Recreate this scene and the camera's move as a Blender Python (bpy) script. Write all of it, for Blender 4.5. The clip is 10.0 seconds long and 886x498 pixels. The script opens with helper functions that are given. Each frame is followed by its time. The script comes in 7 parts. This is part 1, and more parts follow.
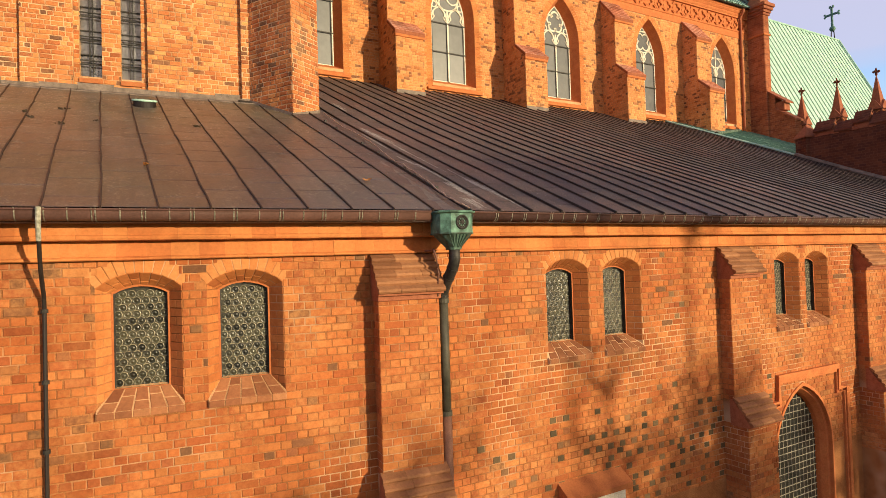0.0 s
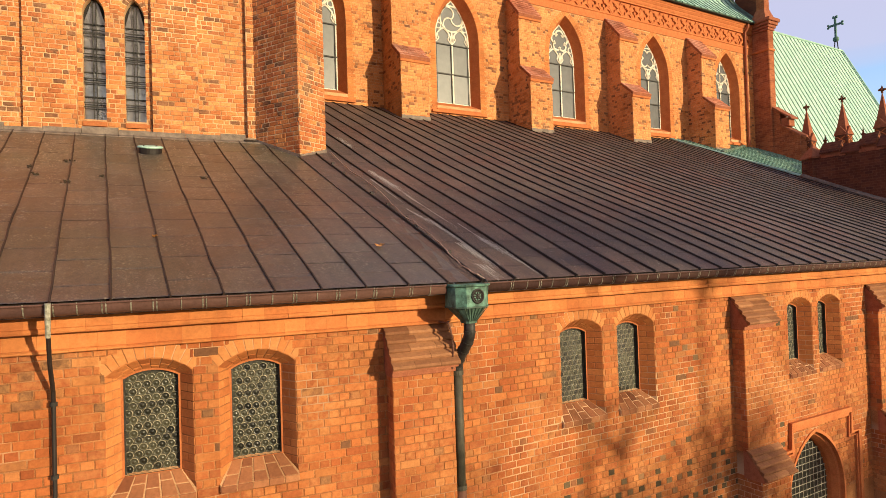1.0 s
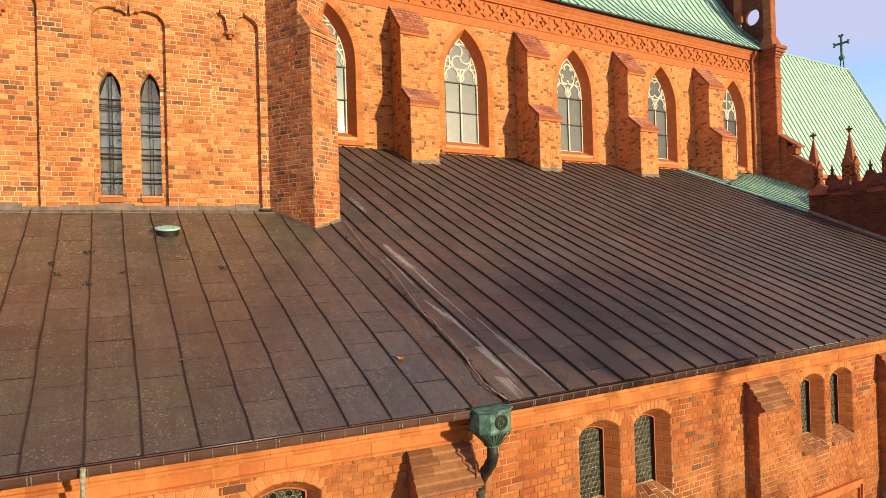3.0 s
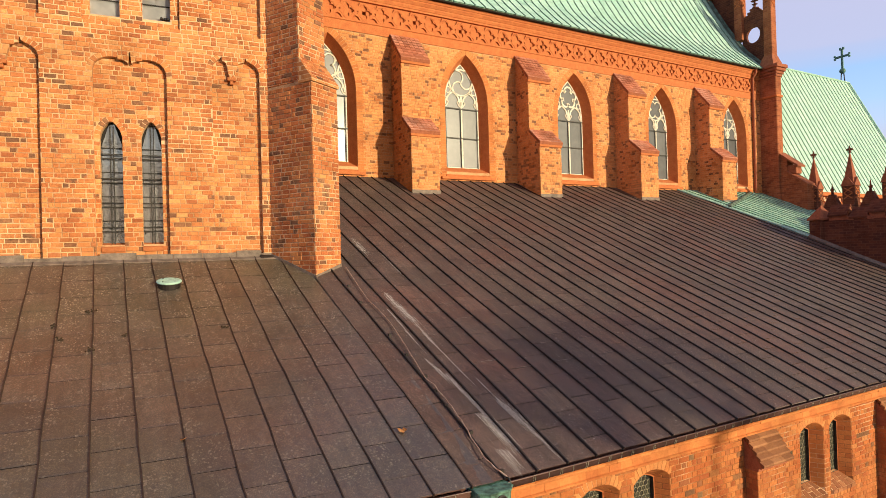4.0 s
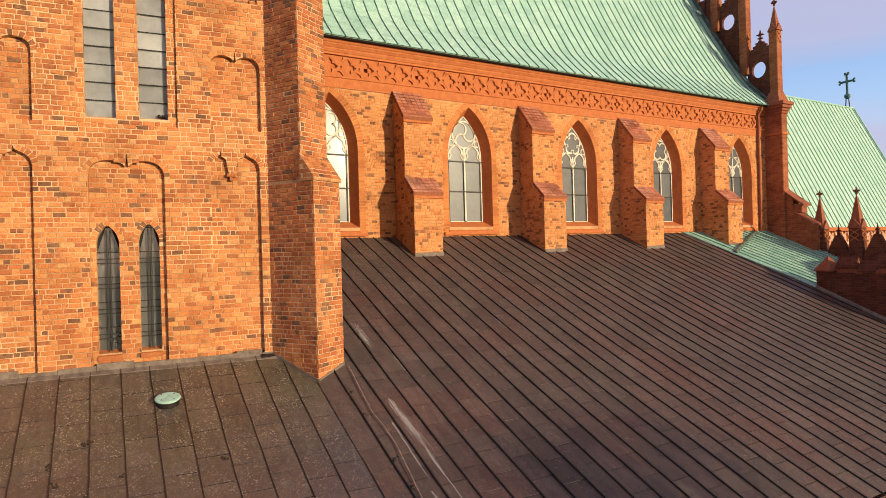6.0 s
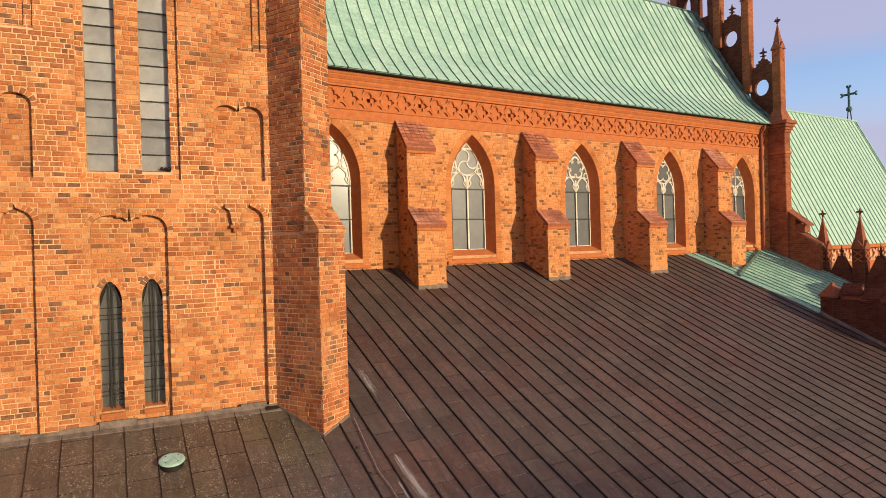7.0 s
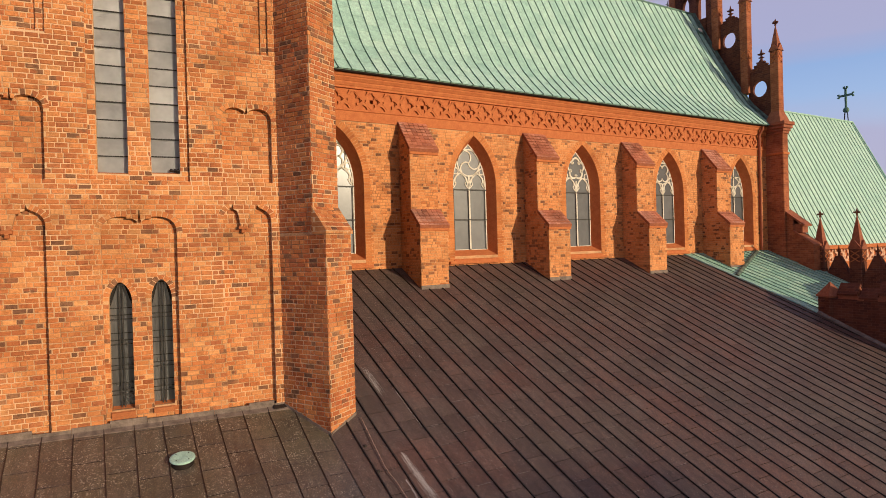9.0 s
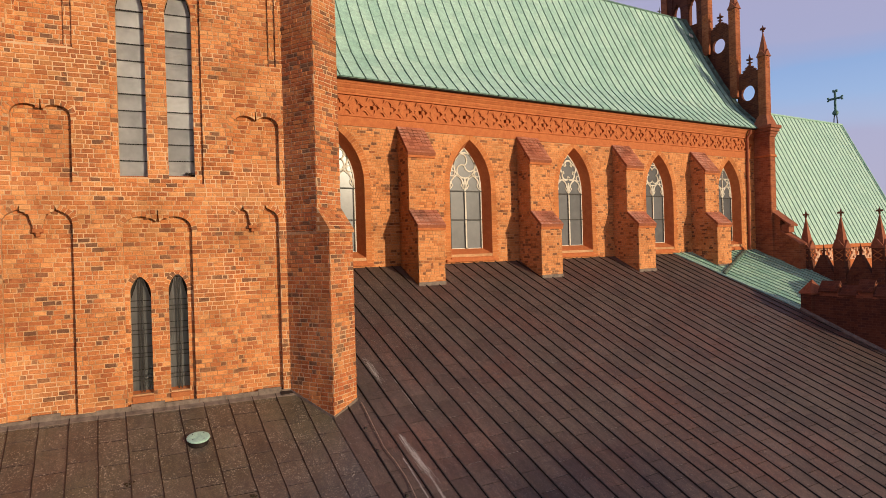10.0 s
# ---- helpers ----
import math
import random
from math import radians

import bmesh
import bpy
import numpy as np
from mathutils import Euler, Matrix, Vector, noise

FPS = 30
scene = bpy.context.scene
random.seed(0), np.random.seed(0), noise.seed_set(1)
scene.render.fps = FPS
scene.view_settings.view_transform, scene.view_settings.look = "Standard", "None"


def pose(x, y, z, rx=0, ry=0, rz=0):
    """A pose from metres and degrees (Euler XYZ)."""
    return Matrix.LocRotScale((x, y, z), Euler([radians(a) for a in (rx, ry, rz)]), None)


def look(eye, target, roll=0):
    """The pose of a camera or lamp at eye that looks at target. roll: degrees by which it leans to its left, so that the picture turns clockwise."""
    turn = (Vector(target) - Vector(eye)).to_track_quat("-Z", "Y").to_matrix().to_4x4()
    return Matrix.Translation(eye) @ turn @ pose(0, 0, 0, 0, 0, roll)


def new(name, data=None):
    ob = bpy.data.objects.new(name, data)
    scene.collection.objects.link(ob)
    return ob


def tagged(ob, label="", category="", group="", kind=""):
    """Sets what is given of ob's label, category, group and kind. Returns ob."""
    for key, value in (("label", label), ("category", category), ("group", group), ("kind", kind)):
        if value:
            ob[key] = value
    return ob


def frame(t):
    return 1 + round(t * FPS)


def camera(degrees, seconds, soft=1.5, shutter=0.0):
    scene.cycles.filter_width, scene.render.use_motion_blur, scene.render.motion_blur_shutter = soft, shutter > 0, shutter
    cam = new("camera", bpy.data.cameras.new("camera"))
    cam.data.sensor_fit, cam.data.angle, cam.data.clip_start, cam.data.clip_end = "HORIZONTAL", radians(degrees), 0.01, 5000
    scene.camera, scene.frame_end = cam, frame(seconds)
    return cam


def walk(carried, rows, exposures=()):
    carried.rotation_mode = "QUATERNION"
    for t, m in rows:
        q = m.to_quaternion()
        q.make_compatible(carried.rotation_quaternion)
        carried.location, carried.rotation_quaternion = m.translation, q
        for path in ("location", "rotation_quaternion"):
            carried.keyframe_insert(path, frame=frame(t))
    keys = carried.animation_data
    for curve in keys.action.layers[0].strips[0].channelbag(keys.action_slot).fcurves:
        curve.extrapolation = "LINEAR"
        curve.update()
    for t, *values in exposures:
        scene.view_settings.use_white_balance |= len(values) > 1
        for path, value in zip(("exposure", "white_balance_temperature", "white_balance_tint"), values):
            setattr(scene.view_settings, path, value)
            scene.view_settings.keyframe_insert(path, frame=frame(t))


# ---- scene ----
cam = camera(73.6, 10.0, soft=0.6)
PATH = [
    (0, (-3.822, -7.072, 6.441), (-2.634, -4.987, 6.495), -1.8),
    (0.5, (-3.845, -6.974, 7.007), (-2.656, -4.89, 7.056), -1.8),
    (1, (-3.907, -6.881, 7.403), (-2.717, -4.798, 7.449), -1.8),
    (1.5, (-3.982, -6.836, 7.734), (-2.791, -4.752, 7.774), -1.7),
    (2, (-4.069, -6.808, 8.132), (-2.881, -4.723, 8.168), -1.7),
    (2.5, (-4.146, -6.805, 8.566), (-2.958, -4.721, 8.597), -1.7),
    (4, (-4.162, -6.871, 10.1), (-2.975, -4.786, 10.12), -1.6),
    (4.5, (-4.121, -6.857, 10.637), (-2.934, -4.771, 10.65), -1.6),
    (5, (-4.081, -6.785, 11.216), (-2.892, -4.7, 11.224), -1.6),
    (5.5, (-4.061, -6.692, 11.729), (-2.874, -4.607, 11.736), -1.6),
    (7, (-4.115, -6.385, 13.502), (-2.921, -4.303, 13.492), -1.6),
    (7.5, (-4.159, -6.364, 13.719), (-2.964, -4.282, 13.709), -1.6),
    (8, (-4.211, -6.33, 13.698), (-3.012, -4.25, 13.685), -1.5),
    (8.5, (-4.253, -6.305, 13.606), (-3.052, -4.228, 13.593), -1.5),
    (9, (-4.354, -6.446, 13.533), (-3.15, -4.369, 13.521), -1.6),
    (9.5, (-4.543, -6.844, 13.486), (-3.342, -4.765, 13.476), -1.6),
    (10, (-4.75, -7.387, 13.46), (-3.548, -5.31, 13.451), -1.6),
]

EXPOSURE = [(0.0, 0.45, 5860, 1), (2.5, 0.46, 5690, 1), (5.0, 0.33, 5660, 2), (7.0, 0.09, 5680, 6), (8.5, -0.06, 5630, 9), (10.0, -0.16, 5590, 10)]
walk(cam, [(t, look(eye, target, roll)) for t, eye, target, roll in PATH], EXPOSURE)

# ---- daylight: low golden sun, blue evening sky ----
SUN_ELEV = 10.0
SUN_TO = Vector((-0.43, 1.0, 0.0)).normalized() * math.cos(radians(SUN_ELEV)) + Vector((0, 0, -math.sin(radians(SUN_ELEV))))
world = bpy.data.worlds.new("evening_sky")
scene.world = world
world.use_nodes = True
wn, wl = world.node_tree.nodes, world.node_tree.links
wn.clear()
w_out = wn.new("ShaderNodeOutputWorld")
w_bg = wn.new("ShaderNodeBackground")
w_sky = wn.new("ShaderNodeTexSky")
w_sky.sky_type = "NISHITA"
w_sky.sun_disc = False
w_sky.sun_elevation = radians(SUN_ELEV)
w_sky.sun_rotation = math.atan2(-SUN_TO.x, -SUN_TO.y)
w_sky.dust_density = 0.8
w_bg.inputs["Strength"].default_value = 0.08
# thin lilac evening cloud in ragged layers over the blue
SKY_BANDS = [(0.1, 0.95), (0.2, 0.85), (0.255, 0.15), (0.3, 0.1), (0.345, 0.75), (0.5, 1.0), (0.7, 0.6), (0.98, 0.4)]
w_tc = wn.new("ShaderNodeTexCoord")
w_map = wn.new("ShaderNodeMapping")
w_map.inputs["Scale"].default_value = (1.0, 1.0, 4.0)
w_sep = wn.new("ShaderNodeSeparateXYZ")
w_sum = wn.new("ShaderNodeMath")
w_sum.operation = "MULTIPLY_ADD"
w_sum.inputs[1].default_value = 0.16
w_cloud = wn.new("ShaderNodeTexNoise")
w_cloud.inputs["Scale"].default_value = 1.7
w_cloud.inputs["Detail"].default_value = 4.0
w_ramp = wn.new("ShaderNodeValToRGB")
for pos, val in SKY_BANDS:
    e = w_ramp.color_ramp.elements.new(pos)
    e.color = (val, val, val, 1)
w_ramp.color_ramp.elements.remove(w_ramp.color_ramp.elements[-1])
w_ramp.color_ramp.elements.remove(w_ramp.color_ramp.elements[0])
w_mix = wn.new("ShaderNodeMix")
w_mix.data_type = "RGBA"
# the sky and the clouds glow warmer towards the low sun
w_dot = wn.new("ShaderNodeVectorMath")
w_dot.operation = "DOT_PRODUCT"
w_dot.inputs[1].default_value = tuple(-SUN_TO)
w_warm = wn.new("ShaderNodeMapRange")
w_warm.interpolation_type = "SMOOTHSTEP"
w_warm.inputs["From Min"].default_value, w_warm.inputs["From Max"].default_value = 0.1, 0.98
w_cc = wn.new("ShaderNodeMix")
w_cc.data_type = "RGBA"
w_cc.inputs[6].default_value = (6.7, 5.7, 7.0, 1)
w_cc.inputs[7].default_value = (7.4, 4.6, 2.8, 1)
w_tc2 = wn.new("ShaderNodeMix")
w_tc2.data_type = "RGBA"
w_tc2.inputs[6].default_value = (2.75, 2.6, 3.1, 1)
w_tc2.inputs[7].default_value = (2.3, 1.9, 1.7, 1)
w_tint = wn.new("ShaderNodeMix")
w_tint.data_type, w_tint.blend_type = "RGBA", "MULTIPLY"
w_tint.inputs[0].default_value = 1.0
wl.new(w_tc.outputs["Generated"], w_dot.inputs[0])
wl.new(w_dot.outputs["Value"], w_warm.inputs["Value"])
wl.new(w_warm.outputs[0], w_cc.inputs[0])
wl.new(w_warm.outputs[0], w_tc2.inputs[0])
wl.new(w_cc.outputs[2], w_mix.inputs[7])
wl.new(w_tc2.outputs[2], w_tint.inputs[7])
wl.new(w_tc.outputs["Generated"], w_map.inputs[0])
wl.new(w_map.outputs[0], w_cloud.inputs[0])
wl.new(w_tc.outputs["Generated"], w_sep.inputs[0])
wl.new(w_cloud.outputs[0], w_sum.inputs[0])
wl.new(w_sep.outputs[2], w_sum.inputs[2])
wl.new(w_sum.outputs[0], w_ramp.inputs[0])
wl.new(w_ramp.outputs[0], w_mix.inputs[0])
wl.new(w_sky.outputs[0], w_tint.inputs[6])
wl.new(w_tint.outputs[2], w_mix.inputs[6])
wl.new(w_mix.outputs[2], w_bg.inputs[0])
wl.new(w_bg.outputs[0], w_out.inputs[0])

sun = new("sun", bpy.data.lights.new("sun", "SUN"))
sun.data.energy = 4.5
sun.data.angle = radians(0.5)
sun.data.color = (1.0, 0.755, 0.45)
sun.matrix_world = look((0, 0, 0), SUN_TO)


# ---- materials ----
def material(name, rough=0.8, metal=0.0, spec=0.3):
    m = bpy.data.materials.new(name)
    m.use_nodes = True
    n = m.node_tree.nodes
    b = n["Principled BSDF"]
    b.inputs["Roughness"].default_value = rough
    b.inputs["Metallic"].default_value = metal
    b.inputs["Specular IOR Level"].default_value = spec
    return m, n, m.node_tree.links, b


def ramp(n, stops, smooth=True):
    r = n.new("ShaderNodeValToRGB")
    e = r.color_ramp.elements
    while len(e) < len(stops):
        e.new(0.5)
    for i, (p, c) in enumerate(stops):
        e[i].position = p
        e[i].color = (*c, 1)
    if not smooth:
        r.color_ramp.interpolation = "CONSTANT"
    return r


def noise_node(n, l, coord, scale, detail=5.0, rough=0.6):
    t = n.new("ShaderNodeTexNoise")
    t.inputs["Scale"].default_value = scale
    t.inputs["Detail"].default_value = detail
    t.inputs["Roughness"].default_value = rough
    if coord:
        l.new(coord, t.inputs["Vector"])
    return t


def mixc(n, l, fac, a, b, mode="MIX"):
    m = n.new("ShaderNodeMix")
    m.data_type = "RGBA"
    m.blend_type = mode
    for sock, v in ((m.inputs[0], fac), (m.inputs[6], a), (m.inputs[7], b)):
        if isinstance(v, (int, float)):
            sock.default_value = v
        elif isinstance(v, tuple):
            sock.default_value = (*v, 1)
        else:
            l.new(v, sock)
    return m.outputs[2]


def math_node(n, l, op, a, b=None):
    m = n.new("ShaderNodeMath")
    m.operation = op
    for i, v in enumerate((a, b)):
        if v is None:
            continue
        if isinstance(v, (int, float)):
            m.inputs[i].default_value = v
        else:
            l.new(v, m.inputs[i])
    return m.outputs[0]


def bump(n, l, b, height, dist=0.004, strength=0.6):
    k = n.new("ShaderNodeBump")
    k.inputs["Distance"].default_value = dist
    k.inputs["Strength"].default_value = strength
    l.new(height, k.inputs["Height"])
    l.new(k.outputs[0], b.inputs["Normal"])


def piece_random(n, l):
    o = n.new("ShaderNodeObjectInfo")
    g = n.new("ShaderNodeNewGeometry")
    return math_node(n, l, "FRACT", math_node(n, l, "ADD", o.outputs["Random"], g.outputs["Random Per Island"])), g


def brick_piece_material(name, stops, dirt=0.25, cluster=0.0, grain=0.45, smear=None, spread=0.8):
    """Single bricks: one tone a piece, fired mottling, soot, and lime smeared over patches of the wall."""
    m, n, l, b = material(name, 0.85, 0, 0.25)
    rnd, g = piece_random(n, l)
    pos = g.outputs["Position"]
    r = ramp(n, stops)
    if cluster:
        patch = noise_node(n, l, pos, 1.1, 4, 0.65)
        pr = ramp(n, [(0.5, (0, 0, 0)), (0.68, (1, 1, 1))])
        l.new(patch.outputs[0], pr.inputs[0])
        rnd = math_node(n, l, "SUBTRACT", rnd, math_node(n, l, "MULTIPLY", pr.outputs[0], cluster))
    l.new(rnd, r.inputs[0])
    fine = noise_node(n, l, pos, 24, 6, 0.7)
    big = noise_node(n, l, pos, 0.9, 4)
    f = ramp(n, [(0.3, (0.55, 0.5, 0.48)), (0.62, (1.14, 1.12, 1.08))])
    l.new(fine.outputs[0], f.inputs[0])
    c = mixc(n, l, grain, r.outputs[0], f.outputs[0], "MULTIPLY")
    # a second tone for each piece, so that neighbours differ in depth as well as in hue
    depth = math_node(n, l, "FRACT", math_node(n, l, "MULTIPLY", rnd, 17.31))
    dr = ramp(n, [(0.0, (0.72, 0.68, 0.66)), (0.35, (0.96, 0.95, 0.95)), (1.0, (1.13, 1.13, 1.12))])
    l.new(depth, dr.inputs[0])
    c = mixc(n, l, spread, c, dr.outputs[0], "MULTIPLY")
    if smear:
        amount, lime = smear
        wide = noise_node(n, l, pos, 0.75, 4, 0.6)
        wr = ramp(n, [(0.42, (0, 0, 0)), (0.66, (1, 1, 1))])
        l.new(wide.outputs[0], wr.inputs[0])
        rub = noise_node(n, l, pos, 13, 5, 0.7)
        ur = ramp(n, [(0.38, (0.1, 0.1, 0.1)), (0.62, (1, 1, 1))])
        l.new(rub.outputs[0], ur.inputs[0])
        k = math_node(n, l, "MULTIPLY", math_node(n, l, "MULTIPLY", wr.outputs[0], ur.outputs[0]), amount)
        c = mixc(n, l, k, c, lime)
    d = ramp(n, [(0.36, (0.62, 0.58, 0.56)), (0.5, (1.0, 1.0, 1.0)), (0.68, (1.2, 1.24, 1.28))])
    l.new(big.outputs[0], d.inputs[0])
    c = mixc(n, l, dirt * 2, c, d.outputs[0], "MULTIPLY")
    l.new(c, b.inputs["Base Color"])
    bump(n, l, b, fine.outputs[0], 0.006, 0.6)
    return m


def mortar_material(name, col, lime=(0.7, 0.52, 0.33), white=0.5):
    """Joints: gritty, dirty in places, freshly pointed in others."""
    m, n, l, b = material(name, 0.95, 0, 0.1)
    g = n.new("ShaderNodeNewGeometry")
    a = noise_node(n, l, g.outputs["Position"], 60, 5)
    big = noise_node(n, l, g.outputs["Position"], 1.3, 4)
    mid = noise_node(n, l, g.outputs["Position"], 0.55, 3, 0.6)
    r = ramp(n, [(0.3, tuple(v * 0.6 for v in col)), (0.7, tuple(v * 1.15 for v in col))])
    l.new(a.outputs[0], r.inputs[0])
    d = ramp(n, [(0.38, (0.5, 0.44, 0.4)), (0.6, (1, 1, 1))])
    l.new(big.outputs[0], d.inputs[0])
    c = mixc(n, l, 0.8, r.outputs[0], d.outputs[0], "MULTIPLY")
    k = n.new("ShaderNodeMapRange")
    k.inputs["From Min"].default_value, k.inputs["From Max"].default_value = 0.5, 0.62
    k.inputs["To Max"].default_value = white
    l.new(mid.outputs[0], k.inputs["Value"])
    l.new(mixc(n, l, k.outputs[0], c, lime), b.inputs["Base Color"])
    bump(n, l, b, a.outputs[0], 0.003, 0.5)
    return m


def brickwork_material(name, stops, mortar, course=0.0985, length=0.26, joint=0.012, plane=(1, 1)):
    """Brickwork too far off to pick apart: courses, joints, tones and soot."""
    m, n, l, b = material(name, 0.88, 0, 0.2)
    tc = n.new("ShaderNodeTexCoord")
    sx = n.new("ShaderNodeSeparateXYZ")
    l.new(tc.outputs["Object"], sx.inputs[0])
    u = math_node(n, l, "ADD", math_node(n, l, "MULTIPLY", sx.outputs[0], plane[0]), math_node(n, l, "MULTIPLY", sx.outputs[1], plane[1]))
    cx = n.new("ShaderNodeCombineXYZ")
    l.new(u, cx.inputs[0])
    l.new(sx.outputs[2], cx.inputs[1])
    t = n.new("ShaderNodeTexBrick")
    l.new(cx.outputs[0], t.inputs["Vector"])
    t.inputs["Scale"].default_value = 1.0
    t.inputs["Brick Width"].default_value = length
    t.inputs["Row Height"].default_value = course
    t.inputs["Mortar Size"].default_value = joint * 0.5
    t.inputs["Mortar Smooth"].default_value = 0.2
    t.inputs["Bias"].default_value = 0.0
    t.inputs["Color1"].default_value = (0, 0, 0, 1)
    t.inputs["Color2"].default_value = (1, 1, 1, 1)
    t.inputs["Mortar"].default_value = (0.5, 0.5, 0.5, 1)
    r = ramp(n, stops)
    l.new(t.outputs["Color"], r.inputs[0])
    fine = noise_node(n, l, tc.outputs["Object"], 30, 5)
    big = noise_node(n, l, tc.outputs["Object"], 0.7, 5)
    mid = noise_node(n, l, tc.outputs["Object"], 3.5, 3)
    f = ramp(n, [(0.3, (0.7, 0.66, 0.64)), (0.62, (1.1, 1.08, 1.06))])
    l.new(fine.outputs[0], f.inputs[0])
    c = mixc(n, l, 0.7, r.outputs[0], f.outputs[0], "MULTIPLY")
    d = ramp(n, [(0.38, (0.66, 0.6, 0.58)), (0.6, (1.04, 1.04, 1.04))])
    l.new(big.outputs[0], d.inputs[0])
    c = mixc(n, l, t.outputs["Fac"], c, mortar)
    c = mixc(n, l, 0.7, c, d.outputs[0], "MULTIPLY")
    e = ramp(n, [(0.36, (0.72, 0.66, 0.62)), (0.55, (1, 1, 1))])
    l.new(mid.outputs[0], e.inputs[0])
    c = mixc(n, l, 0.6, c, e.outputs[0], "MULTIPLY")
    l.new(c, b.inputs["Base Color"])
    h = math_node(n, l, "SUBTRACT", math_node(n, l, "MULTIPLY", fine.outputs[0], 0.4), t.outputs["Fac"])
    bump(n, l, b, h, 0.008, 0.6)
    return m


def stone_material(name, lo, hi, scale=8.0, rough=0.85, relief=0.004):
    m, n, l, b = material(name, rough, 0, 0.25)
    g = n.new("ShaderNodeNewGeometry")
    a = noise_node(n, l, g.outputs["Position"], scale, 6)
    c = noise_node(n, l, g.outputs["Position"], scale * 7, 5)
    r = ramp(n, [(0.32, lo), (0.66, hi)])
    l.new(a.outputs[0], r.inputs[0])
    f = ramp(n, [(0.3, (0.75, 0.73, 0.7)), (0.65, (1.08, 1.08, 1.08))])
    l.new(c.outputs[0], f.inputs[0])
    l.new(mixc(n, l, 0.8, r.outputs[0], f.outputs[0], "MULTIPLY"), b.inputs["Base Color"])
    bump(n, l, b, c.outputs[0], relief, 0.5)
    return m


def copper_material(name, stops, speck, rough=(0.5, 0.72), metal=0.12, specks=0.09, rust=None, spec=0.42, upper=None):
    """Weathered sheet copper: tone a sheet, patches of other patina, runs down the slope, pale specks."""
    m, n, l, b = material(name, 0.5, metal, spec)
    rnd, g = piece_random(n, l)
    tc = g.outputs["Position"]
    r = ramp(n, stops)
    big = noise_node(n, l, tc, 1.1, 6)
    mix = math_node(n, l, "ADD", math_node(n, l, "MULTIPLY", rnd, 0.3), math_node(n, l, "MULTIPLY", big.outputs[0], 0.7))
    l.new(mix, r.inputs[0])
    mid = noise_node(n, l, tc, 7, 6, 0.65)
    f = ramp(n, [(0.3, (0.68, 0.68, 0.7)), (0.66, (1.14, 1.12, 1.08))])
    l.new(mid.outputs[0], f.inputs[0])
    c = mixc(n, l, 0.8, r.outputs[0], f.outputs[0], "MULTIPLY")
    grit = noise_node(n, l, tc, 70, 3, 0.75)
    gr = ramp(n, [(0.38, (0.62, 0.62, 0.62)), (0.51, (0.97, 0.97, 0.96)), (0.63, (2.0, 1.9, 1.7))])
    l.new(grit.outputs[0], gr.inputs[0])
    c = mixc(n, l, 0.75 if rust else 0.3, c, gr.outputs[0], "MULTIPLY")
    coarse = noise_node(n, l, tc, 26, 4, 0.75)
    cr = ramp(n, [(0.36, (0.72, 0.71, 0.7)), (0.54, (1.0, 1.0, 1.0)), (0.7, (1.5, 1.46, 1.38))])
    l.new(coarse.outputs[0], cr.inputs[0])
    c = mixc(n, l, 0.6 if rust else 0.2, c, cr.outputs[0], "MULTIPLY")
    if rust:
        wide = noise_node(n, l, tc, 0.42, 4, 0.6)
        for lo, hi, tint in ((0.5, 0.66, rust[0]), (0.5, 0.36, rust[1])):
            k = n.new("ShaderNodeMapRange")
            k.inputs["From Min"].default_value, k.inputs["From Max"].default_value = lo, hi
            l.new(wide.outputs[0], k.inputs["Value"])
            c = mixc(n, l, k.outputs[0], c, mixc(n, l, 1.0, c, tint, "MULTIPLY"))
        # runs down the slope
        sp = n.new("ShaderNodeMapping")
        sp.inputs["Scale"].default_value = (9.0, 0.7, 0.7)
        l.new(tc, sp.inputs[0])
        run = noise_node(n, l, sp.outputs[0], 1.0, 4, 0.6)
        q = ramp(n, [(0.34, (0.78, 0.76, 0.74)), (0.6, (1.06, 1.06, 1.06))])
        l.new(run.outputs[0], q.inputs[0])
        c = mixc(n, l, 0.8, c, q.outputs[0], "MULTIPLY")
    grit_sheen = None
    if upper:
        # grit and specks gather up-slope; the brighter tint there also paints in sky sheen
        sep = n.new("ShaderNodeSeparateXYZ")
        l.new(tc, sep.inputs[0])
        edge_noise = noise_node(n, l, tc, 0.8, 4)
        grit_sheen = n.new("ShaderNodeMapRange")
        grit_sheen.interpolation_type = "SMOOTHSTEP"
        grit_sheen.inputs["From Min"].default_value, grit_sheen.inputs["From Max"].default_value = upper[0], upper[1]
        l.new(math_node(n, l, "ADD", sep.outputs[1], math_node(n, l, "MULTIPLY", edge_noise.outputs[0], 2.0)), grit_sheen.inputs["Value"])
        grit_sheen = grit_sheen.outputs[0]
        c = mixc(n, l, grit_sheen, c, mixc(n, l, 1.0, c, upper[2], "MULTIPLY"))
    ragged = noise_node(n, l, tc, 30, 3)
    shift = n.new("ShaderNodeVectorMath")
    shift.operation = "MULTIPLY_ADD"
    shift.inputs[1].default_value = (0.05, 0.05, 0.05)
    l.new(ragged.outputs["Color"], shift.inputs[0])
    l.new(tc, shift.inputs[2])
    cell = n.new("ShaderNodeTexVoronoi")
    cell.inputs["Scale"].default_value = 24.0
    l.new(shift.outputs[0], cell.inputs["Vector"])
    sepc = n.new("ShaderNodeSeparateColor")
    l.new(cell.outputs["Color"], sepc.inputs[0])
    reach = math_node(n, l, "MULTIPLY", math_node(n, l, "POWER", sepc.outputs[0], 2.0), specks * 2.2)
    edge = math_node(n, l, "SUBTRACT", reach, cell.outputs["Distance"])
    dots = n.new("ShaderNodeMapRange")
    dots.inputs["From Min"].default_value, dots.inputs["From Max"].default_value = 0.0, 0.03
    l.new(edge, dots.inputs["Value"])
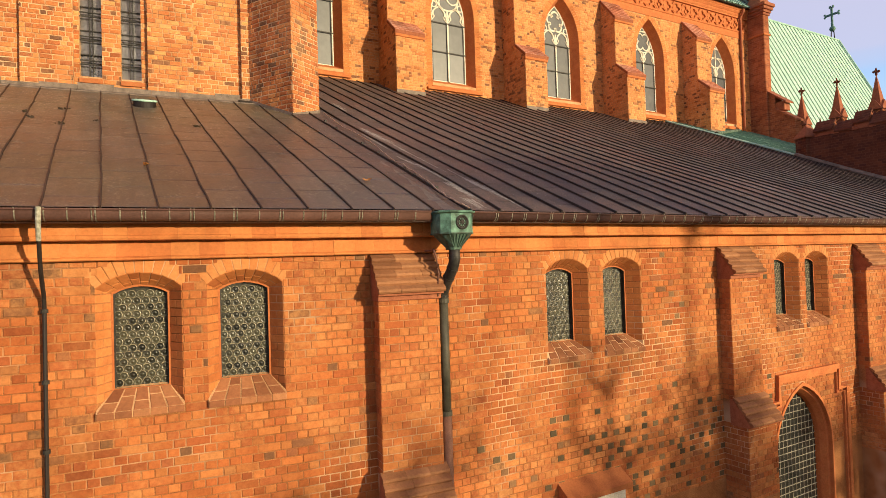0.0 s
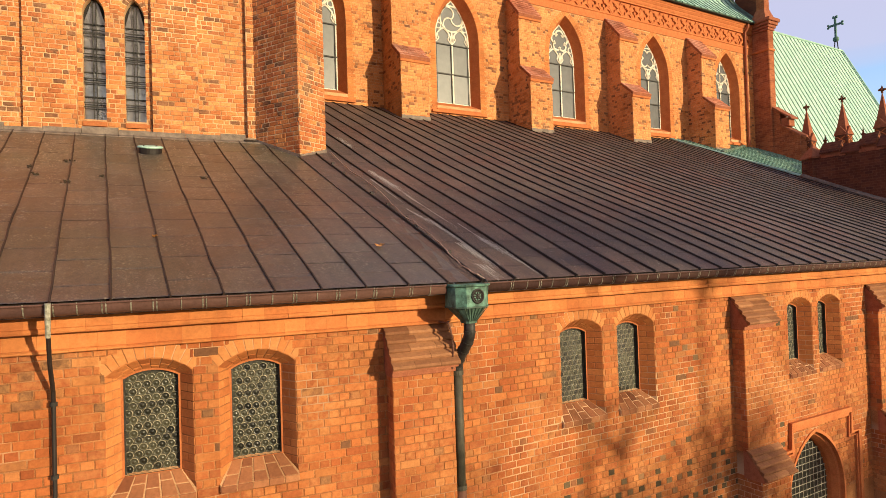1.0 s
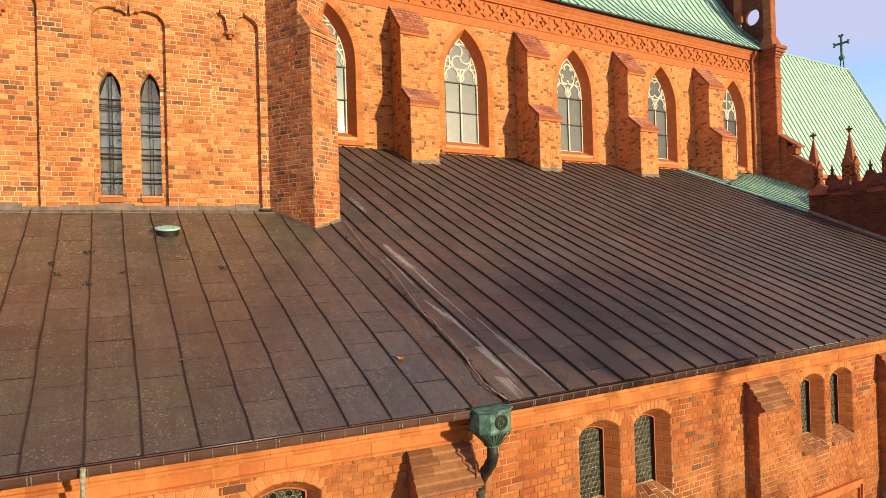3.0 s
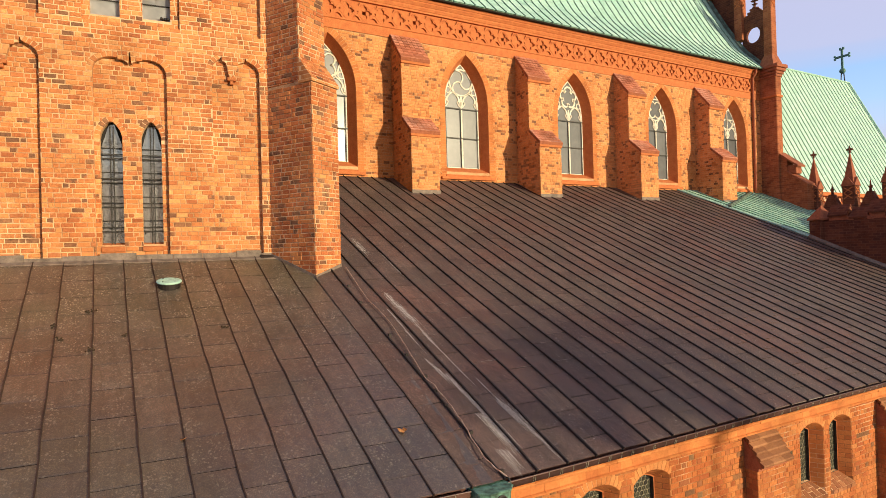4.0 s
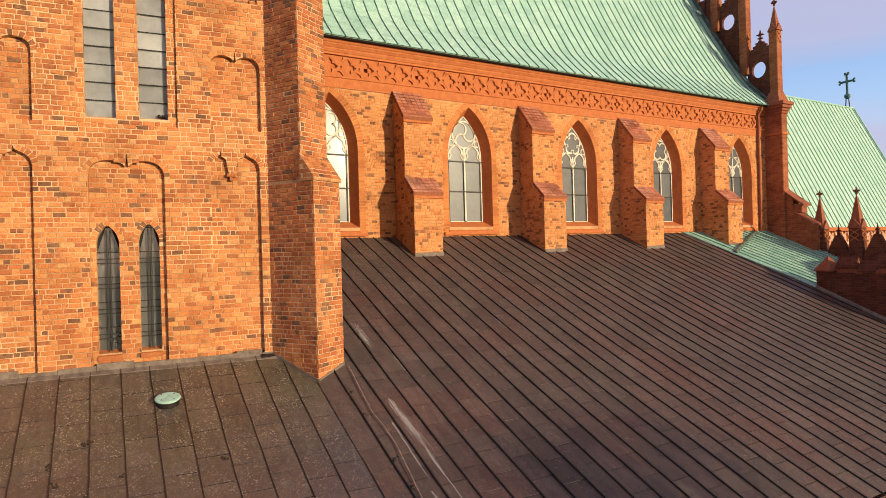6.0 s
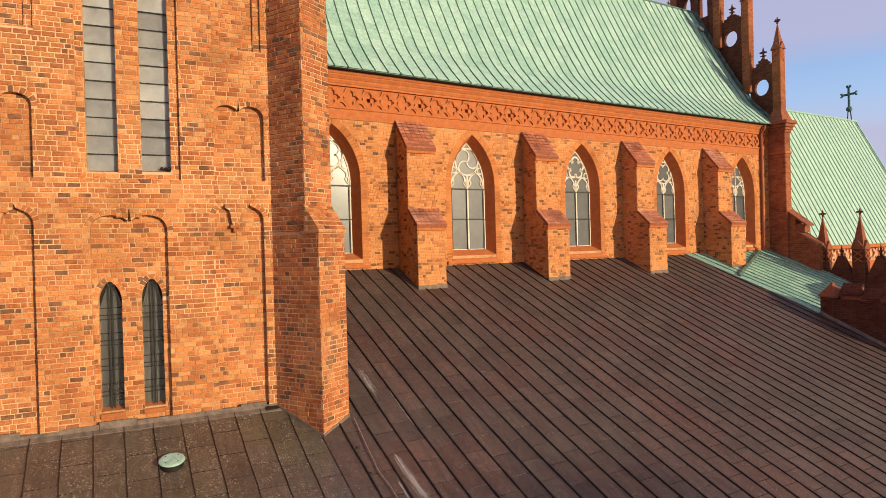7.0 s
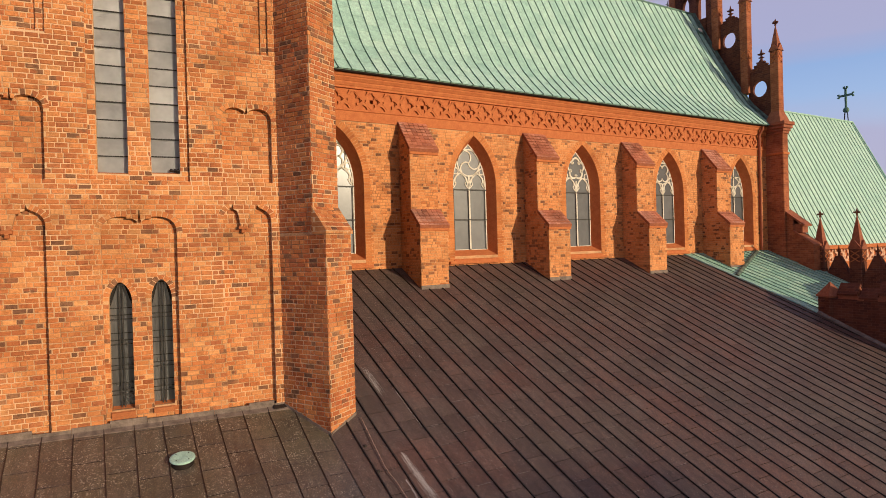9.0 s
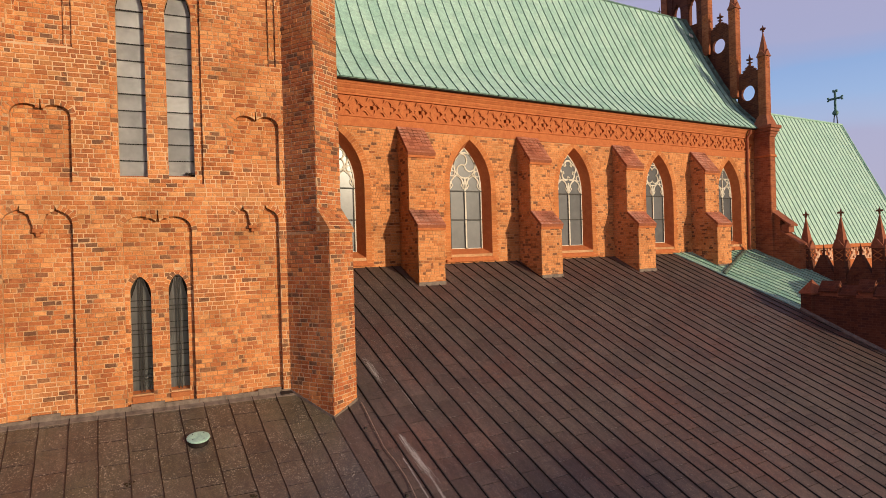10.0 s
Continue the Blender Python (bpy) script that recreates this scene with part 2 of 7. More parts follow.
    drift = noise_node(n, l, tc, 2.3, 3)
    dm = ramp(n, [(0.4, (0.1, 0.1, 0.1)), (0.6, (0.75, 0.75, 0.75))])
    l.new(drift.outputs[0], dm.inputs[0])
    k = math_node(n, l, "MULTIPLY", dots.outputs[0], dm.outputs[0])
    c = mixc(n, l, math_node(n, l, "MULTIPLY", k, math_node(n, l, "ADD", math_node(n, l, "MULTIPLY", grit_sheen, 0.5), 0.35)) if upper else k, c, speck)
    if rust:
        tiny = n.new("ShaderNodeTexVoronoi")
        tiny.inputs["Scale"].default_value = 47.0
        l.new(shift.outputs[0], tiny.inputs["Vector"])
        sept = n.new("ShaderNodeSeparateColor")
        l.new(tiny.outputs["Color"], sept.inputs[0])
        size = math_node(n, l, "MULTIPLY", math_node(n, l, "POWER", sept.outputs[0], 3.0), specks * 2.6)
        fleck = n.new("ShaderNodeMapRange")
        fleck.inputs["From Min"].default_value, fleck.inputs["From Max"].default_value = 0.0, 0.1
        l.new(math_node(n, l, "SUBTRACT", size, tiny.outputs["Distance"]), fleck.inputs["Value"])
        k = math_node(n, l, "MULTIPLY", fleck.outputs[0], dm.outputs[0])
        c = mixc(n, l, math_node(n, l, "MULTIPLY", k, math_node(n, l, "ADD", grit_sheen, 0.4)) if upper else k, c, speck)
    l.new(c, b.inputs["Base Color"])
    rr = n.new("ShaderNodeMapRange")
    rr.inputs["To Min"].default_value, rr.inputs["To Max"].default_value = rough
    l.new(mid.outputs[0], rr.inputs["Value"])
    l.new(rr.outputs[0], b.inputs["Roughness"])
    low = noise_node(n, l, tc, 2.6, 2)
    h = math_node(n, l, "ADD", math_node(n, l, "MULTIPLY", low.outputs[0], 6.0), math_node(n, l, "MULTIPLY", mid.outputs[0], 0.6))
    bump(n, l, b, h, 0.004, 0.5)
    return m


AISLE_TONES = [(0.0, (0.176, 0.090, 0.044)), (0.025, (0.255, 0.098, 0.040)), (0.05, (0.299, 0.082, 0.026)), (0.2, (0.352, 0.097, 0.027)), (0.45, (0.396, 0.115, 0.030)),
               (0.75, (0.418, 0.131, 0.035)), (0.93, (0.431, 0.152, 0.043)), (1.0, (0.405, 0.168, 0.058))]
TOWER_TONES = [(0.0, (0.19, 0.09, 0.048)), (0.025, (0.26, 0.115, 0.055)), (0.05, (0.36, 0.115, 0.042)), (0.3, (0.5, 0.17, 0.052)),
               (0.75, (0.61, 0.245, 0.078)), (1.0, (0.66, 0.32, 0.12))]
NAVE_TONES = [(0.0, (0.2, 0.088, 0.045)), (0.05, (0.29, 0.115, 0.05)), (0.1, (0.46, 0.16, 0.05)), (0.22, (0.6, 0.235, 0.075)), (1.0, (0.7, 0.31, 0.108))]
RED_TONES = [(0.0, (0.27, 0.09, 0.044)), (0.3, (0.35, 0.115, 0.05)), (1.0, (0.44, 0.155, 0.064))]
# Dark brick red with the shade of the west-facing walls put into it.
SHADED_TONES = [(0.0, (0.1, 0.036, 0.024)), (0.3, (0.135, 0.046, 0.026)), (1.0, (0.18, 0.06, 0.03))]
BUTT_TONES = [(0.0, (0.17, 0.085, 0.048)), (0.06, (0.24, 0.1, 0.05)), (0.1, (0.39, 0.115, 0.04)), (0.6, (0.49, 0.165, 0.05)), (1.0, (0.58, 0.25, 0.085))]
M_BRICK = brick_piece_material("aisle_brick", AISLE_TONES, 0.25, 0.0, 0.5, (0.6, (0.62, 0.285, 0.098)))
M_BRICK_T = brick_piece_material("tower_brick", TOWER_TONES, 0.3, 0.22, 0.6, (0.38, (0.68, 0.34, 0.145)))
M_BRICK_N = brick_piece_material("nave_brick", NAVE_TONES, 0.22, 0.3, 0.6, (0.4, (0.7, 0.37, 0.155)), 0.4)
M_CORN = brick_piece_material("moulded_facing_brick", [(0.0, (0.47, 0.15, 0.043)), (0.5, (0.53, 0.185, 0.052)), (1.0, (0.57, 0.215, 0.063))], 0.3, 0.0, 0.4, (0.5, (0.62, 0.27, 0.09)), 0.35)
M_ARCH = brick_piece_material("pale_arch_brick", [(0.0, (0.5, 0.18, 0.052)), (0.5, (0.54, 0.21, 0.064)), (1.0, (0.58, 0.25, 0.085))], 0.2, 0.0, 0.4, (0.5, (0.6, 0.28, 0.105)), 0.4)
M_BRICK_B = brick_piece_material("buttress_brick", BUTT_TONES, 0.35, 0.2, 0.5, (0.4, (0.62, 0.32, 0.14)))
M_SILL = brick_piece_material("sill_brick", [(0.0, (0.25, 0.095, 0.042)), (0.5, (0.32, 0.13, 0.056)), (1.0, (0.37, 0.16, 0.07))], 0.3)
M_CAP = brick_piece_material("cap_brick", [(0.0, (0.24, 0.105, 0.048)), (0.5, (0.29, 0.13, 0.058)), (1.0, (0.34, 0.16, 0.073))], 0.3)
M_TOWERWORK = brickwork_material("tower_brickwork", [(0.0, (0.2, 0.12, 0.07)), (0.2, (0.5, 0.2, 0.07)), (1.0, (0.6, 0.29, 0.11))], (0.7, 0.5, 0.3), 0.098, 0.2, 0.014)
M_MORTAR = mortar_material("lime_mortar", (0.44, 0.19, 0.073), (0.7, 0.48, 0.29), 0.55)
M_MORTAR_T = mortar_material("pale_mortar", (0.72, 0.43, 0.22), (0.78, 0.54, 0.33), 0.6)
# The tower's pale mortar, darkened to paint in the buttress's shaded left face.
M_MORTAR_B = mortar_material("shaded_buttress_mortar", (0.62, 0.37, 0.2))
M_MORTAR_N = mortar_material("nave_mortar", (0.66, 0.37, 0.18), (0.7, 0.46, 0.26), 0.4)
M_RED = brickwork_material("red_brickwork", RED_TONES, (0.4, 0.18, 0.09))
M_SHADE_RED = brickwork_material("shaded_red_brickwork", SHADED_TONES, (0.2, 0.085, 0.048))
M_MOULD = stone_material("moulded_brick", (0.45, 0.132, 0.041), (0.55, 0.185, 0.058), 5)
M_ROOFTILE = stone_material("weathered_clay_coping", (0.27, 0.085, 0.042), (0.38, 0.135, 0.065), 9)
M_SPIRE = stone_material("weathered_red_spire", (0.24, 0.075, 0.038), (0.36, 0.125, 0.06), 7)
M_PIPE = stone_material("grey_green_pipe", (0.04, 0.038, 0.028), (0.09, 0.08, 0.058), 6, 0.55)
M_PIPEFOOT = stone_material("rusty_pipe_foot", (0.13, 0.06, 0.04), (0.22, 0.1, 0.062), 8, 0.6)
M_LIME = stone_material("pale_tracery_stone", (0.62, 0.56, 0.45), (0.8, 0.76, 0.66), 6)
M_COPPER = copper_material("brown_copper", [(0.15, (0.07, 0.045, 0.039)), (0.5, (0.101, 0.067, 0.058)), (0.85, (0.137, 0.094, 0.081))], (0.36, 0.31, 0.27), specks=0.13, rust=((1.14, 0.93, 0.88), (0.95, 1.04, 1.0)))
M_COPPER_W = copper_material("gritty_brown_copper", [(0.15, (0.058, 0.041, 0.034)), (0.5, (0.085, 0.062, 0.051)), (0.85, (0.116, 0.086, 0.07))], (0.42, 0.37, 0.28), (0.3, 0.52), specks=0.22, rust=((1.14, 0.95, 0.88), (0.95, 1.04, 0.92)), spec=0.9, upper=(2.6, 6.8, (1.2, 1.27, 1.18)))
# Seams are coloured darker than the sheets to paint in their shaded flanks.
M_SEAM = copper_material("shaded_copper_seam", [(0.2, (0.012, 0.008, 0.007)), (0.8, (0.028, 0.019, 0.016))], (0.08, 0.06, 0.05), (0.5, 0.7), 0.1)
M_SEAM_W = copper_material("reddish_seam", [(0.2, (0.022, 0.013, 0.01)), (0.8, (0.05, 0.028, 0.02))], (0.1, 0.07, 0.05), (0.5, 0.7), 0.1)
M_GREEN = copper_material("green_copper", [(0.15, (0.275, 0.47, 0.395)), (0.5, (0.395, 0.6, 0.51)), (0.85, (0.505, 0.69, 0.585))], (0.58, 0.68, 0.53), (0.6, 0.8), 0.0)
M_GREEN_D = copper_material("dull_green_copper", [(0.15, (0.19, 0.38, 0.31)), (0.5, (0.31, 0.52, 0.42)), (0.85, (0.44, 0.63, 0.51))], (0.5, 0.62, 0.5), (0.6, 0.8), 0.0, 0.07, ((0.8, 0.85, 0.8), (1.05, 1.05, 1.0)))
M_SEAM_C = stone_material("pale_copper_seam", (0.15, 0.26, 0.21), (0.26, 0.4, 0.33), 6)
M_VERGE = stone_material("stained_dark_copper", (0.03, 0.045, 0.036), (0.16, 0.22, 0.17), 4, 0.7)
M_GREENSEAM = stone_material("green_copper_seam", (0.09, 0.17, 0.13), (0.2, 0.31, 0.25), 6)
M_VERD = stone_material("verdigris", (0.035, 0.06, 0.046), (0.17, 0.33, 0.25), 9, 0.6)
M_VERD_D = stone_material("dark_verdigris", (0.03, 0.04, 0.03), (0.1, 0.17, 0.13), 9, 0.6)
M_GUTTER = stone_material("gutter_copper", (0.095, 0.049, 0.04), (0.135, 0.07, 0.057), 5, 0.38, 0.001)
M_LEADGREY = stone_material("lead_flashing", (0.12, 0.09, 0.073), (0.24, 0.185, 0.15), 7, 0.6)
M_IRON = stone_material("dark_iron", (0.02, 0.018, 0.016), (0.05, 0.045, 0.04), 12, 0.5)
M_WIRE = stone_material("copper_wire", (0.2, 0.11, 0.08), (0.42, 0.3, 0.24), 20, 0.45)


def glass_material(name, lo, hi, rough=0.12, coat=1.0, ior=2.2, spec=0.6, ripple=0.15, haze=0.06):
    m, n, l, b = material(name, rough, 0, spec)
    g = n.new("ShaderNodeNewGeometry")
    a = noise_node(n, l, g.outputs["Position"], 2.2, 3)
    r = ramp(n, [(0.3, lo), (0.7, hi)])
    o = n.new("ShaderNodeObjectInfo")
    l.new(math_node(n, l, "ADD", math_node(n, l, "MULTIPLY", a.outputs[0], 0.6), math_node(n, l, "MULTIPLY", o.outputs["Random"], 0.4)), r.inputs[0])
    l.new(r.outputs[0], b.inputs["Base Color"])
    b.inputs["Coat Weight"].default_value = coat
    b.inputs["Coat IOR"].default_value = ior
    b.inputs["Coat Roughness"].default_value = haze
    bump(n, l, b, a.outputs[0], 0.01, ripple)
    return m


M_PANE = glass_material("grey_pane", (0.07, 0.072, 0.078), (0.12, 0.122, 0.128), 0.4, 0.09, 2.0, 0.3, 0.05, 0.2)
# Pale base colour stands in for the bright sky these tower panes reflect.
M_PANE_T = glass_material("sky_pale_pane", (0.42, 0.42, 0.43), (0.8, 0.795, 0.79), 0.35, 0.3, 2.0, 0.5, 0.03)
M_DARKGLASS = glass_material("dark_pane", (0.014, 0.013, 0.011), (0.032, 0.03, 0.026), 0.3, 0.15, 1.8, 0.3)
M_BOTTLE = glass_material("bottle_glass", (0.006, 0.006, 0.004), (0.06, 0.056, 0.034), 0.3, 0.2, 1.6, 0.35, 0.2, 0.15)
M_RIM = stone_material("bottle_rim", (0.05, 0.046, 0.034), (0.42, 0.375, 0.26), 40, 0.35)
M_CAMES = stone_material("lead_and_quarry_glass", (0.012, 0.011, 0.008), (0.06, 0.056, 0.042), 34, 0.55)
# Base is lifted so the colour carries part of the sky's reflection.
M_LANCET = glass_material("barred_pane", (0.2, 0.196, 0.2), (0.34, 0.335, 0.335), 0.25, 1.0, 4.0, 0.8, 0.03)
M_INFRAME = stone_material("frame_brick", (0.36, 0.115, 0.038), (0.45, 0.155, 0.05), 6)
M_STRAP = stone_material("tinned_strap", (0.2, 0.19, 0.14), (0.5, 0.47, 0.38), 30, 0.5)
M_GROUND = stone_material("grass_ground", (0.05, 0.06, 0.025), (0.1, 0.1, 0.05), 3, 0.95)
# Near-black colour that stands in for unlit interiors; the nave gutter uses it too.
M_VOID = stone_material("dark_fill", (0.02, 0.018, 0.016), (0.03, 0.028, 0.025), 3)

# ---- building helpers ----
LEFT = pose(0, 0, 0, 0, 0, -5.8)      # the older west block stands at a slight angle
EYE4 = Matrix.Identity(4)
SLOPE, Z0 = 0.46, 7.32                # aisle roof: height Z0 + SLOPE * depth, less the sag
SAG = [(-0.6, 0.0), (-0.45, 0.0), (1.4, 0.01), (3.8, 0.08), (5.3, 0.11), (8.0, 0.09), (12.0, 0.05), (14.0, 0.05)]


def roof_z(v):
    """Height of the aisle roofs at the depth v: a slightly hollow slope."""
    for (a, p), (b, q) in zip(SAG, SAG[1:]):
        if v <= b:
            return Z0 + SLOPE * v - p - (q - p) * (v - a) / (b - a)
    return Z0 + SLOPE * v - SAG[-1][1]


def mesh_object(name, verts, faces, mat, parent=None, label="", m=None):
    me = bpy.data.meshes.new(name)
    me.from_pydata([tuple(v) for v in verts], [], faces)
    me.materials.append(mat)
    me.update()
    ob = new(name, me)
    if parent:
        ob.parent = parent
    if m is not None:
        ob.matrix_basis = m
    if label:
        ob["label"] = label
    return ob


def part(name, bm, mat, parent=None, label="", smooth=False):
    bmesh.ops.recalc_face_normals(bm, faces=bm.faces)
    me = bpy.data.meshes.new(name)
    bm.to_mesh(me)
    bm.free()
    me.materials.append(mat)
    if smooth:
        for p in me.polygons:
            p.use_smooth = True
    ob = new(name, me)
    if parent:
        ob.parent = parent
    if label:
        ob["label"] = label
    return ob


def empty(name, label, category, group="", kind="", m=EYE4):
    ob = new(name)
    ob.empty_display_size = 0.2
    ob.matrix_basis = m
    return tagged(ob, label, category, group, kind)


def box(bm, x0, x1, y0, y1, z0, z1, bevel=0.0):
    r = bmesh.ops.create_cube(bm, size=1.0, matrix=Matrix.LocRotScale(((x0 + x1) / 2, (y0 + y1) / 2, (z0 + z1) / 2), None, (x1 - x0, y1 - y0, z1 - z0)))
    if bevel:
        es = list({e for v in r["verts"] for e in v.link_edges})
        bmesh.ops.bevel(bm, geom=es, offset=bevel, segments=1, affect="EDGES")


def prism(bm, pts, axis, a, b):
    """Extrude the 2D outline along an axis ('x': points are (y, z); 'y': (x, z); 'z': (x, y))."""
    def at(p, c):
        return {"x": (c, p[0], p[1]), "y": (p[0], c, p[1]), "z": (p[0], p[1], c)}[axis]
    lo = [bm.verts.new(at(p, a)) for p in pts]
    hi = [bm.verts.new(at(p, b)) for p in pts]
    n = len(pts)
    bm.faces.new(lo)
    bm.faces.new(hi[::-1])
    for i in range(n):
        j = (i + 1) % n
        bm.faces.new((lo[i], hi[i], hi[j], lo[j]))


def tube(bm, pts, r, seg=10, cap=True):
    """A round bar through the points."""
    pts = [Vector(p) for p in pts]
    rings = []
    for i, p in enumerate(pts):
        d = (pts[min(i + 1, len(pts) - 1)] - pts[max(i - 1, 0)]).normalized()
        q = d.to_track_quat("Z", "Y").to_matrix()
        rr = r[i] if isinstance(r, (list, tuple)) else r
        rings.append([bm.verts.new(p + q @ Vector((math.cos(a) * rr, math.sin(a) * rr, 0))) for a in [2 * math.pi * k / seg for k in range(seg)]])
    for a, b in zip(rings, rings[1:]):
        for k in range(seg):
            bm.faces.new((a[k], a[(k + 1) % seg], b[(k + 1) % seg], b[k]))
    if cap:
        bm.faces.new(rings[0][::-1])
        bm.faces.new(rings[-1])


def strip(bm, pts, width, y0, y1):
    """A flat bar of the given width along 2D points (x, z), between two depths."""
    P = [Vector((p[0], p[1])) for p in pts]
    closed = (P[0] - P[-1]).length < 1e-6
    if closed:
        P = P[:-1]
    n = len(P)
    L, R = [], []
    for i, p in enumerate(P):
        a = P[(i - 1) % n] if (closed or i) else p
        b = P[(i + 1) % n] if (closed or i < n - 1) else p
        d = (b - a).normalized()
        nn = Vector((-d.y, d.x)) * width / 2
        L.append(p + nn)
        R.append(p - nn)
    vs = [[bm.verts.new((q.x, y, q.y)) for q, y in ((l, y0), (r, y0), (r, y1), (l, y1))] for l, r in zip(L, R)]
    m = n if closed else n - 1
    for i in range(m):
        a, b = vs[i], vs[(i + 1) % n]
        for k in range(4):
            bm.faces.new((a[k], a[(k + 1) % 4], b[(k + 1) % 4], b[k]))
    if not closed:
        bm.faces.new(vs[0][::-1])
        bm.faces.new(vs[-1])


def slab(bm, outer, holes, y0, y1):
    """A wall slab in the x-z plane with holes right through it."""
    edges = []
    for loop in [outer] + holes:
        vs = [bm.verts.new((x, y0, z)) for x, z in loop]
        edges += [bm.edges.new((vs[i], vs[(i + 1) % len(vs)])) for i in range(len(vs))]
    r = bmesh.ops.triangle_fill(bm, use_beauty=True, use_dissolve=False, edges=edges)
    fs = [g for g in r["geom"] if isinstance(g, bmesh.types.BMFace)]
    e = bmesh.ops.extrude_face_region(bm, geom=fs)
    for g in e["geom"]:
        if isinstance(g, bmesh.types.BMVert):
            g.co.y = y1


def loft(bm, a, ya, b, yb):
    """A band between two outlines of equal length at two depths."""
    va = [bm.verts.new((x, ya, z)) for x, z in a]
    vb = [bm.verts.new((x, yb, z)) for x, z in b]
    for i in range(len(a)):
        j = (i + 1) % len(a)
        bm.faces.new((va[i], va[j], vb[j], vb[i]))


def segmental(x0, x1, z0, zs, rise, n=8):
    """An opening with a flat segmental arch."""
    c, h = (x0 + x1) / 2, (x1 - x0) / 2
    r = (h * h + rise * rise) / (2 * rise)
    a = math.asin(h / r)
    arc = [(c + r * math.sin(t), zs + rise - r + r * math.cos(t)) for t in [a - 2 * a * k / n for k in range(n + 1)]]
    return [(x0, z0), (x1, z0)] + arc


def pointed(x0, x1, z0, zs, za, n=9):
    """An opening with a pointed arch, apex at za."""
    c, h, rise = (x0 + x1) / 2, (x1 - x0) / 2, za - zs
    r = (h * h + rise * rise) / (2 * h)
    right = [(x1 - r + r * math.cos(t), zs + r * math.sin(t)) for t in [math.asin(min(1, rise / r)) * k / n for k in range(n + 1)]]
    left = [(2 * c - x, z) for x, z in right[:-1]][::-1]
    return [(x0, z0), (x1, z0)] + right + left


def spans(poly, z):
    """The stretches of x inside an outline at height z."""
    xs = []
    for (ax, az), (bx, bz) in zip(poly, poly[1:] + poly[:1]):
        if (az <= z) != (bz <= z):
            xs.append(ax + (bx - ax) * (z - az) / (bz - az))
    xs.sort()
    return list(zip(xs[::2], xs[1::2]))


def lay(u0, u1, z0, z1, cuts, rng, course=0.0985, length=0.262, joint=0.012, bond="cross", inside=None):
    """Bricks (a, b, low, high) in courses over a stretch of wall, cut at the outlines."""
    out = []
    k0, k1 = math.floor(z0 / course), math.ceil(z1 / course)
    for k in range(k0, k1):
        za, zb = max(k * course, z0) + joint / 2, min((k + 1) * course, z1) - joint / 2
        if zb - za < 0.02:
            continue
        zm = (za + zb) / 2
        gaps = []
        for c in cuts:
            gaps += spans(c, zm)
        if inside is not None:
            room = [(max(a, u0), min(b, u1)) for a, b in spans(inside, zm)]
        else:
            room = [(u0, u1)]
        for g0, g1 in gaps:
            room = [q for a, b in room for q in ((a, min(b, g0)), (max(a, g1), b)) if q[1] - q[0] > 1e-4]
        for a, b in room:
            if bond == "cross":
                step = [length] if k % 2 else [length / 2]
                off = {0: 0.0, 1: 0.25, 2: 0.0, 3: 0.75}[k % 4] * length
            else:
                step = [length, length, length / 2]
                off = (k % 2) * 0.62 * length + (k % 3) * 0.11 * length
            x = math.floor((a - 3 * length) / sum(step)) * sum(step) + off - sum(step)
            i = 0
            while x < b:
                w = step[i % len(step)]
                if bond == "cross" and k % 2 and rng.random() < 0.12:
                    w = length / 2
                if bond == "monk" and rng.random() < 0.12:
                    w = length / 2 if w == length else length
                i += 1
                p, q = max(x, a), min(x + w, b)
                x += w
                if q - p > 0.03:
                    out.append((p + joint / 2 if p > a else p, q - joint / 2 if q < b else q, za, zb, abs((q - p) - w) < 1e-6))
    return out


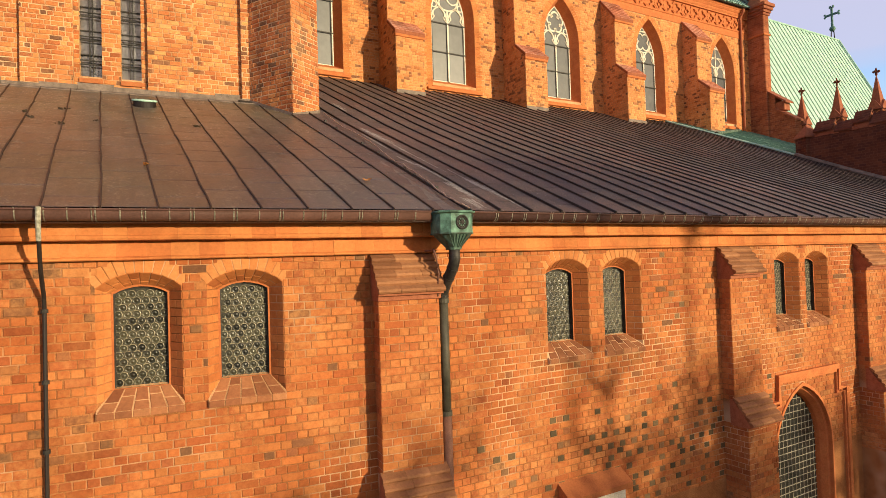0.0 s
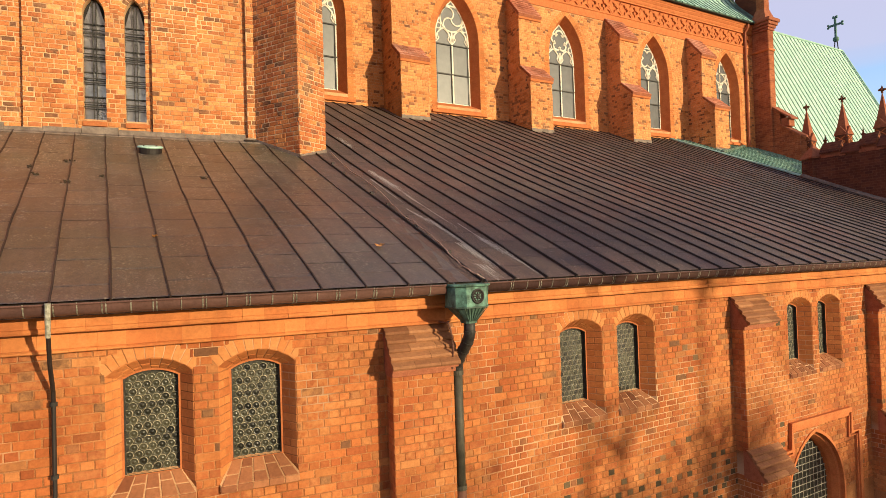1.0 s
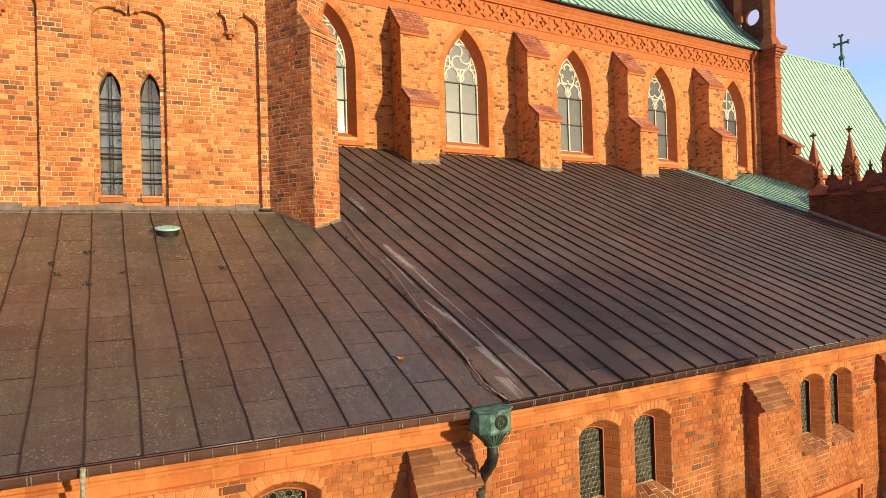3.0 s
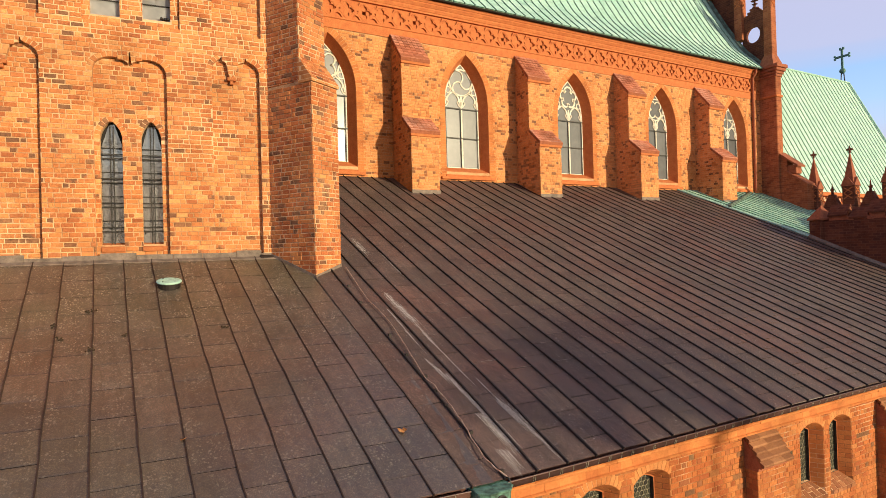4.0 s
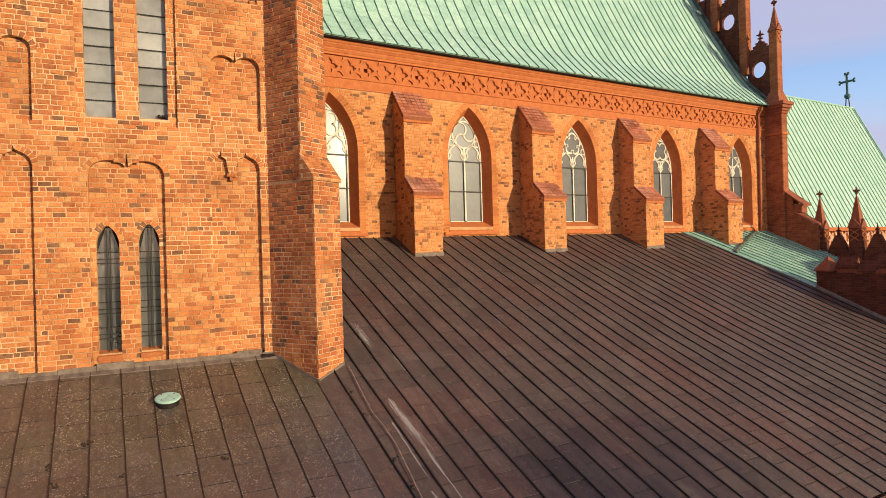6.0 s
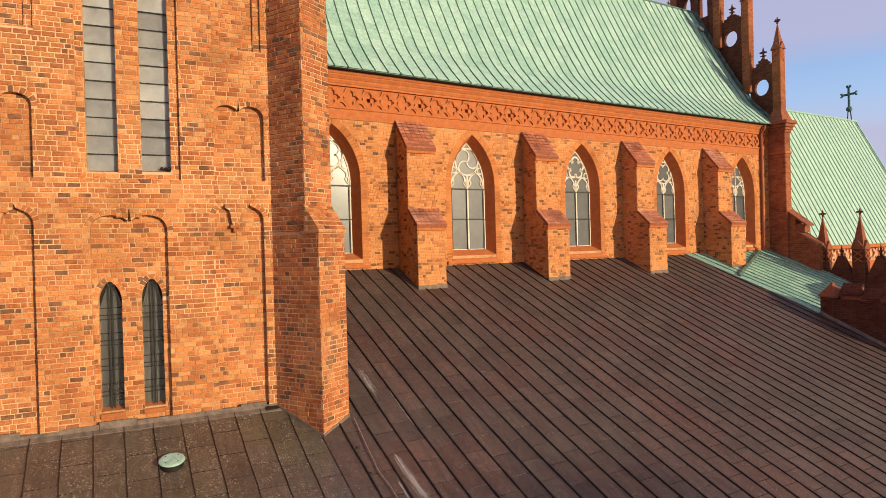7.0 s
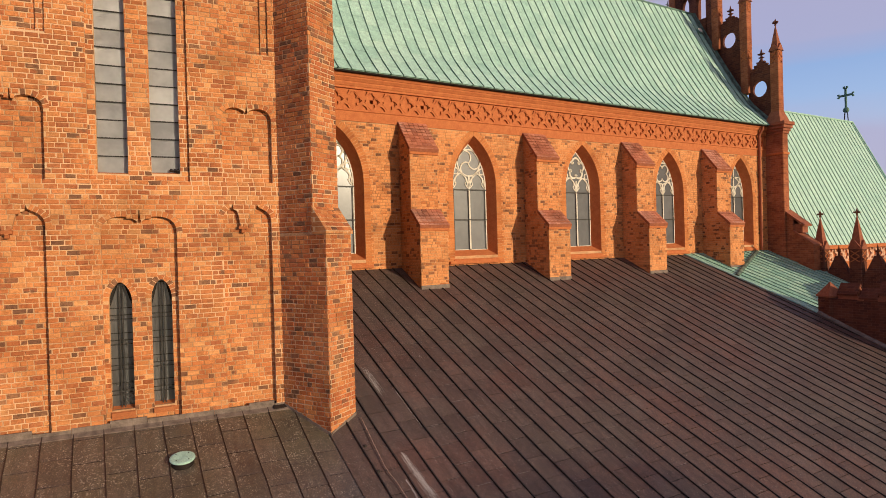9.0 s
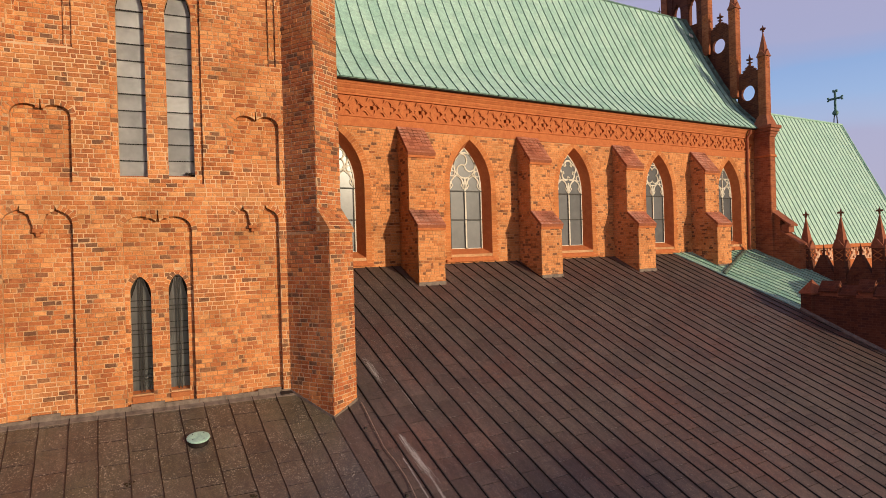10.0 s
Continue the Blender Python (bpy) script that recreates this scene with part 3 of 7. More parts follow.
class Bricks:
    """Collects bricks of one wall and writes them as one mesh."""

    def __init__(self, seed, proud=0.0045, wild=0.002):
        self.v, self.f, self.rng, self.proud, self.wild = [], [], random.Random(seed), proud, wild

    def add(self, o, ud, nd, rows, depth=0.02):
        o, ud, nd = Vector(o), Vector(ud), Vector(nd)
        up = Vector((0, 0, 1))
        for a, b, za, zb, _ in rows:
            w = self.wild
            pr = self.proud + w * 0.9 + self.rng.uniform(-w, w) * 0.7
            corners = [(x + self.rng.uniform(-w, w), z + self.rng.uniform(-w, w)) for x, z in ((a, za), (b, za), (b, zb), (a, zb))]
            c = 0.0035 if w < 0.003 else self.rng.uniform(0.004, 0.009)
            n = len(self.v)
            tip = [pr + self.rng.uniform(-w, w) * 0.35 for _ in range(4)]
            for x, z in corners:
                self.v.append(o + ud * x + up * z - nd * depth)
            for (x, z), d in zip(corners, tip):
                self.v.append(o + ud * x + up * z + nd * (d - c))
            for (x, z), d, (sx, sz) in zip(corners, tip, ((1, 1), (-1, 1), (-1, -1), (1, -1))):
                self.v.append(o + ud * (x + sx * c) + up * (z + sz * c) + nd * d)
            for i in range(4):
                k = (i + 1) % 4
                self.f.append((n + i, n + k, n + 4 + k, n + 4 + i))
                self.f.append((n + 4 + i, n + 4 + k, n + 8 + k, n + 8 + i))
            self.f.append((n + 8, n + 9, n + 10, n + 11))

    def quad(self, a, b, c, d, depth, nd):
        """A brick whose face is any quad."""
        nd = Vector(nd)
        n = len(self.v)
        m = (Vector(a) + Vector(b) + Vector(c) + Vector(d)) / 4
        for p in (a, b, c, d):
            self.v.append(Vector(p) - nd * depth)
        for p in (a, b, c, d):
            self.v.append(Vector(p) + nd * (self.proud - 0.004))
        for p in (a, b, c, d):
            q = Vector(p)
            self.v.append(q + (m - q).normalized() * 0.006 + nd * self.proud)
        for i in range(4):
            k = (i + 1) % 4
            self.f.append((n + i, n + k, n + 4 + k, n + 4 + i))
            self.f.append((n + 4 + i, n + 4 + k, n + 8 + k, n + 8 + i))
        self.f.append((n + 8, n + 9, n + 10, n + 11))

    def ring(self, path, width, y, joint=0.012, piece=0.085, depth=0.03):
        """Voussoirs standing on an arch, whose points run from one springing to the other."""
        P = [Vector(p) for p in path]
        seg = [(P[i + 1] - P[i]).length for i in range(len(P) - 1)]
        total = sum(seg)
        n = max(3, round(total / piece))

        def at(s):
            for i, L in enumerate(seg):
                if s <= L or i == len(seg) - 1:
                    d = (P[i + 1] - P[i]).normalized()
                    return P[i] + d * s, d
                s -= L
        for k in range(n):
            (p, d), (q, e) = at(total * k / n + joint / 2), at(total * (k + 1) / n - joint / 2)
            out = []
            for s in (total * k / n, total * (k + 1) / n):
                e = (at(min(total, s + 0.07))[0] - at(max(0.0, s - 0.07))[0]).normalized()
                out.append(Vector((-e.y, e.x)) * width)
            gap = (q - p).normalized() * joint * 0.2
            pts = [p, q, q + out[1] - gap, p + out[0] + gap]
            self.quad(*[(t.x, y, t.y) for t in pts], depth, (0, -1, 0))

    def build(self, name, mat, parent=None, label="", m=None):
        ob = mesh_object(name, self.v, self.f, mat, parent, label, m)
        ob["kind"] = "stuff"
        return ob


def arch_of(poly):
    """The arch of an outline made by segmental() or pointed(), from left springing to right."""
    return poly[2:][::-1]

# ---- ground ----
bm = bmesh.new()
bmesh.ops.create_grid(bm, x_segments=8, y_segments=8, size=2500)
tagged(part("ground", bm, M_GROUND), "dull green grass ground round the church", "ground", kind="structure")

# ---- aisle walls ----
M_OLD = brick_piece_material("burnt_header_brick", [(0.0, (0.075, 0.055, 0.03)), (0.5, (0.135, 0.09, 0.046)), (1.0, (0.24, 0.125, 0.058))])
WIN_Z0, WIN_ZS = 4.93, 6.27


def aisle_opening(c, grow=0.0):
    return segmental(c - 0.435 - grow, c + 0.435 + grow, WIN_Z0 - (0.0 if not grow else 0.12), WIN_ZS, 0.17 + grow)


def ring_cut(c):
    """What the arch bricks and the sill take out of the courses."""
    a = segmental(c - 0.435, c + 0.435, WIN_Z0 - 0.13, WIN_ZS, 0.17)
    b = segmental(c - 0.435 - 0.07, c + 0.435 + 0.07, WIN_ZS, WIN_ZS + 0.03, 0.33)
    return [a, b]


def piece_wall(name, parent_label, m, u0, u1, z0, z1, centres, seed, near, extra_cuts=(), holes=(), old=None):
    wall_bm = bmesh.new()
    slab(wall_bm, [(u0, 0.0), (u1, 0.0), (u1, 6.98), (u0, 6.98)], [aisle_opening(c) for c in centres] + list(holes), 0.0, 0.6)
    wall = part(name, wall_bm, M_MORTAR)
    wall.matrix_basis = m
    tagged(wall, parent_label, "wall", kind="structure")
    cuts = [p for c in centres for p in ring_cut(c)] + list(extra_cuts)
    rng = random.Random(seed)
    rows = lay(u0, u1, z0, 6.57, cuts, rng)
    nearest, rest, aged = [], [], []
    for r in rows:
        if r[4] and near(r) and len(nearest) < 300:
            nearest.append(r)
        elif old and r[1] - r[0] < 0.16 and not (aged and aged[-1][2] == r[2] and aged[-1][1] > r[0] - 0.03) and rng.random() < old(r):
            aged.append(r)
        else:
            rest.append(r)
    B = Bricks(seed, 0.0045, 0.003)
    B.add((0, 0, 0), (1, 0, 0), (0, -1, 0), rest)
    B.build("brick_courses", M_BRICK, wall)
    R = Bricks(seed + 9)
    for c in centres:
        R.ring(arch_of(aisle_opening(c)), 0.17, 0.0, 0.008)
    R.build("arch_bricks", M_ARCH, wall)
    if aged:
        A = Bricks(seed + 5)
        A.add((0, 0, 0), (1, 0, 0), (0, -1, 0), aged)
        A.build("old_brick_courses", M_OLD, wall)
    return wall, nearest


def near_bricks(wall, rows, mat, v=0.0):
    """The nearest bricks, each an object of its own on a few shared meshes."""
    shapes = {}
    rng = random.Random(9)
    for a, b, za, zb, _ in rows:
        key = (round(b - a, 3), round(zb - za, 3), rng.randrange(7))
        if key not in shapes:
            S = Bricks(len(shapes) + 40, 0.0045, 0.003 if mat is M_BRICK else 0.0055)
            S.add((0, 0, 0), (1, 0, 0), (0, -1, 0), [(-(b - a) / 2, (b - a) / 2, -(zb - za) / 2, (zb - za) / 2, True)])
            me = bpy.data.meshes.new("brick")
            me.from_pydata([tuple(q) for q in S.v], [], S.f)
            me.materials.append(mat)
            shapes[key] = me
        ob = new("brick", shapes[key])
        ob.parent = wall
        ob.location = ((a + b) / 2, v + rng.uniform(-0.002, 0.002), (za + zb) / 2)


WEST_WINDOWS, SOUTH_WINDOWS = (-3.52, -2.39), (2.42, 3.60, 8.29, 9.38)
PORTAL = pointed(8.66 - 1.05, 8.66 + 1.05, 0.1, 2.35, 3.73)
wall_west, near_west = piece_wall("wall_west", "orange-red brick aisle wall with pale joints", LEFT, -8.0, 0.0, 3.0, 6.57, WEST_WINDOWS, 3,
                                  lambda r: -2.0 < r[0] < -0.85 and r[2] > 3.4)
wall_south, near_south = piece_wall("wall_south", "orange brick aisle wall, dark burnt headers low down", EYE4, 0.0, 24.0, 2.3, 6.57, SOUTH_WINDOWS, 4,
                                    lambda r: 0.2 < r[0] < 1.9 and r[2] > 4.2, extra_cuts=[PORTAL], holes=[PORTAL], old=lambda r: 0.0 if r[0] > 7.5 else 0.5 if r[2] < 3.6 and r[0] > 2.5 else 0.3 if r[2] < 3.5 and r[0] > 0.8 else 0.16 if r[2] < 3.95 else 0.035)


CORNICE_LOW = [(0.0, 6.572), (-0.07, 6.572), (-0.085, 6.582), (-0.085, 6.598), (-0.068, 6.612), (-0.05, 6.618), (-0.05, 6.78), (0.0, 6.78)]
CORNICE_HIGH = [(0.0, 6.785), (-0.17, 6.785), (-0.19, 6.792), (-0.197, 6.812), (-0.19, 6.836), (-0.172, 6.846), (-0.17, 6.856), (-0.177, 6.968), (0.0, 6.968)]


def aisle_cornice(name, u0, u1, m, seed):
    """Two bands of moulded brick under the eaves, each with a soft roll at its foot."""
    bm = bmesh.new()
    prism(bm, [(0.1, 6.577), (-0.044, 6.577), (-0.044, 6.79), (-0.164, 6.79), (-0.164, 6.97), (0.1, 6.97)], "x", u0, u1)
    ob = part(name, bm, M_MORTAR)
    ob.matrix_basis = m
    tagged(ob, "stepped orange brick cornice under the gutter", "cornice", kind="structure")
    rng = random.Random(seed)
    V, F = [], []
    for prof, ln in ((CORNICE_LOW, 0.27), (CORNICE_HIGH, 0.26)):
        x = u0
        while x < u1 - 0.01:
            w = min(ln * rng.uniform(0.9, 1.1), u1 - x)
            dy, dz = rng.uniform(-0.004, 0.003), rng.uniform(-0.002, 0.002)
            n, k = len(V), len(prof)
            for xx in (x + 0.0008, x + w - 0.0008):
                V += [(xx, y + (dy if y < 0 else 0), z + dz) for y, z in prof]
            F += [(n + i, n + i + 1, n + k + i + 1, n + k + i) for i in range(k - 1)]
            F += [tuple(range(n + k - 1, n - 1, -1)), tuple(range(n + k, n + 2 * k))]
            x += w
    mesh_object("cornice_bricks", V, F, M_CORN, ob)["kind"] = "stuff"


aisle_cornice("cornice_west", -8.0, 0.0, LEFT, 11)
aisle_cornice("cornice_south", 0.0, 24.0, EYE4, 12)


def roundel_mesh():
    bm = bmesh.new()
    prof = [(0.0, 0.010), (0.010, 0.008), (0.017, 0.002), (0.033, 0.004), (0.041, 0.008), (0.047, 0.0)]
    rings = []
    for r, h in prof[1:]:
        rings.append([bm.verts.new((r * math.cos(a), -h, r * math.sin(a))) for a in [math.pi * 2 * k / 12 for k in range(12)]])
    c = bm.verts.new((0, -prof[0][1], 0))
    for k in range(12):
        bm.faces.new((c, rings[0][k], rings[0][(k + 1) % 12]))
        for a, b in zip(rings, rings[1:]):
            bm.faces.new((a[k], b[k], b[(k + 1) % 12], a[(k + 1) % 12]))
    bmesh.ops.recalc_face_normals(bm, faces=bm.faces)
    me = bpy.data.meshes.new("roundel")
    bm.to_mesh(me)
    bm.free()
    me.materials.append(M_BOTTLE)
    me.materials.append(M_RIM)
    for p in me.polygons:
        p.use_smooth = True
        r = math.hypot(p.center.x, p.center.z)
        p.material_index = 1 if r > 0.038 or r < 0.004 else 0
    return me


ROUNDEL = roundel_mesh()


def aisle_window(index, c, m, seed):
    win = empty("window_%d" % index, "small arched window of leaded bottle-glass roundels", "window", "aisle windows", "structure", m)
    outer = segmental(c - 0.435, c + 0.435, WIN_Z0, WIN_ZS, 0.17)
    mid = segmental(c - 0.305, c + 0.305, 5.10, 6.21, 0.09)
    inner = segmental(c - 0.278, c + 0.278, 5.13, 6.195, 0.08)
    bm = bmesh.new()
    loft(bm, outer, 0.0, mid, 0.22)
    part("reveal", bm, M_MORTAR, win)
    # bricks of the splayed jambs and of the arch soffit
    B = Bricks(seed, 0.006)
    for s in (-1, 1):
        a, b = Vector((c + s * 0.435, 0.0, 0)), Vector((c + s * 0.305, 0.22, 0))
        d = (b - a).normalized()
        nn = Vector((-s * abs(d.y), -abs(d.x), 0))
        L = (b - a).length
        for k in range(math.floor(4.95 / 0.0985), math.ceil(6.28 / 0.0985)):
            za, zb = k * 0.0985 + 0.006, (k + 1) * 0.0985 - 0.006
            zlow = 4.95
            if za < zlow or zb > 6.30:
                continue
            st = 0.13 if k % 2 else L
            q = 0.0
            while q < L - 0.02:
                e = min(q + st, L)
                p0, p1 = a + d * (q + 0.003), a + d * (e - 0.008 if e < L else e)
                B.quad((p0.x, p0.y, za), (p1.x, p1.y, za), (p1.x, p1.y, zb), (p0.x, p0.y, zb), 0.01, nn)
                q = e
    arc_o, arc_i = arch_of(outer), arch_of(mid)
    for i in range(len(arc_o) - 1):
        (x0, z0), (x1, z1), (x2, z2), (x3, z3) = arc_o[i], arc_o[i + 1], arc_i[i + 1], arc_i[i]
        for ta, tb in ((0.0, 0.47), (0.52, 1.0)) if i % 2 else ((0.0, 0.7), (0.74, 1.0)):
            q = [(xa + (xb - xa) * t + e, 0.22 * t, za + (zb - za) * t) for xa, za, xb, zb, t, e in ((x0, z0, x3, z3, ta, 0.004), (x1, z1, x2, z2, ta, -0.004), (x1, z1, x2, z2, tb, -0.004), (x0, z0, x3, z3, tb, 0.004))]
            B.quad(*q, 0.01, (0, -0.3, -0.95))
    B.build("jamb_bricks", M_CORN, win)
    bm = bmesh.new()
    loft(bm, mid, 0.22, inner, 0.22)
    part("inner_frame", bm, M_INFRAME, win)
    # Iron-dark colour stands in for the shade inside this reveal.
    bm = bmesh.new()
    loft(bm, inner, 0.219, inner, 0.285)
    part("frame_reveal", bm, M_IRON, win, "window reveal coloured dark for the shade on its jamb")
    bm = bmesh.new()
    slab(bm, [(c - 0.3, 5.0), (c + 0.3, 5.0), (c + 0.3, 6.35), (c - 0.3, 6.35)], [], 0.285, 0.30)
    glazing = part("glazing", bm, M_CAMES, win, "dark leaded backing of the glazing")
    bm = bmesh.new()
    strip(bm, inner + inner[:1], 0.03, 0.258, 0.282)
    for z in (5.52, 5.9):
        box(bm, c - 0.27, c + 0.27, 0.266, 0.272, z - 0.004, z + 0.004)
    part("window_frame", bm, M_IRON, win, "thin dark iron frame and saddle bars")
    dz = 0.0775
    for r in range(15):
        z = 5.18 + r * dz
        for k in range(7):
            x = c - 0.238 + k * 0.0945 + (0.047 if r % 2 else 0)
            top = spans(inner, min(z + 0.03, 6.255))
            if not top or x < top[0][0] + 0.02 or x > top[0][1] - 0.02 or z > 6.235:
                continue
            ob = new("roundel", ROUNDEL)
            ob.parent = glazing
            ob.matrix_basis = pose(x, 0.283, z, random.Random(seed + r * 9 + k).uniform(-2.5, 2.5), 0, random.Random(seed + r * 7 + k).uniform(-2.5, 2.5))
    # sloping brick sill
    S = Bricks(seed + 1, 0.006)
    f0, f1, b0, b1 = c - 0.44, c + 0.44, c - 0.285, c + 0.285
    slope_n = Vector((0, -0.2, 0.3)).normalized()

    def on(s, t):
        x = (f0 + (f1 - f0) * s) * (1 - t) + (b0 + (b1 - b0) * s) * t
        return Vector((x, -0.05 + 0.29 * t, 4.925 + 0.205 * t))
    for k in range(5):
        cut = 0.5 + (0.12 if k % 2 else -0.1)
        for ta, tb in ((0.0, cut), (cut, 1.0)):
            S.quad(on(k / 5 + 0.012, ta + 0.02), on((k + 1) / 5 - 0.012, ta + 0.02), on((k + 1) / 5 - 0.012, tb - 0.025), on(k / 5 + 0.012, tb - 0.025), 0.02, slope_n)
        xa, xb = f0 + (f1 - f0) * k / 5, f0 + (f1 - f0) * (k + 1) / 5
        S.add((0, -0.05, 0), (1, 0, 0), (0, -1, 0), [(xa + 0.005, xb - 0.005, 4.85, 4.925, True)], 0.06)
    bm = bmesh.new()
    prism(bm, [(-0.05, 4.855), (0.3, 4.855), (0.3, 5.15), (0.24, 5.13), (-0.05, 4.922)], "x", c - 0.44, c + 0.44)
    sill = part("window_sill", bm, M_MORTAR_T, win)
    S.build("sill_bricks", M_SILL, sill)


for i, c in enumerate(WEST_WINDOWS):
    aisle_window(i + 1, c, LEFT, 100 + i * 10)
for i, c in enumerate(SOUTH_WINDOWS):
    aisle_window(i + 3, c, EYE4, 140 + i * 10)


def aisle_buttress(x0, m, seed, width=0.86):
    """A stepped brick buttress with a sloping tiled cap."""
    ob = empty("buttress", "stepped orange brick buttress with a sloping brick cap", "buttress", "aisle buttresses", m=m @ pose(x0, 0, 0))
    w = width
    bm = bmesh.new()
    prism(bm, [(0.05, 0.0), (-0.48, 0.0), (-0.48, 3.36), (-0.24, 3.76), (-0.24, 6.05), (0.05, 6.45)], "x", 0.0, w)
    body = part("shaft", bm, M_MORTAR, ob)
    B = Bricks(seed)
    rng = random.Random(seed)
    B.add((0, -0.24, 0), (1, 0, 0), (0, -1, 0), lay(0, w, 3.76, 5.98, [], rng))
    B.add((0, -0.48, 0), (1, 0, 0), (0, -1, 0), lay(0, w, 2.0, 3.34, [], rng))
    B.add((0, 0, 0), (0, -1, 0), (-1, 0, 0), lay(0, 0.24, 3.76, 6.0, [], rng))
    B.add((0, 0, 0), (0, -1, 0), (-1, 0, 0), lay(0, 0.48, 2.0, 3.36, [], rng))
    B.build("shaft_bricks", M_BRICK, body)
    for z0, y0, z1, y1, nm in ((6.07, -0.34, 6.56, 0.0, "cap"), (3.34, -0.55, 3.8, -0.22, "step")):
        bm = bmesh.new()
        prism(bm, [(y0, z0 - 0.03), (y1 + 0.06, z0 - 0.03), (y1 + 0.06, z1 - 0.02), (y1, z1 - 0.02), (y0, z0 + 0.02)], "x", -0.03, w + 0.03)
        cap = part(nm, bm, M_ROOFTILE, ob, "sloping cap of weathered brown-red bricks")
        crng = random.Random(seed + 3)
        run, up = Vector((y1 - y0, z1 - z0)) / 5, Vector((-(z1 - z0), y1 - y0)).normalized()
        for r in range(5):
            base = Vector((y0, z0 + 0.01)) + run * r
            # a long course: rounded nose, then a flatter back that runs under the next one
            prof = [base - run * 0.16 + up * 0.0, base - run * 0.26 + up * 0.03, base - run * 0.18 + up * 0.056, base + run * 0.06 + up * 0.066, base + run * 0.6 + up * 0.036, base + run * 1.1 + up * 0.01]
            cuts = [-0.04] + ([w * 0.5 + crng.uniform(-0.1, 0.1)] if r % 2 else [w * 0.3 + crng.uniform(-0.06, 0.06), w * 0.72]) + [w + 0.04]
            for xa, xb in zip(cuts, cuts[1:]):
                bm = bmesh.new()
                lift = crng.uniform(-0.0015, 0.0015)
                prism(bm, [(q.x - lift, q.y + lift) for q in prof], "x", xa + 0.0015, xb - 0.0015)
                part("cap_course", bm, M_CAP, cap)
    bm = bmesh.new()
    box(bm, -0.02, w + 0.02, -0.275, 0.02, 5.97, 6.05, 0.008)
    part("drip_course", bm, M_ROOFTILE, ob)
    return ob


aisle_buttress(-0.82, LEFT, 31, 0.83)
aisle_buttress(6.08, EYE4, 32)
aisle_buttress(10.9, EYE4, 33)

# ---- portal in the south aisle ----
portal = empty("portal", "pointed brick doorway with moulded jambs and a leaded glass screen", "portal")
pc, hood_c = 8.66, 8.85
o1 = pointed(pc - 1.05, pc + 1.05, 0.1, 2.35, 3.73)
o2 = pointed(pc - 1.0, pc + 1.0, 0.1, 2.35, 3.66)
o3 = pointed(pc - 0.96, pc + 0.96, 0.1, 2.35, 3.60)
o4 = pointed(pc - 0.91, pc + 0.91, 0.1, 2.35, 3.54)
for sets in (((o1, 0.05, o1, -0.025), (o1, -0.025, o2, -0.025), (o2, -0.025, o2, 0.06)), ((o2, 0.06, o3, 0.08),), ((o3, 0.08, o4, 0.2), (o4, 0.2, o4, 0.32))):
    bm = bmesh.new()
    for a, ya, b, yb in sets:
        loft(bm, a, ya, b, yb)
    bmesh.ops.remove_doubles(bm, verts=bm.verts, dist=0.0005)
    part("moulded_order", bm, M_MOULD, portal)
bm = bmesh.new()
slab(bm, o4, [], 0.3, 0.31)
part("glass", bm, M_DARKGLASS, portal, "dark leaded glass")
for k in range(23):
    z = 0.3 + k * 0.137
    for a, b in spans(o4, z):
        bm = bmesh.new()
        box(bm, a, b, 0.282, 0.292, z - 0.006, z + 0.006)
        part("glazing_bar", bm, M_STRAP, portal)
for k in range(-6, 7):
    x = pc + k * 0.137
    top = max(z for z in [1.0 + 0.02 * q for q in range(120)] if any(a <= x <= b for a, b in spans(o4, z)))
    bm = bmesh.new()
    box(bm, x - 0.004, x + 0.004, 0.284, 0.292, 0.1, top)
    part("glazing_bar", bm, M_STRAP, portal)
bm = bmesh.new()
hood = [(-1.42, 0.1), (-1.42, 3.45), (-1.1, 3.45), (-1.1, 3.93), (1.1, 3.93), (1.1, 3.45), (1.42, 3.45), (1.42, 0.1)]
strip(bm, [(hood_c + x, z) for x, z in hood], 0.11, -0.08, 0.05)
strip(bm, [(hood_c + x * 0.955, z - 0.09) for x, z in hood], 0.07, -0.05, 0.05)
part("hood_mould", bm, M_MOULD, portal, "stepped square hood of moulded brick")

# sloping ledge with a pale panel low in the south wall
ledge = empty("wall_ledge", "sloping brick ledge over a pale wall panel", "ledge")
bm = bmesh.new()
prism(bm, [(0.03, 2.78), (-0.26, 2.78), (-0.26, 2.86), (0.03, 3.06)], "x", 2.08, 3.4)
part("coping", bm, M_INFRAME, ledge)
bm = bmesh.new()
box(bm, 2.2, 3.3, -0.2, 0.03, 0.0, 2.78, 0.01)
part("panel", bm, M_LIME, ledge, "pale stone panel")

# ---- eaves: gutter, hopper and pipes ----


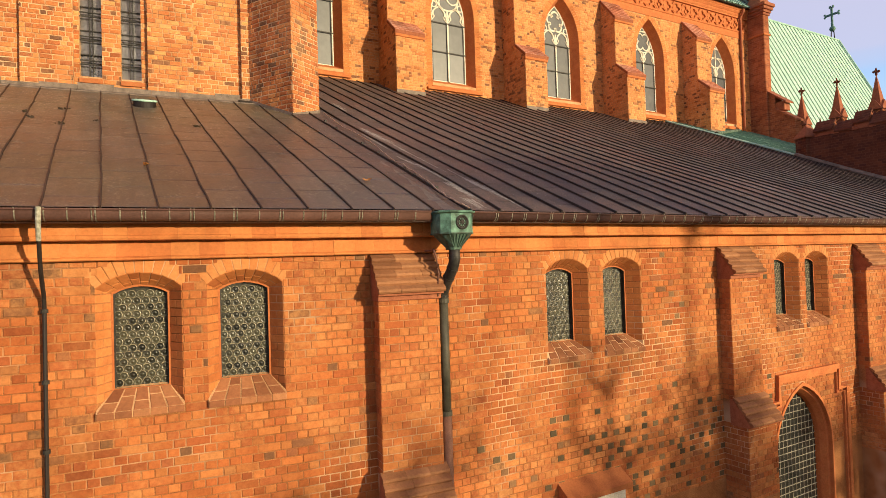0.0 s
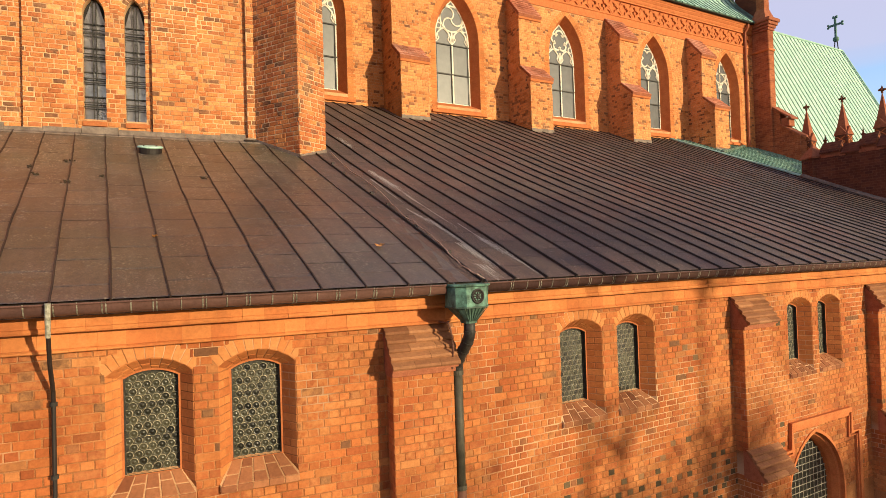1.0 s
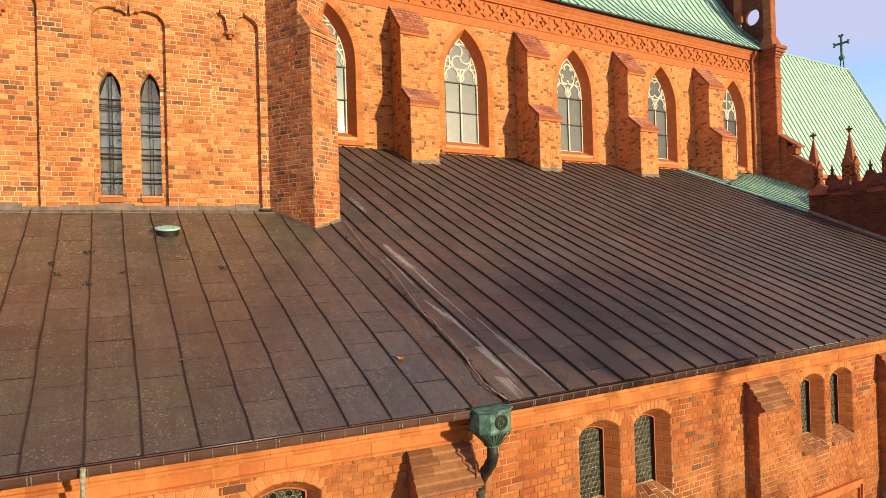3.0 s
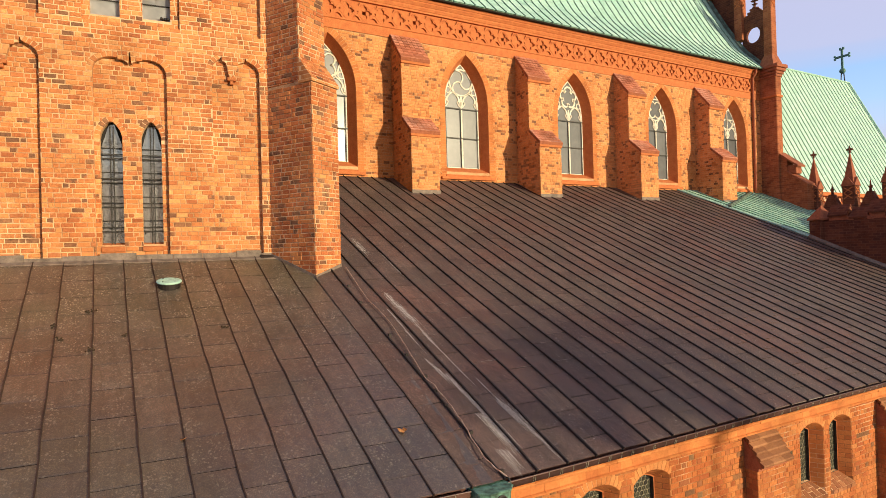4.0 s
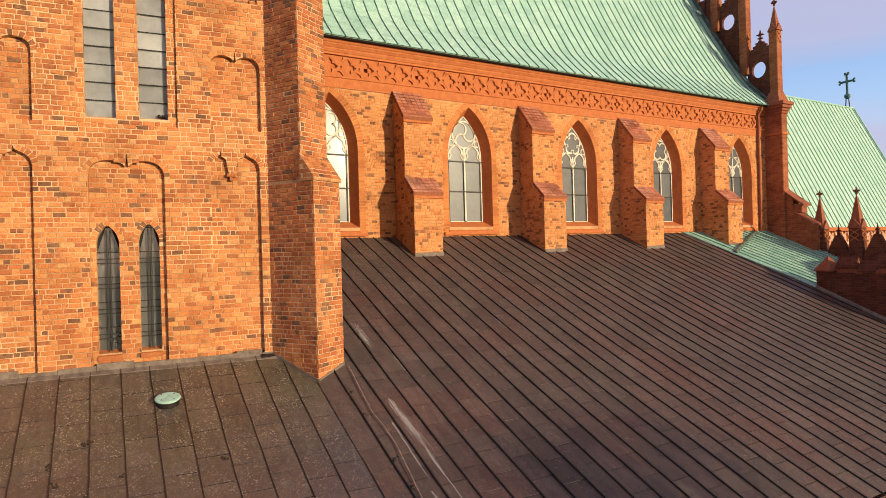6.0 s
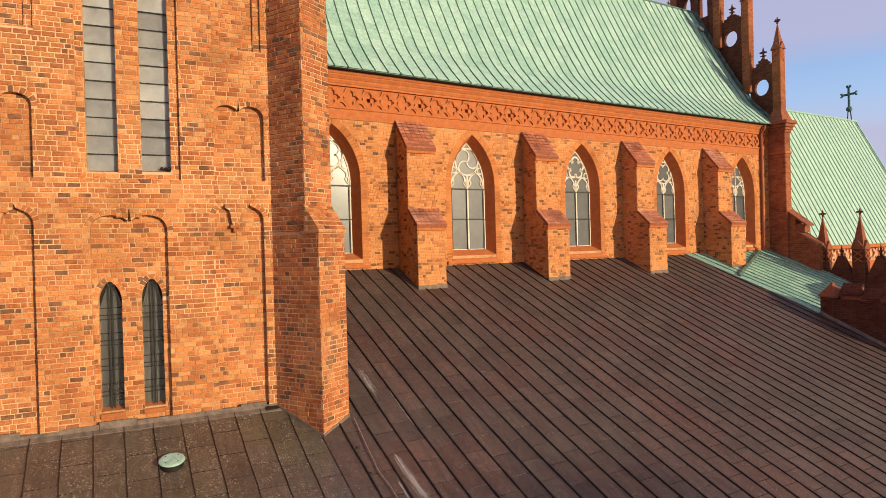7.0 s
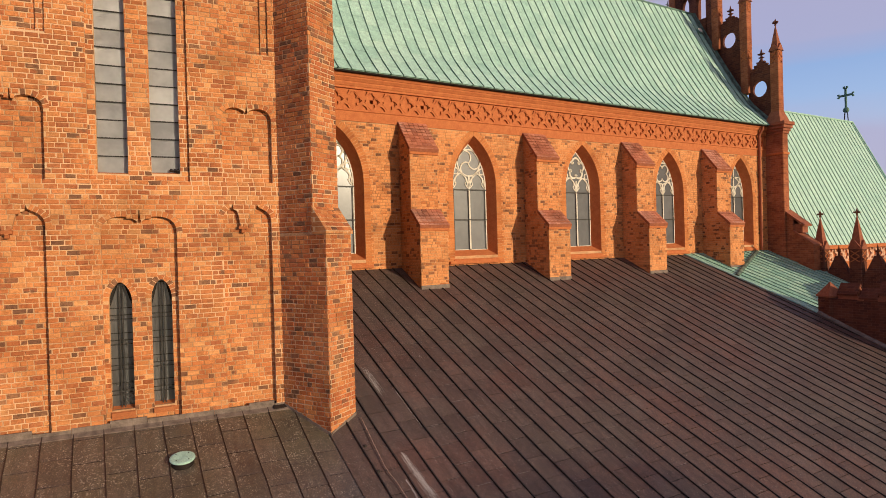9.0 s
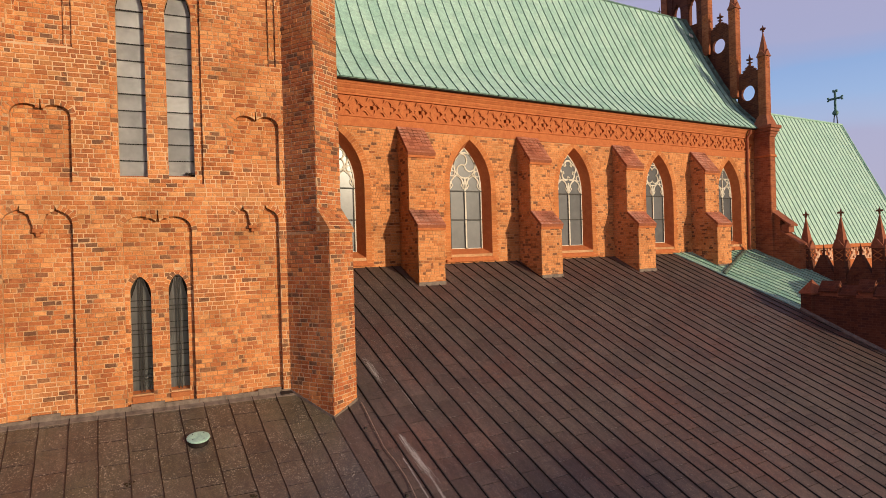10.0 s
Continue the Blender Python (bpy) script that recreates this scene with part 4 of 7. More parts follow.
def gutter(name, u0, u1, m, seed):
    g = empty(name, "half-round brown copper gutter with greenish straps", "gutter", "aisle gutters", m=m)
    bm = bmesh.new()
    prof = []
    for k in range(13):
        a = math.pi + math.pi * k / 12
        prof.append((-0.435 + 0.068 * math.cos(a), 7.085 + 0.105 * math.sin(a)))
    prof = [(-0.512, 7.094)] + prof + [(-0.365, 7.09)]
    inn = [(y * 0.94 + -0.435 * 0.06, z + 0.006) for y, z in prof[::-1]]
    prism(bm, prof + inn, "x", u0, u1)
    bowl = part("trough", bm, M_GUTTER, g)
    for p in bowl.data.polygons:
        p.use_smooth = len(p.vertices) == 4
    bm = bmesh.new()
    tube(bm, [(u0, -0.508, 7.092), (u1, -0.508, 7.092)], 0.011, 8)
    part("rolled_edge", bm, M_GUTTER, g)
    rng = random.Random(seed)
    x = u0 + 0.31 if m is LEFT else u0 + 0.45
    k = 0
    while x < u1 - 0.1:
        bm = bmesh.new()
        w = 0.006
        pts = [(-0.435 + 0.075 * math.cos(math.pi + math.pi * j / 10), 7.085 + 0.112 * math.sin(math.pi + math.pi * j / 10)) for j in range(11)]
        pts = [(-0.525, 7.106)] + pts + [(-0.36, 7.1)]
        for off in ((-0.017, 0.017) if k % 2 == 0 else (0.0,)):
            vs = [[bm.verts.new((x + off + s * w, y, z)) for s in (-1, 1)] for y, z in pts]
            for a, b in zip(vs, vs[1:]):
                bm.faces.new((a[0], a[1], b[1], b[0]))
        r = bmesh.ops.solidify(bm, geom=list(bm.faces), thickness=0.004)
        part("strap", bm, M_STRAP, g)
        x += 0.235 + rng.uniform(-0.02, 0.02)
        k += 1
    return g


gutter("gutter", -7.0, -0.17, LEFT, 21)
gutter("gutter", 0.33, 24.0, EYE4, 22)
bm = bmesh.new()
box(bm, -7.0, 0.05, -0.37, 0.3, 6.965, 7.01)
box(bm, -7.0, 0.05, -0.385, -0.37, 6.968, 7.05)
fa = part("eaves_board", bm, M_GUTTER)
fa.matrix_basis = LEFT
tagged(fa, "dark brown boarded eaves soffit", "soffit", kind="structure")
bm = bmesh.new()
box(bm, 0.05, 24.0, -0.37, 0.3, 6.965, 7.01)
box(bm, 0.05, 24.0, -0.385, -0.37, 6.968, 7.05)
tagged(part("eaves_board", bm, M_GUTTER), "dark brown boarded eaves soffit", "soffit", kind="structure")

bm = bmesh.new()
tube(bm, [(0.375, -0.435 + 0.086 * math.cos(2 * math.pi * k / 20), 7.05 + 0.09 * math.sin(2 * math.pi * k / 20)) for k in range(21)], 0.014, 6)
tagged(part("pipe_clamp", bm, M_IRON), "dark iron clamp ring on the gutter beside the hopper", "clamp")

# green copper rainwater hopper
hx, hy = 0.09, -0.5
hopper = empty("rainwater_hopper", "green verdigris copper hopper with a rosette, at the roof corner", "hopper")


def octa(w, d, c):
    return [(-w + c, -d), (w - c, -d), (w, -d + c), (w, d), (-w, d), (-w, -d + c)]


def stack(bm, levels):
    rings = [[bm.verts.new((hx + x, hy + y, z)) for x, y in octa(w, d, c)] for z, w, d, c in levels]
    for a, b in zip(rings, rings[1:]):
        for i in range(6):
            bm.faces.new((a[i], a[(i + 1) % 6], b[(i + 1) % 6], b[i]))
    bm.faces.new(rings[0][::-1])
    bm.faces.new(rings[-1])


bm = bmesh.new()
stack(bm, [(6.80, 0.225, 0.17, 0.1), (6.82, 0.24, 0.18, 0.1), (7.07, 0.24, 0.18, 0.1)])
part("box", bm, M_VERD, hopper)
bm = bmesh.new()
stack(bm, [(7.06, 0.245, 0.185, 0.1), (7.07, 0.268, 0.203, 0.11), (7.09, 0.272, 0.207, 0.11), (7.097, 0.25, 0.19, 0.1)])
part("rim", bm, M_VERD, hopper, "moulded verdigris rim")
bm = bmesh.new()
stack(bm, [(6.795, 0.232, 0.175, 0.1), (6.80, 0.248, 0.187, 0.104), (6.815, 0.248, 0.187, 0.104), (6.82, 0.235, 0.178, 0.1)])
part("band", bm, M_VERD_D, hopper, "raised band round the box")
bm = bmesh.new()
stack(bm, [(6.60, 0.08, 0.075, 0.03), (6.635, 0.088, 0.083, 0.03), (6.73, 0.17, 0.125, 0.07), (6.80, 0.222, 0.165, 0.095)])
part("funnel", bm, M_VERD_D, hopper, "ribbed tapering funnel")
for k in range(7):
    t = -1 + k / 3
    bm = bmesh.new()
    tube(bm, [(hx + 0.055 * t, hy - 0.085, 6.63), (hx + 0.115 * t, hy - 0.13, 6.72), (hx + 0.165 * t, hy - 0.172, 6.80)], 0.006, 6)
    part("rib", bm, M_VERD_D, hopper)
bm = bmesh.new()
for r, w in ((0.082, 0.014), (0.06, 0.007)):
    tube(bm, [(hx + 0.02 + r * math.cos(a), hy - 0.185, 6.945 + r * math.sin(a)) for a in [2 * math.pi * k / 20 for k in range(21)]], w, 6)
rosette = part("rosette", bm, M_IRON, hopper, "dark round rosette medallion")
for k in range(8):
    a = math.pi * k / 4
    bm = bmesh.new()
    tube(bm, [(hx + 0.02, hy - 0.188, 6.945), (hx + 0.02 + 0.055 * math.cos(a), hy - 0.184, 6.945 + 0.055 * math.sin(a))], [0.012, 0.006], 6)
    part("petal", bm, M_IRON, rosette)

downpipe = empty("downpipe", "dark copper downpipe with an offset bend, brown at its foot", "downpipe")
bm = bmesh.new()
def bend_at(t):
    """A smooth double bend from under the hopper back to the wall."""
    e = t * t * (3 - 2 * t)
    return (hx - 0.01 * e, hy + 0.32 * e, 6.5 - 0.52 * t)


tube(bm, [(hx, hy, 6.66)] + [bend_at(k / 14) for k in range(15)] + [(hx - 0.01, hy + 0.32, 5.94)], 0.073, 16)
part("bend", bm, M_IRON, downpipe, smooth=True)
for t in (0.02, 0.27, 0.5, 0.73, 0.97):
    p, q = bend_at(t - 0.02), bend_at(t + 0.02)
    bm = bmesh.new()
    tube(bm, [p, q], 0.079, 14)
    part("collar", bm, M_IRON, downpipe)
bm = bmesh.new()
tube(bm, [(hx - 0.01, hy + 0.32, 5.97), (hx - 0.01, hy + 0.32, 4.42)], 0.066, 14)
part("pipe", bm, M_PIPE, downpipe, "grey-green copper pipe", True)
bm = bmesh.new()
tube(bm, [(hx - 0.01, hy + 0.32, 4.45), (hx - 0.01, hy + 0.32, 0.2)], 0.072, 14)
part("foot_pipe", bm, M_PIPEFOOT, downpipe, "rusty brown pipe foot", True)
for z in (5.93, 4.44):
    bm = bmesh.new()
    tube(bm, [(hx - 0.01, hy + 0.32, z - 0.03), (hx - 0.01, hy + 0.32, z + 0.03)], 0.08, 14)
    box(bm, hx - 0.03, hx + 0.01, hy + 0.36, 0.02, z - 0.012, z + 0.012)
    part("clamp", bm, M_PIPE, downpipe)

thin = empty("conductor_pipe", "thin dark downpipe, green where it leaves the gutter", "downpipe", m=LEFT)
bm = bmesh.new()
tube(bm, [(-4.36, -0.5, 7.0), (-4.37, -0.47, 6.8), (-4.39, -0.3, 6.5), (-4.40, -0.1, 6.2), (-4.405, -0.06, 6.05), (-4.405, -0.06, 0.2)], 0.021, 10)
part("pipe", bm, M_SEAM, thin)
bm = bmesh.new()
tube(bm, [(-4.355, -0.555, 7.11), (-4.36, -0.54, 6.98), (-4.37, -0.475, 6.78)], [0.026, 0.025, 0.023], 10)
part("outlet", bm, M_STRAP, thin, "green copper outlet")
for z in (6.06, 5.32, 4.6):
    bm = bmesh.new()
    tube(bm, [(-4.405, -0.06, z - 0.02), (-4.405, -0.06, z + 0.02)], 0.036, 10)
    box(bm, -4.42, -4.39, -0.05, 0.01, z - 0.01, z + 0.01)
    part("clamp", bm, M_IRON, thin)

# ---- tower ----
TV = 6.37


LOBES = []


def lobed(x0, x1, z0, zs, rise, cusp=None, style="spike"):
    """A panel outline closed by two small arches: parted by a spike, or tipped and parted by a hanging corbel."""
    c = (x0 + x1) / 2 if cusp is None else cusp
    pts = [(x0, z0), (x1, z0)]
    n = 9
    for a, b, inner in ((c, x1, 0), (x0, c, 1)):
        w = b - a
        # a round lobe from the outer edge over its crown towards the middle
        prof = []
        for k in range(n + 1):
            th = math.pi * (0.75 if style == "spike" else 0.72) * k / n
            prof.append((0.53 * (1 - math.cos(th)) if style == "spike" else 0.46 * (1 - math.cos(th)), math.sin(th) ** 0.8))
        if style == "hang":
            prof = prof[:5] + [(0.45, 1.12), (0.5, 1.42), (0.53, 1.05)] + prof[7:] + [(0.9, -0.25), (0.97, -0.42)]
        else:
            prof += [(0.95, 0.66), (0.975, 0.95), (0.99, 1.4)]
        side = [(b - w * s, zs + rise * h) for s, h in prof] if inner == 0 else [(a + w * s, zs + rise * h) for s, h in prof]
        arc = side[:n - 1] if style == "spike" else side[:6]
        LOBES.append(arc if inner else arc[::-1])
        pts += side if inner == 0 else side[::-1]
    return pts


def outside(arc, g):
    """The strip of wall over an arch that its voussoirs take up."""
    P = [Vector(p) for p in arc]
    off = []
    for i, p in enumerate(P):
        d = (P[min(i + 1, len(P) - 1)] - P[max(i - 1, 0)]).normalized()
        off.append(p + Vector((-d.y, d.x)) * g)
    return [tuple(p) for p in P] + [tuple(p) for p in off[::-1]]


TALL_L = pointed(-5.03, -4.49, 15.14, 18.75, 19.35)
TALL_R = pointed(-4.08, -3.55, 15.16, 18.75, 19.35)
LANCET_L = pointed(-4.905, -4.5, 10.47, 12.62, 13.01)
LANCET_R = pointed(-4.155, -3.775, 10.47, 12.64, 13.04)
PANELS = [lobed(-7.12, -5.9, 9.6, 14.1, 0.3, None, "hang"), lobed(-6.93, -5.88, 15.0, 16.32, 0.25), lobed(-5.0, -3.65, 9.6, 13.97, 0.32),
          lobed(-2.76, -1.77, 9.6, 14.14, 0.3, -2.36, "hang"), lobed(-2.73, -1.72, 14.97, 16.32, 0.27),
          [(-5.17, 14.97), (-3.37, 14.97), (-3.37, 22.5), (-5.17, 22.5)],
          [(-2.72, 17.76), (-1.74, 17.76), (-1.74, 22.5), (-2.72, 22.5)], [(-6.95, 17.78), (-5.82, 17.78), (-5.82, 22.5), (-6.95, 22.5)]]
REC = [0.11, 0.11, 0.105, 0.11, 0.11, 0.07, 0.1, 0.1]
TOP = 24.0
bm = bmesh.new()
slab(bm, [(-10.0, 8.8), (-1.0, 8.8), (-1.0, TOP), (-10.0, TOP)], PANELS, TV, TV + 0.121)
wall_tower = part("wall_tower", bm, M_MORTAR_T)
wall_tower.matrix_basis = LEFT
tagged(wall_tower, "old tower wall of mottled orange brick with sunk panels", "wall", kind="structure")
bm = bmesh.new()
slab(bm, [(-10.0, 8.8), (-1.0, 8.8), (-1.0, TOP), (-10.0, TOP)], [TALL_L, TALL_R, LANCET_L, LANCET_R], TV + 0.12, TV + 0.6)
part("wall_core", bm, M_MORTAR_T, wall_tower)
rngT = random.Random(77)
BT = Bricks(70, 0.0045, 0.0055)


TCOURSE, TLEN = 0.0975, 0.225
cutsT = PANELS + [outside(a, 0.115) for a in LOBES]
rows = lay(-8.4, -1.0, 9.9, 20.5, cutsT, rngT, TCOURSE, TLEN, 0.017, "monk")
near_tower, restT = [], []
for r in rows:
    if r[4] and -3.6 < r[0] < -2.8 and 10.3 < r[2] < 13.6 and len(near_tower) < 300:
        near_tower.append(r)
    else:
        restT.append(r)
BT.add((0, TV, 0), (1, 0, 0), (0, -1, 0), restT)
for arc in LOBES:
    BT.ring(arc, 0.11, TV - 0.004, 0.014, 0.085)
for p, d, holes in zip(PANELS, REC, ([], [], [LANCET_L, LANCET_R], [], [], [TALL_L, TALL_R], [], [])):
    xs, zs = [q[0] for q in p], [q[1] for q in p]
    hc = [pointed(h[0][0] - 0.0, h[1][0] + 0.0, h[0][1], h[2][1], max(z for _, z in h)) for h in holes]
    hc += [pointed(h[0][0] - 0.1, h[1][0] + 0.1, h[2][1] - 0.05, h[2][1], max(z for _, z in h) + 0.12) for h in holes]
    rr = lay(min(xs), max(xs), max(9.9, min(zs)), min(20.5, max(zs)), hc, rngT, TCOURSE, TLEN, 0.017, "monk", inside=p)
    BT.add((0, TV + d, 0), (1, 0, 0), (0, -1, 0), rr)
    for h in holes:
        BT.ring(arch_of(h), 0.11, TV + d, 0.012, 0.08)
    bm = bmesh.new()
    slab(bm, p, holes, TV + d, TV + 0.125)
    part("panel_back", bm, M_MORTAR_T, wall_tower)
for p in PANELS[6:]:
    (xa, za), (xb, zb) = p[0], p[2]
    for a, b in ((xa, xa + 0.15), (xb - 0.15, xb)):
        bm = bmesh.new()
        box(bm, a, b, TV + 0.052, TV + 0.11, za, zb)
        part("stepped_jamb", bm, M_MORTAR_T, wall_tower)
        BT.add((0, TV + 0.052, 0), (1, 0, 0), (0, -1, 0), lay(a, b, za + 0.01, 20.5, [], rngT, TCOURSE, TLEN, 0.017, "monk"))
BT.build("tower_courses", M_BRICK_T, wall_tower)
for cu, cz in ((-2.355, 13.99), (-6.51, 13.95)):
    bm = bmesh.new()
    box(bm, cu - 0.09, cu + 0.09, TV - 0.008, TV + 0.11, cz + 0.02, cz + 0.095, 0.008)
    box(bm, cu - 0.035, cu + 0.035, TV + 0.01, TV + 0.11, cz - 0.06, cz + 0.022, 0.008)
    part("corbel", bm, M_INFRAME, wall_tower)
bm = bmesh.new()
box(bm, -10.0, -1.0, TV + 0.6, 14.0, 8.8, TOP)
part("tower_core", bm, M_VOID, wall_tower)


def tower_window(index, poly, m, bars_v, step, pane_mat, depth, label):
    win = empty("window_%d" % index, label, "window", "tower windows", "structure", m)
    xs, zs = [q[0] for q in poly], [q[1] for q in poly]
    x0, x1 = min(xs), max(xs)
    z = min(zs)
    zt = max(zs)
    k = 0
    while z < zt - 0.05:
        e = min(z + step, zt)
        a, b = spans(poly, z + 0.01), spans(poly, min(e, zt - 0.03))
        if a and b:
            bm = bmesh.new()
            tilt = random.Random(k + index * 31).uniform(-0.012, 0.012)
            vs = [bm.verts.new(v) for v in ((a[0][0], TV + depth, z + 0.006), (a[0][1], TV + depth + tilt * 0.3, z + 0.006), (b[0][1], TV + depth + tilt, e - 0.006), (b[0][0], TV + depth + tilt, e - 0.006))]
            bm.faces.new(vs)
            bmesh.ops.solidify(bm, geom=list(bm.faces), thickness=0.006)
            part("pane", bm, pane_mat, win)
        bm = bmesh.new()
        if a:
            box(bm, a[0][0], a[0][1], TV + depth - 0.03, TV + depth - 0.012, e - 0.01, e + 0.01)
        part("saddle_bar", bm, M_IRON, win)
        z = e
        k += 1
    for u in bars_v:
        bm = bmesh.new()
        box(bm, u - 0.009, u + 0.009, TV + depth - 0.07, TV + depth - 0.045, min(zs), zt - 0.1)
        part("upright_bar", bm, M_IRON, win)
    if bars_v:
        for q in range(12):
            z = min(zs) + 0.28 + (q // 2) * 0.5 + (q % 2) * 0.085
            if z < zt - 0.3:
                bm = bmesh.new()
                box(bm, x0, x1, TV + depth - 0.095, TV + depth - 0.072, z - 0.01, z + 0.01)
                part("guard_bar", bm, M_IRON, win)
    # Dark sheet painted in place of the unlit room behind the panes.
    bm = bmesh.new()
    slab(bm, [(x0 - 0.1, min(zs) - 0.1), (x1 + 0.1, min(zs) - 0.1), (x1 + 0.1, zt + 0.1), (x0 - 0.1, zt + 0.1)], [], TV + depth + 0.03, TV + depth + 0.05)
    part("dark_fill", bm, M_VOID, win)
    bm = bmesh.new()
    front = TV + (0.074 if depth < 0.25 else 0.06)
    prism(bm, [(front, min(zs) - 0.14), (TV + depth + 0.02, min(zs) - 0.14), (TV + depth + 0.02, min(zs) + 0.05), (front, min(zs) - 0.05)], "x", x0 - 0.005, x1 + 0.005)
    part("window_sill", bm, M_INFRAME, win)


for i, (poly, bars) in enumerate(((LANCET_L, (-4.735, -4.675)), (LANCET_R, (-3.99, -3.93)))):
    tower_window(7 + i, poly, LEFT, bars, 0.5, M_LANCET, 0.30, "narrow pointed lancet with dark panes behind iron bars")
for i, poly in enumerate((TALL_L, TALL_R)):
    tower_window(9 + i, poly, LEFT, (), 0.36, M_PANE_T, 0.22, "tall pointed window in iron bars, reflected sky painted into its pale panes")

bm = bmesh.new()
trng = random.Random(5)
for k in range(14):
    x, h = -3.58 - abs(trng.gauss(0, 0.06)), trng.uniform(0.02, 0.07)
    bmesh.ops.create_icosphere(bm, subdivisions=1, radius=h * 0.6, matrix=LEFT @ Matrix.Translation((x, TV + 0.16 + trng.uniform(-0.03, 0.03), 15.22 + h * 0.3)))
tagged(part("moss_tuft", bm, M_SEAM), "dark dry moss in the corner of a tower window sill", "moss")

# flashing where the roof meets the tower, in overlapping lengths
fl = empty("flashing", "grey-brown lead flashing in short lengths along the tower foot", "flashing", kind="structure", m=LEFT)
zf = roof_z(TV)
frng = random.Random(81)
u = -9.0
while u < -1.55:
    w = min(frng.uniform(0.42, 0.72), -1.5 - u)
    top = zf + frng.choice((0.08, 0.11, 0.15, 0.11))
    out = frng.uniform(0.016, 0.03)
    bm = bmesh.new()
    prism(bm, [(TV + 0.02, zf - 0.1), (TV - 0.14, zf - 0.055), (TV - 0.14, zf - 0.04), (TV - out, zf + 0.015), (TV - out, top), (TV + 0.02, top)], "x", u, u + w - 0.006)
    part("flashing_strip", bm, M_LEADGREY, fl)
    u += w

# slanting corner buttress of the tower
tb = empty("buttress", "tall slanting tower buttress of mottled old brick with a sloped set-off", "buttress", m=LEFT)
CU, CV = -0.84, 5.32
AL = radians(36)
FD, LD = Vector((math.cos(AL), math.sin(AL), 0)), Vector((-math.sin(AL), math.cos(AL), 0))
FN, LN = Vector((math.sin(AL), -math.cos(AL), 0)), Vector((-math.cos(AL), -math.sin(AL), 0))
BW, SET = 0.82, 0.33


def tb_block(bm, back, z0, z1, wide=0.0):
    o = Vector((CU, CV, 0)) + LD * back - FD * wide - LD * wide
    pts = [o, o + FD * (BW + 2 * wide), o + FD * (BW + 2 * wide) + LD * 2.2, o + LD * 2.2]
    prism(bm, [(p.x, p.y) for p in pts], "z", z0, z1)


bm = bmesh.new()
tb_block(bm, 0, 8.8, 13.94)
tb_block(bm, SET, 13.9, TOP)
shaft = part("shaft", bm, M_MORTAR_B, tb)
bm = bmesh.new()
o = Vector((CU, CV, 0)) - LD * 0.04 - FD * 0.03
w2 = FD * (BW + 0.06)
top = LD * (SET + 0.06)
vs = [bm.verts.new(v) for v in (o + Vector((0, 0, 13.86)), o + w2 + Vector((0, 0, 13.86)), o + w2 + Vector((0, 0, 13.93)), o + Vector((0, 0, 13.93)),
                                o + top + Vector((0, 0, 13.86)), o + w2 + top + Vector((0, 0, 13.86)), o + w2 + top + Vector((0, 0, 14.46)), o + top + Vector((0, 0, 14.46)))]
for f in ((0, 1, 2, 3), (4, 7, 6, 5), (0, 3, 7, 4), (1, 5, 6, 2), (3, 2, 6, 7), (0, 4, 5, 1)):
    bm.faces.new([vs[i] for i in f])
setoff = part("set_off", bm, M_TOWERWORK, tb, "sloping brick set-off")
SO = Bricks(91, 0.006)
nset = (FN * 0.5 + Vector((0, 0, 0.36))).normalized()
for r in range(6):
    for k in range(4):
        a, b = (k + (0.5 if r % 2 else 0)) / 4.5, (k + 1 + (0.5 if r % 2 else 0)) / 4.5
        pts = []
        for s, t in ((a + 0.01, r / 6 + 0.02), (b - 0.01, r / 6 + 0.02), (b - 0.01, (r + 1) / 6 - 0.02), (a + 0.01, (r + 1) / 6 - 0.02)):
            pts.append(o + w2 * s + top * t + Vector((0, 0, 13.93 + 0.53 * t)))
        SO.quad(*pts, 0.02, nset)
SO.build("set_off_bricks", M_BRICK_B, setoff)
BB = Bricks(92, 0.0045, 0.0055)
for back, z0, z1 in ((0.0, 9.3, 13.86), (SET, 14.4, 21.0)):
    p0 = Vector((CU, CV, 0)) + LD * back
    BB.add(p0, FD, FN, lay(0, BW, z0, z1, [], rngT, TCOURSE, TLEN, 0.017, "monk"))
    BB.add(p0, LD, LN, lay(0, 1.5, min(z0, 13.9), z1, [], rngT, TCOURSE, TLEN, 0.017, "monk"))
BB.build("shaft_bricks", M_BRICK_B, shaft)
bm = bmesh.new()
for dd, nn, ln in ((FD, FN, BW), (LD, LN, 1.45)):
    p0, p1 = Vector((CU, CV, 0)) - dd * 0.02, Vector((CU, CV, 0)) + dd * ln
    vs = []
    for p in (p0, p1):
        z = roof_z(p.y)
        for q, h in ((p + nn * 0.02, -0.1), (p + nn * 0.02, 0.07), (p - nn * 0.02, 0.07), (p - nn * 0.02, -0.1)):
            vs.append(bm.verts.new((q.x, q.y, z + h)))
    for f in ((0, 1, 5, 4), (1, 2, 6, 5), (0, 3, 2, 1), (4, 5, 6, 7)):
        bm.faces.new([vs[i] for i in f])
part("flashing", bm, M_LEADGREY, tb)

# ---- aisle roofs ----


def roof_point(u, v, h=0.0):
    n = Vector((0, -SLOPE, 1)).normalized()
    return Vector((u, v, roof_z(v))) + n * h


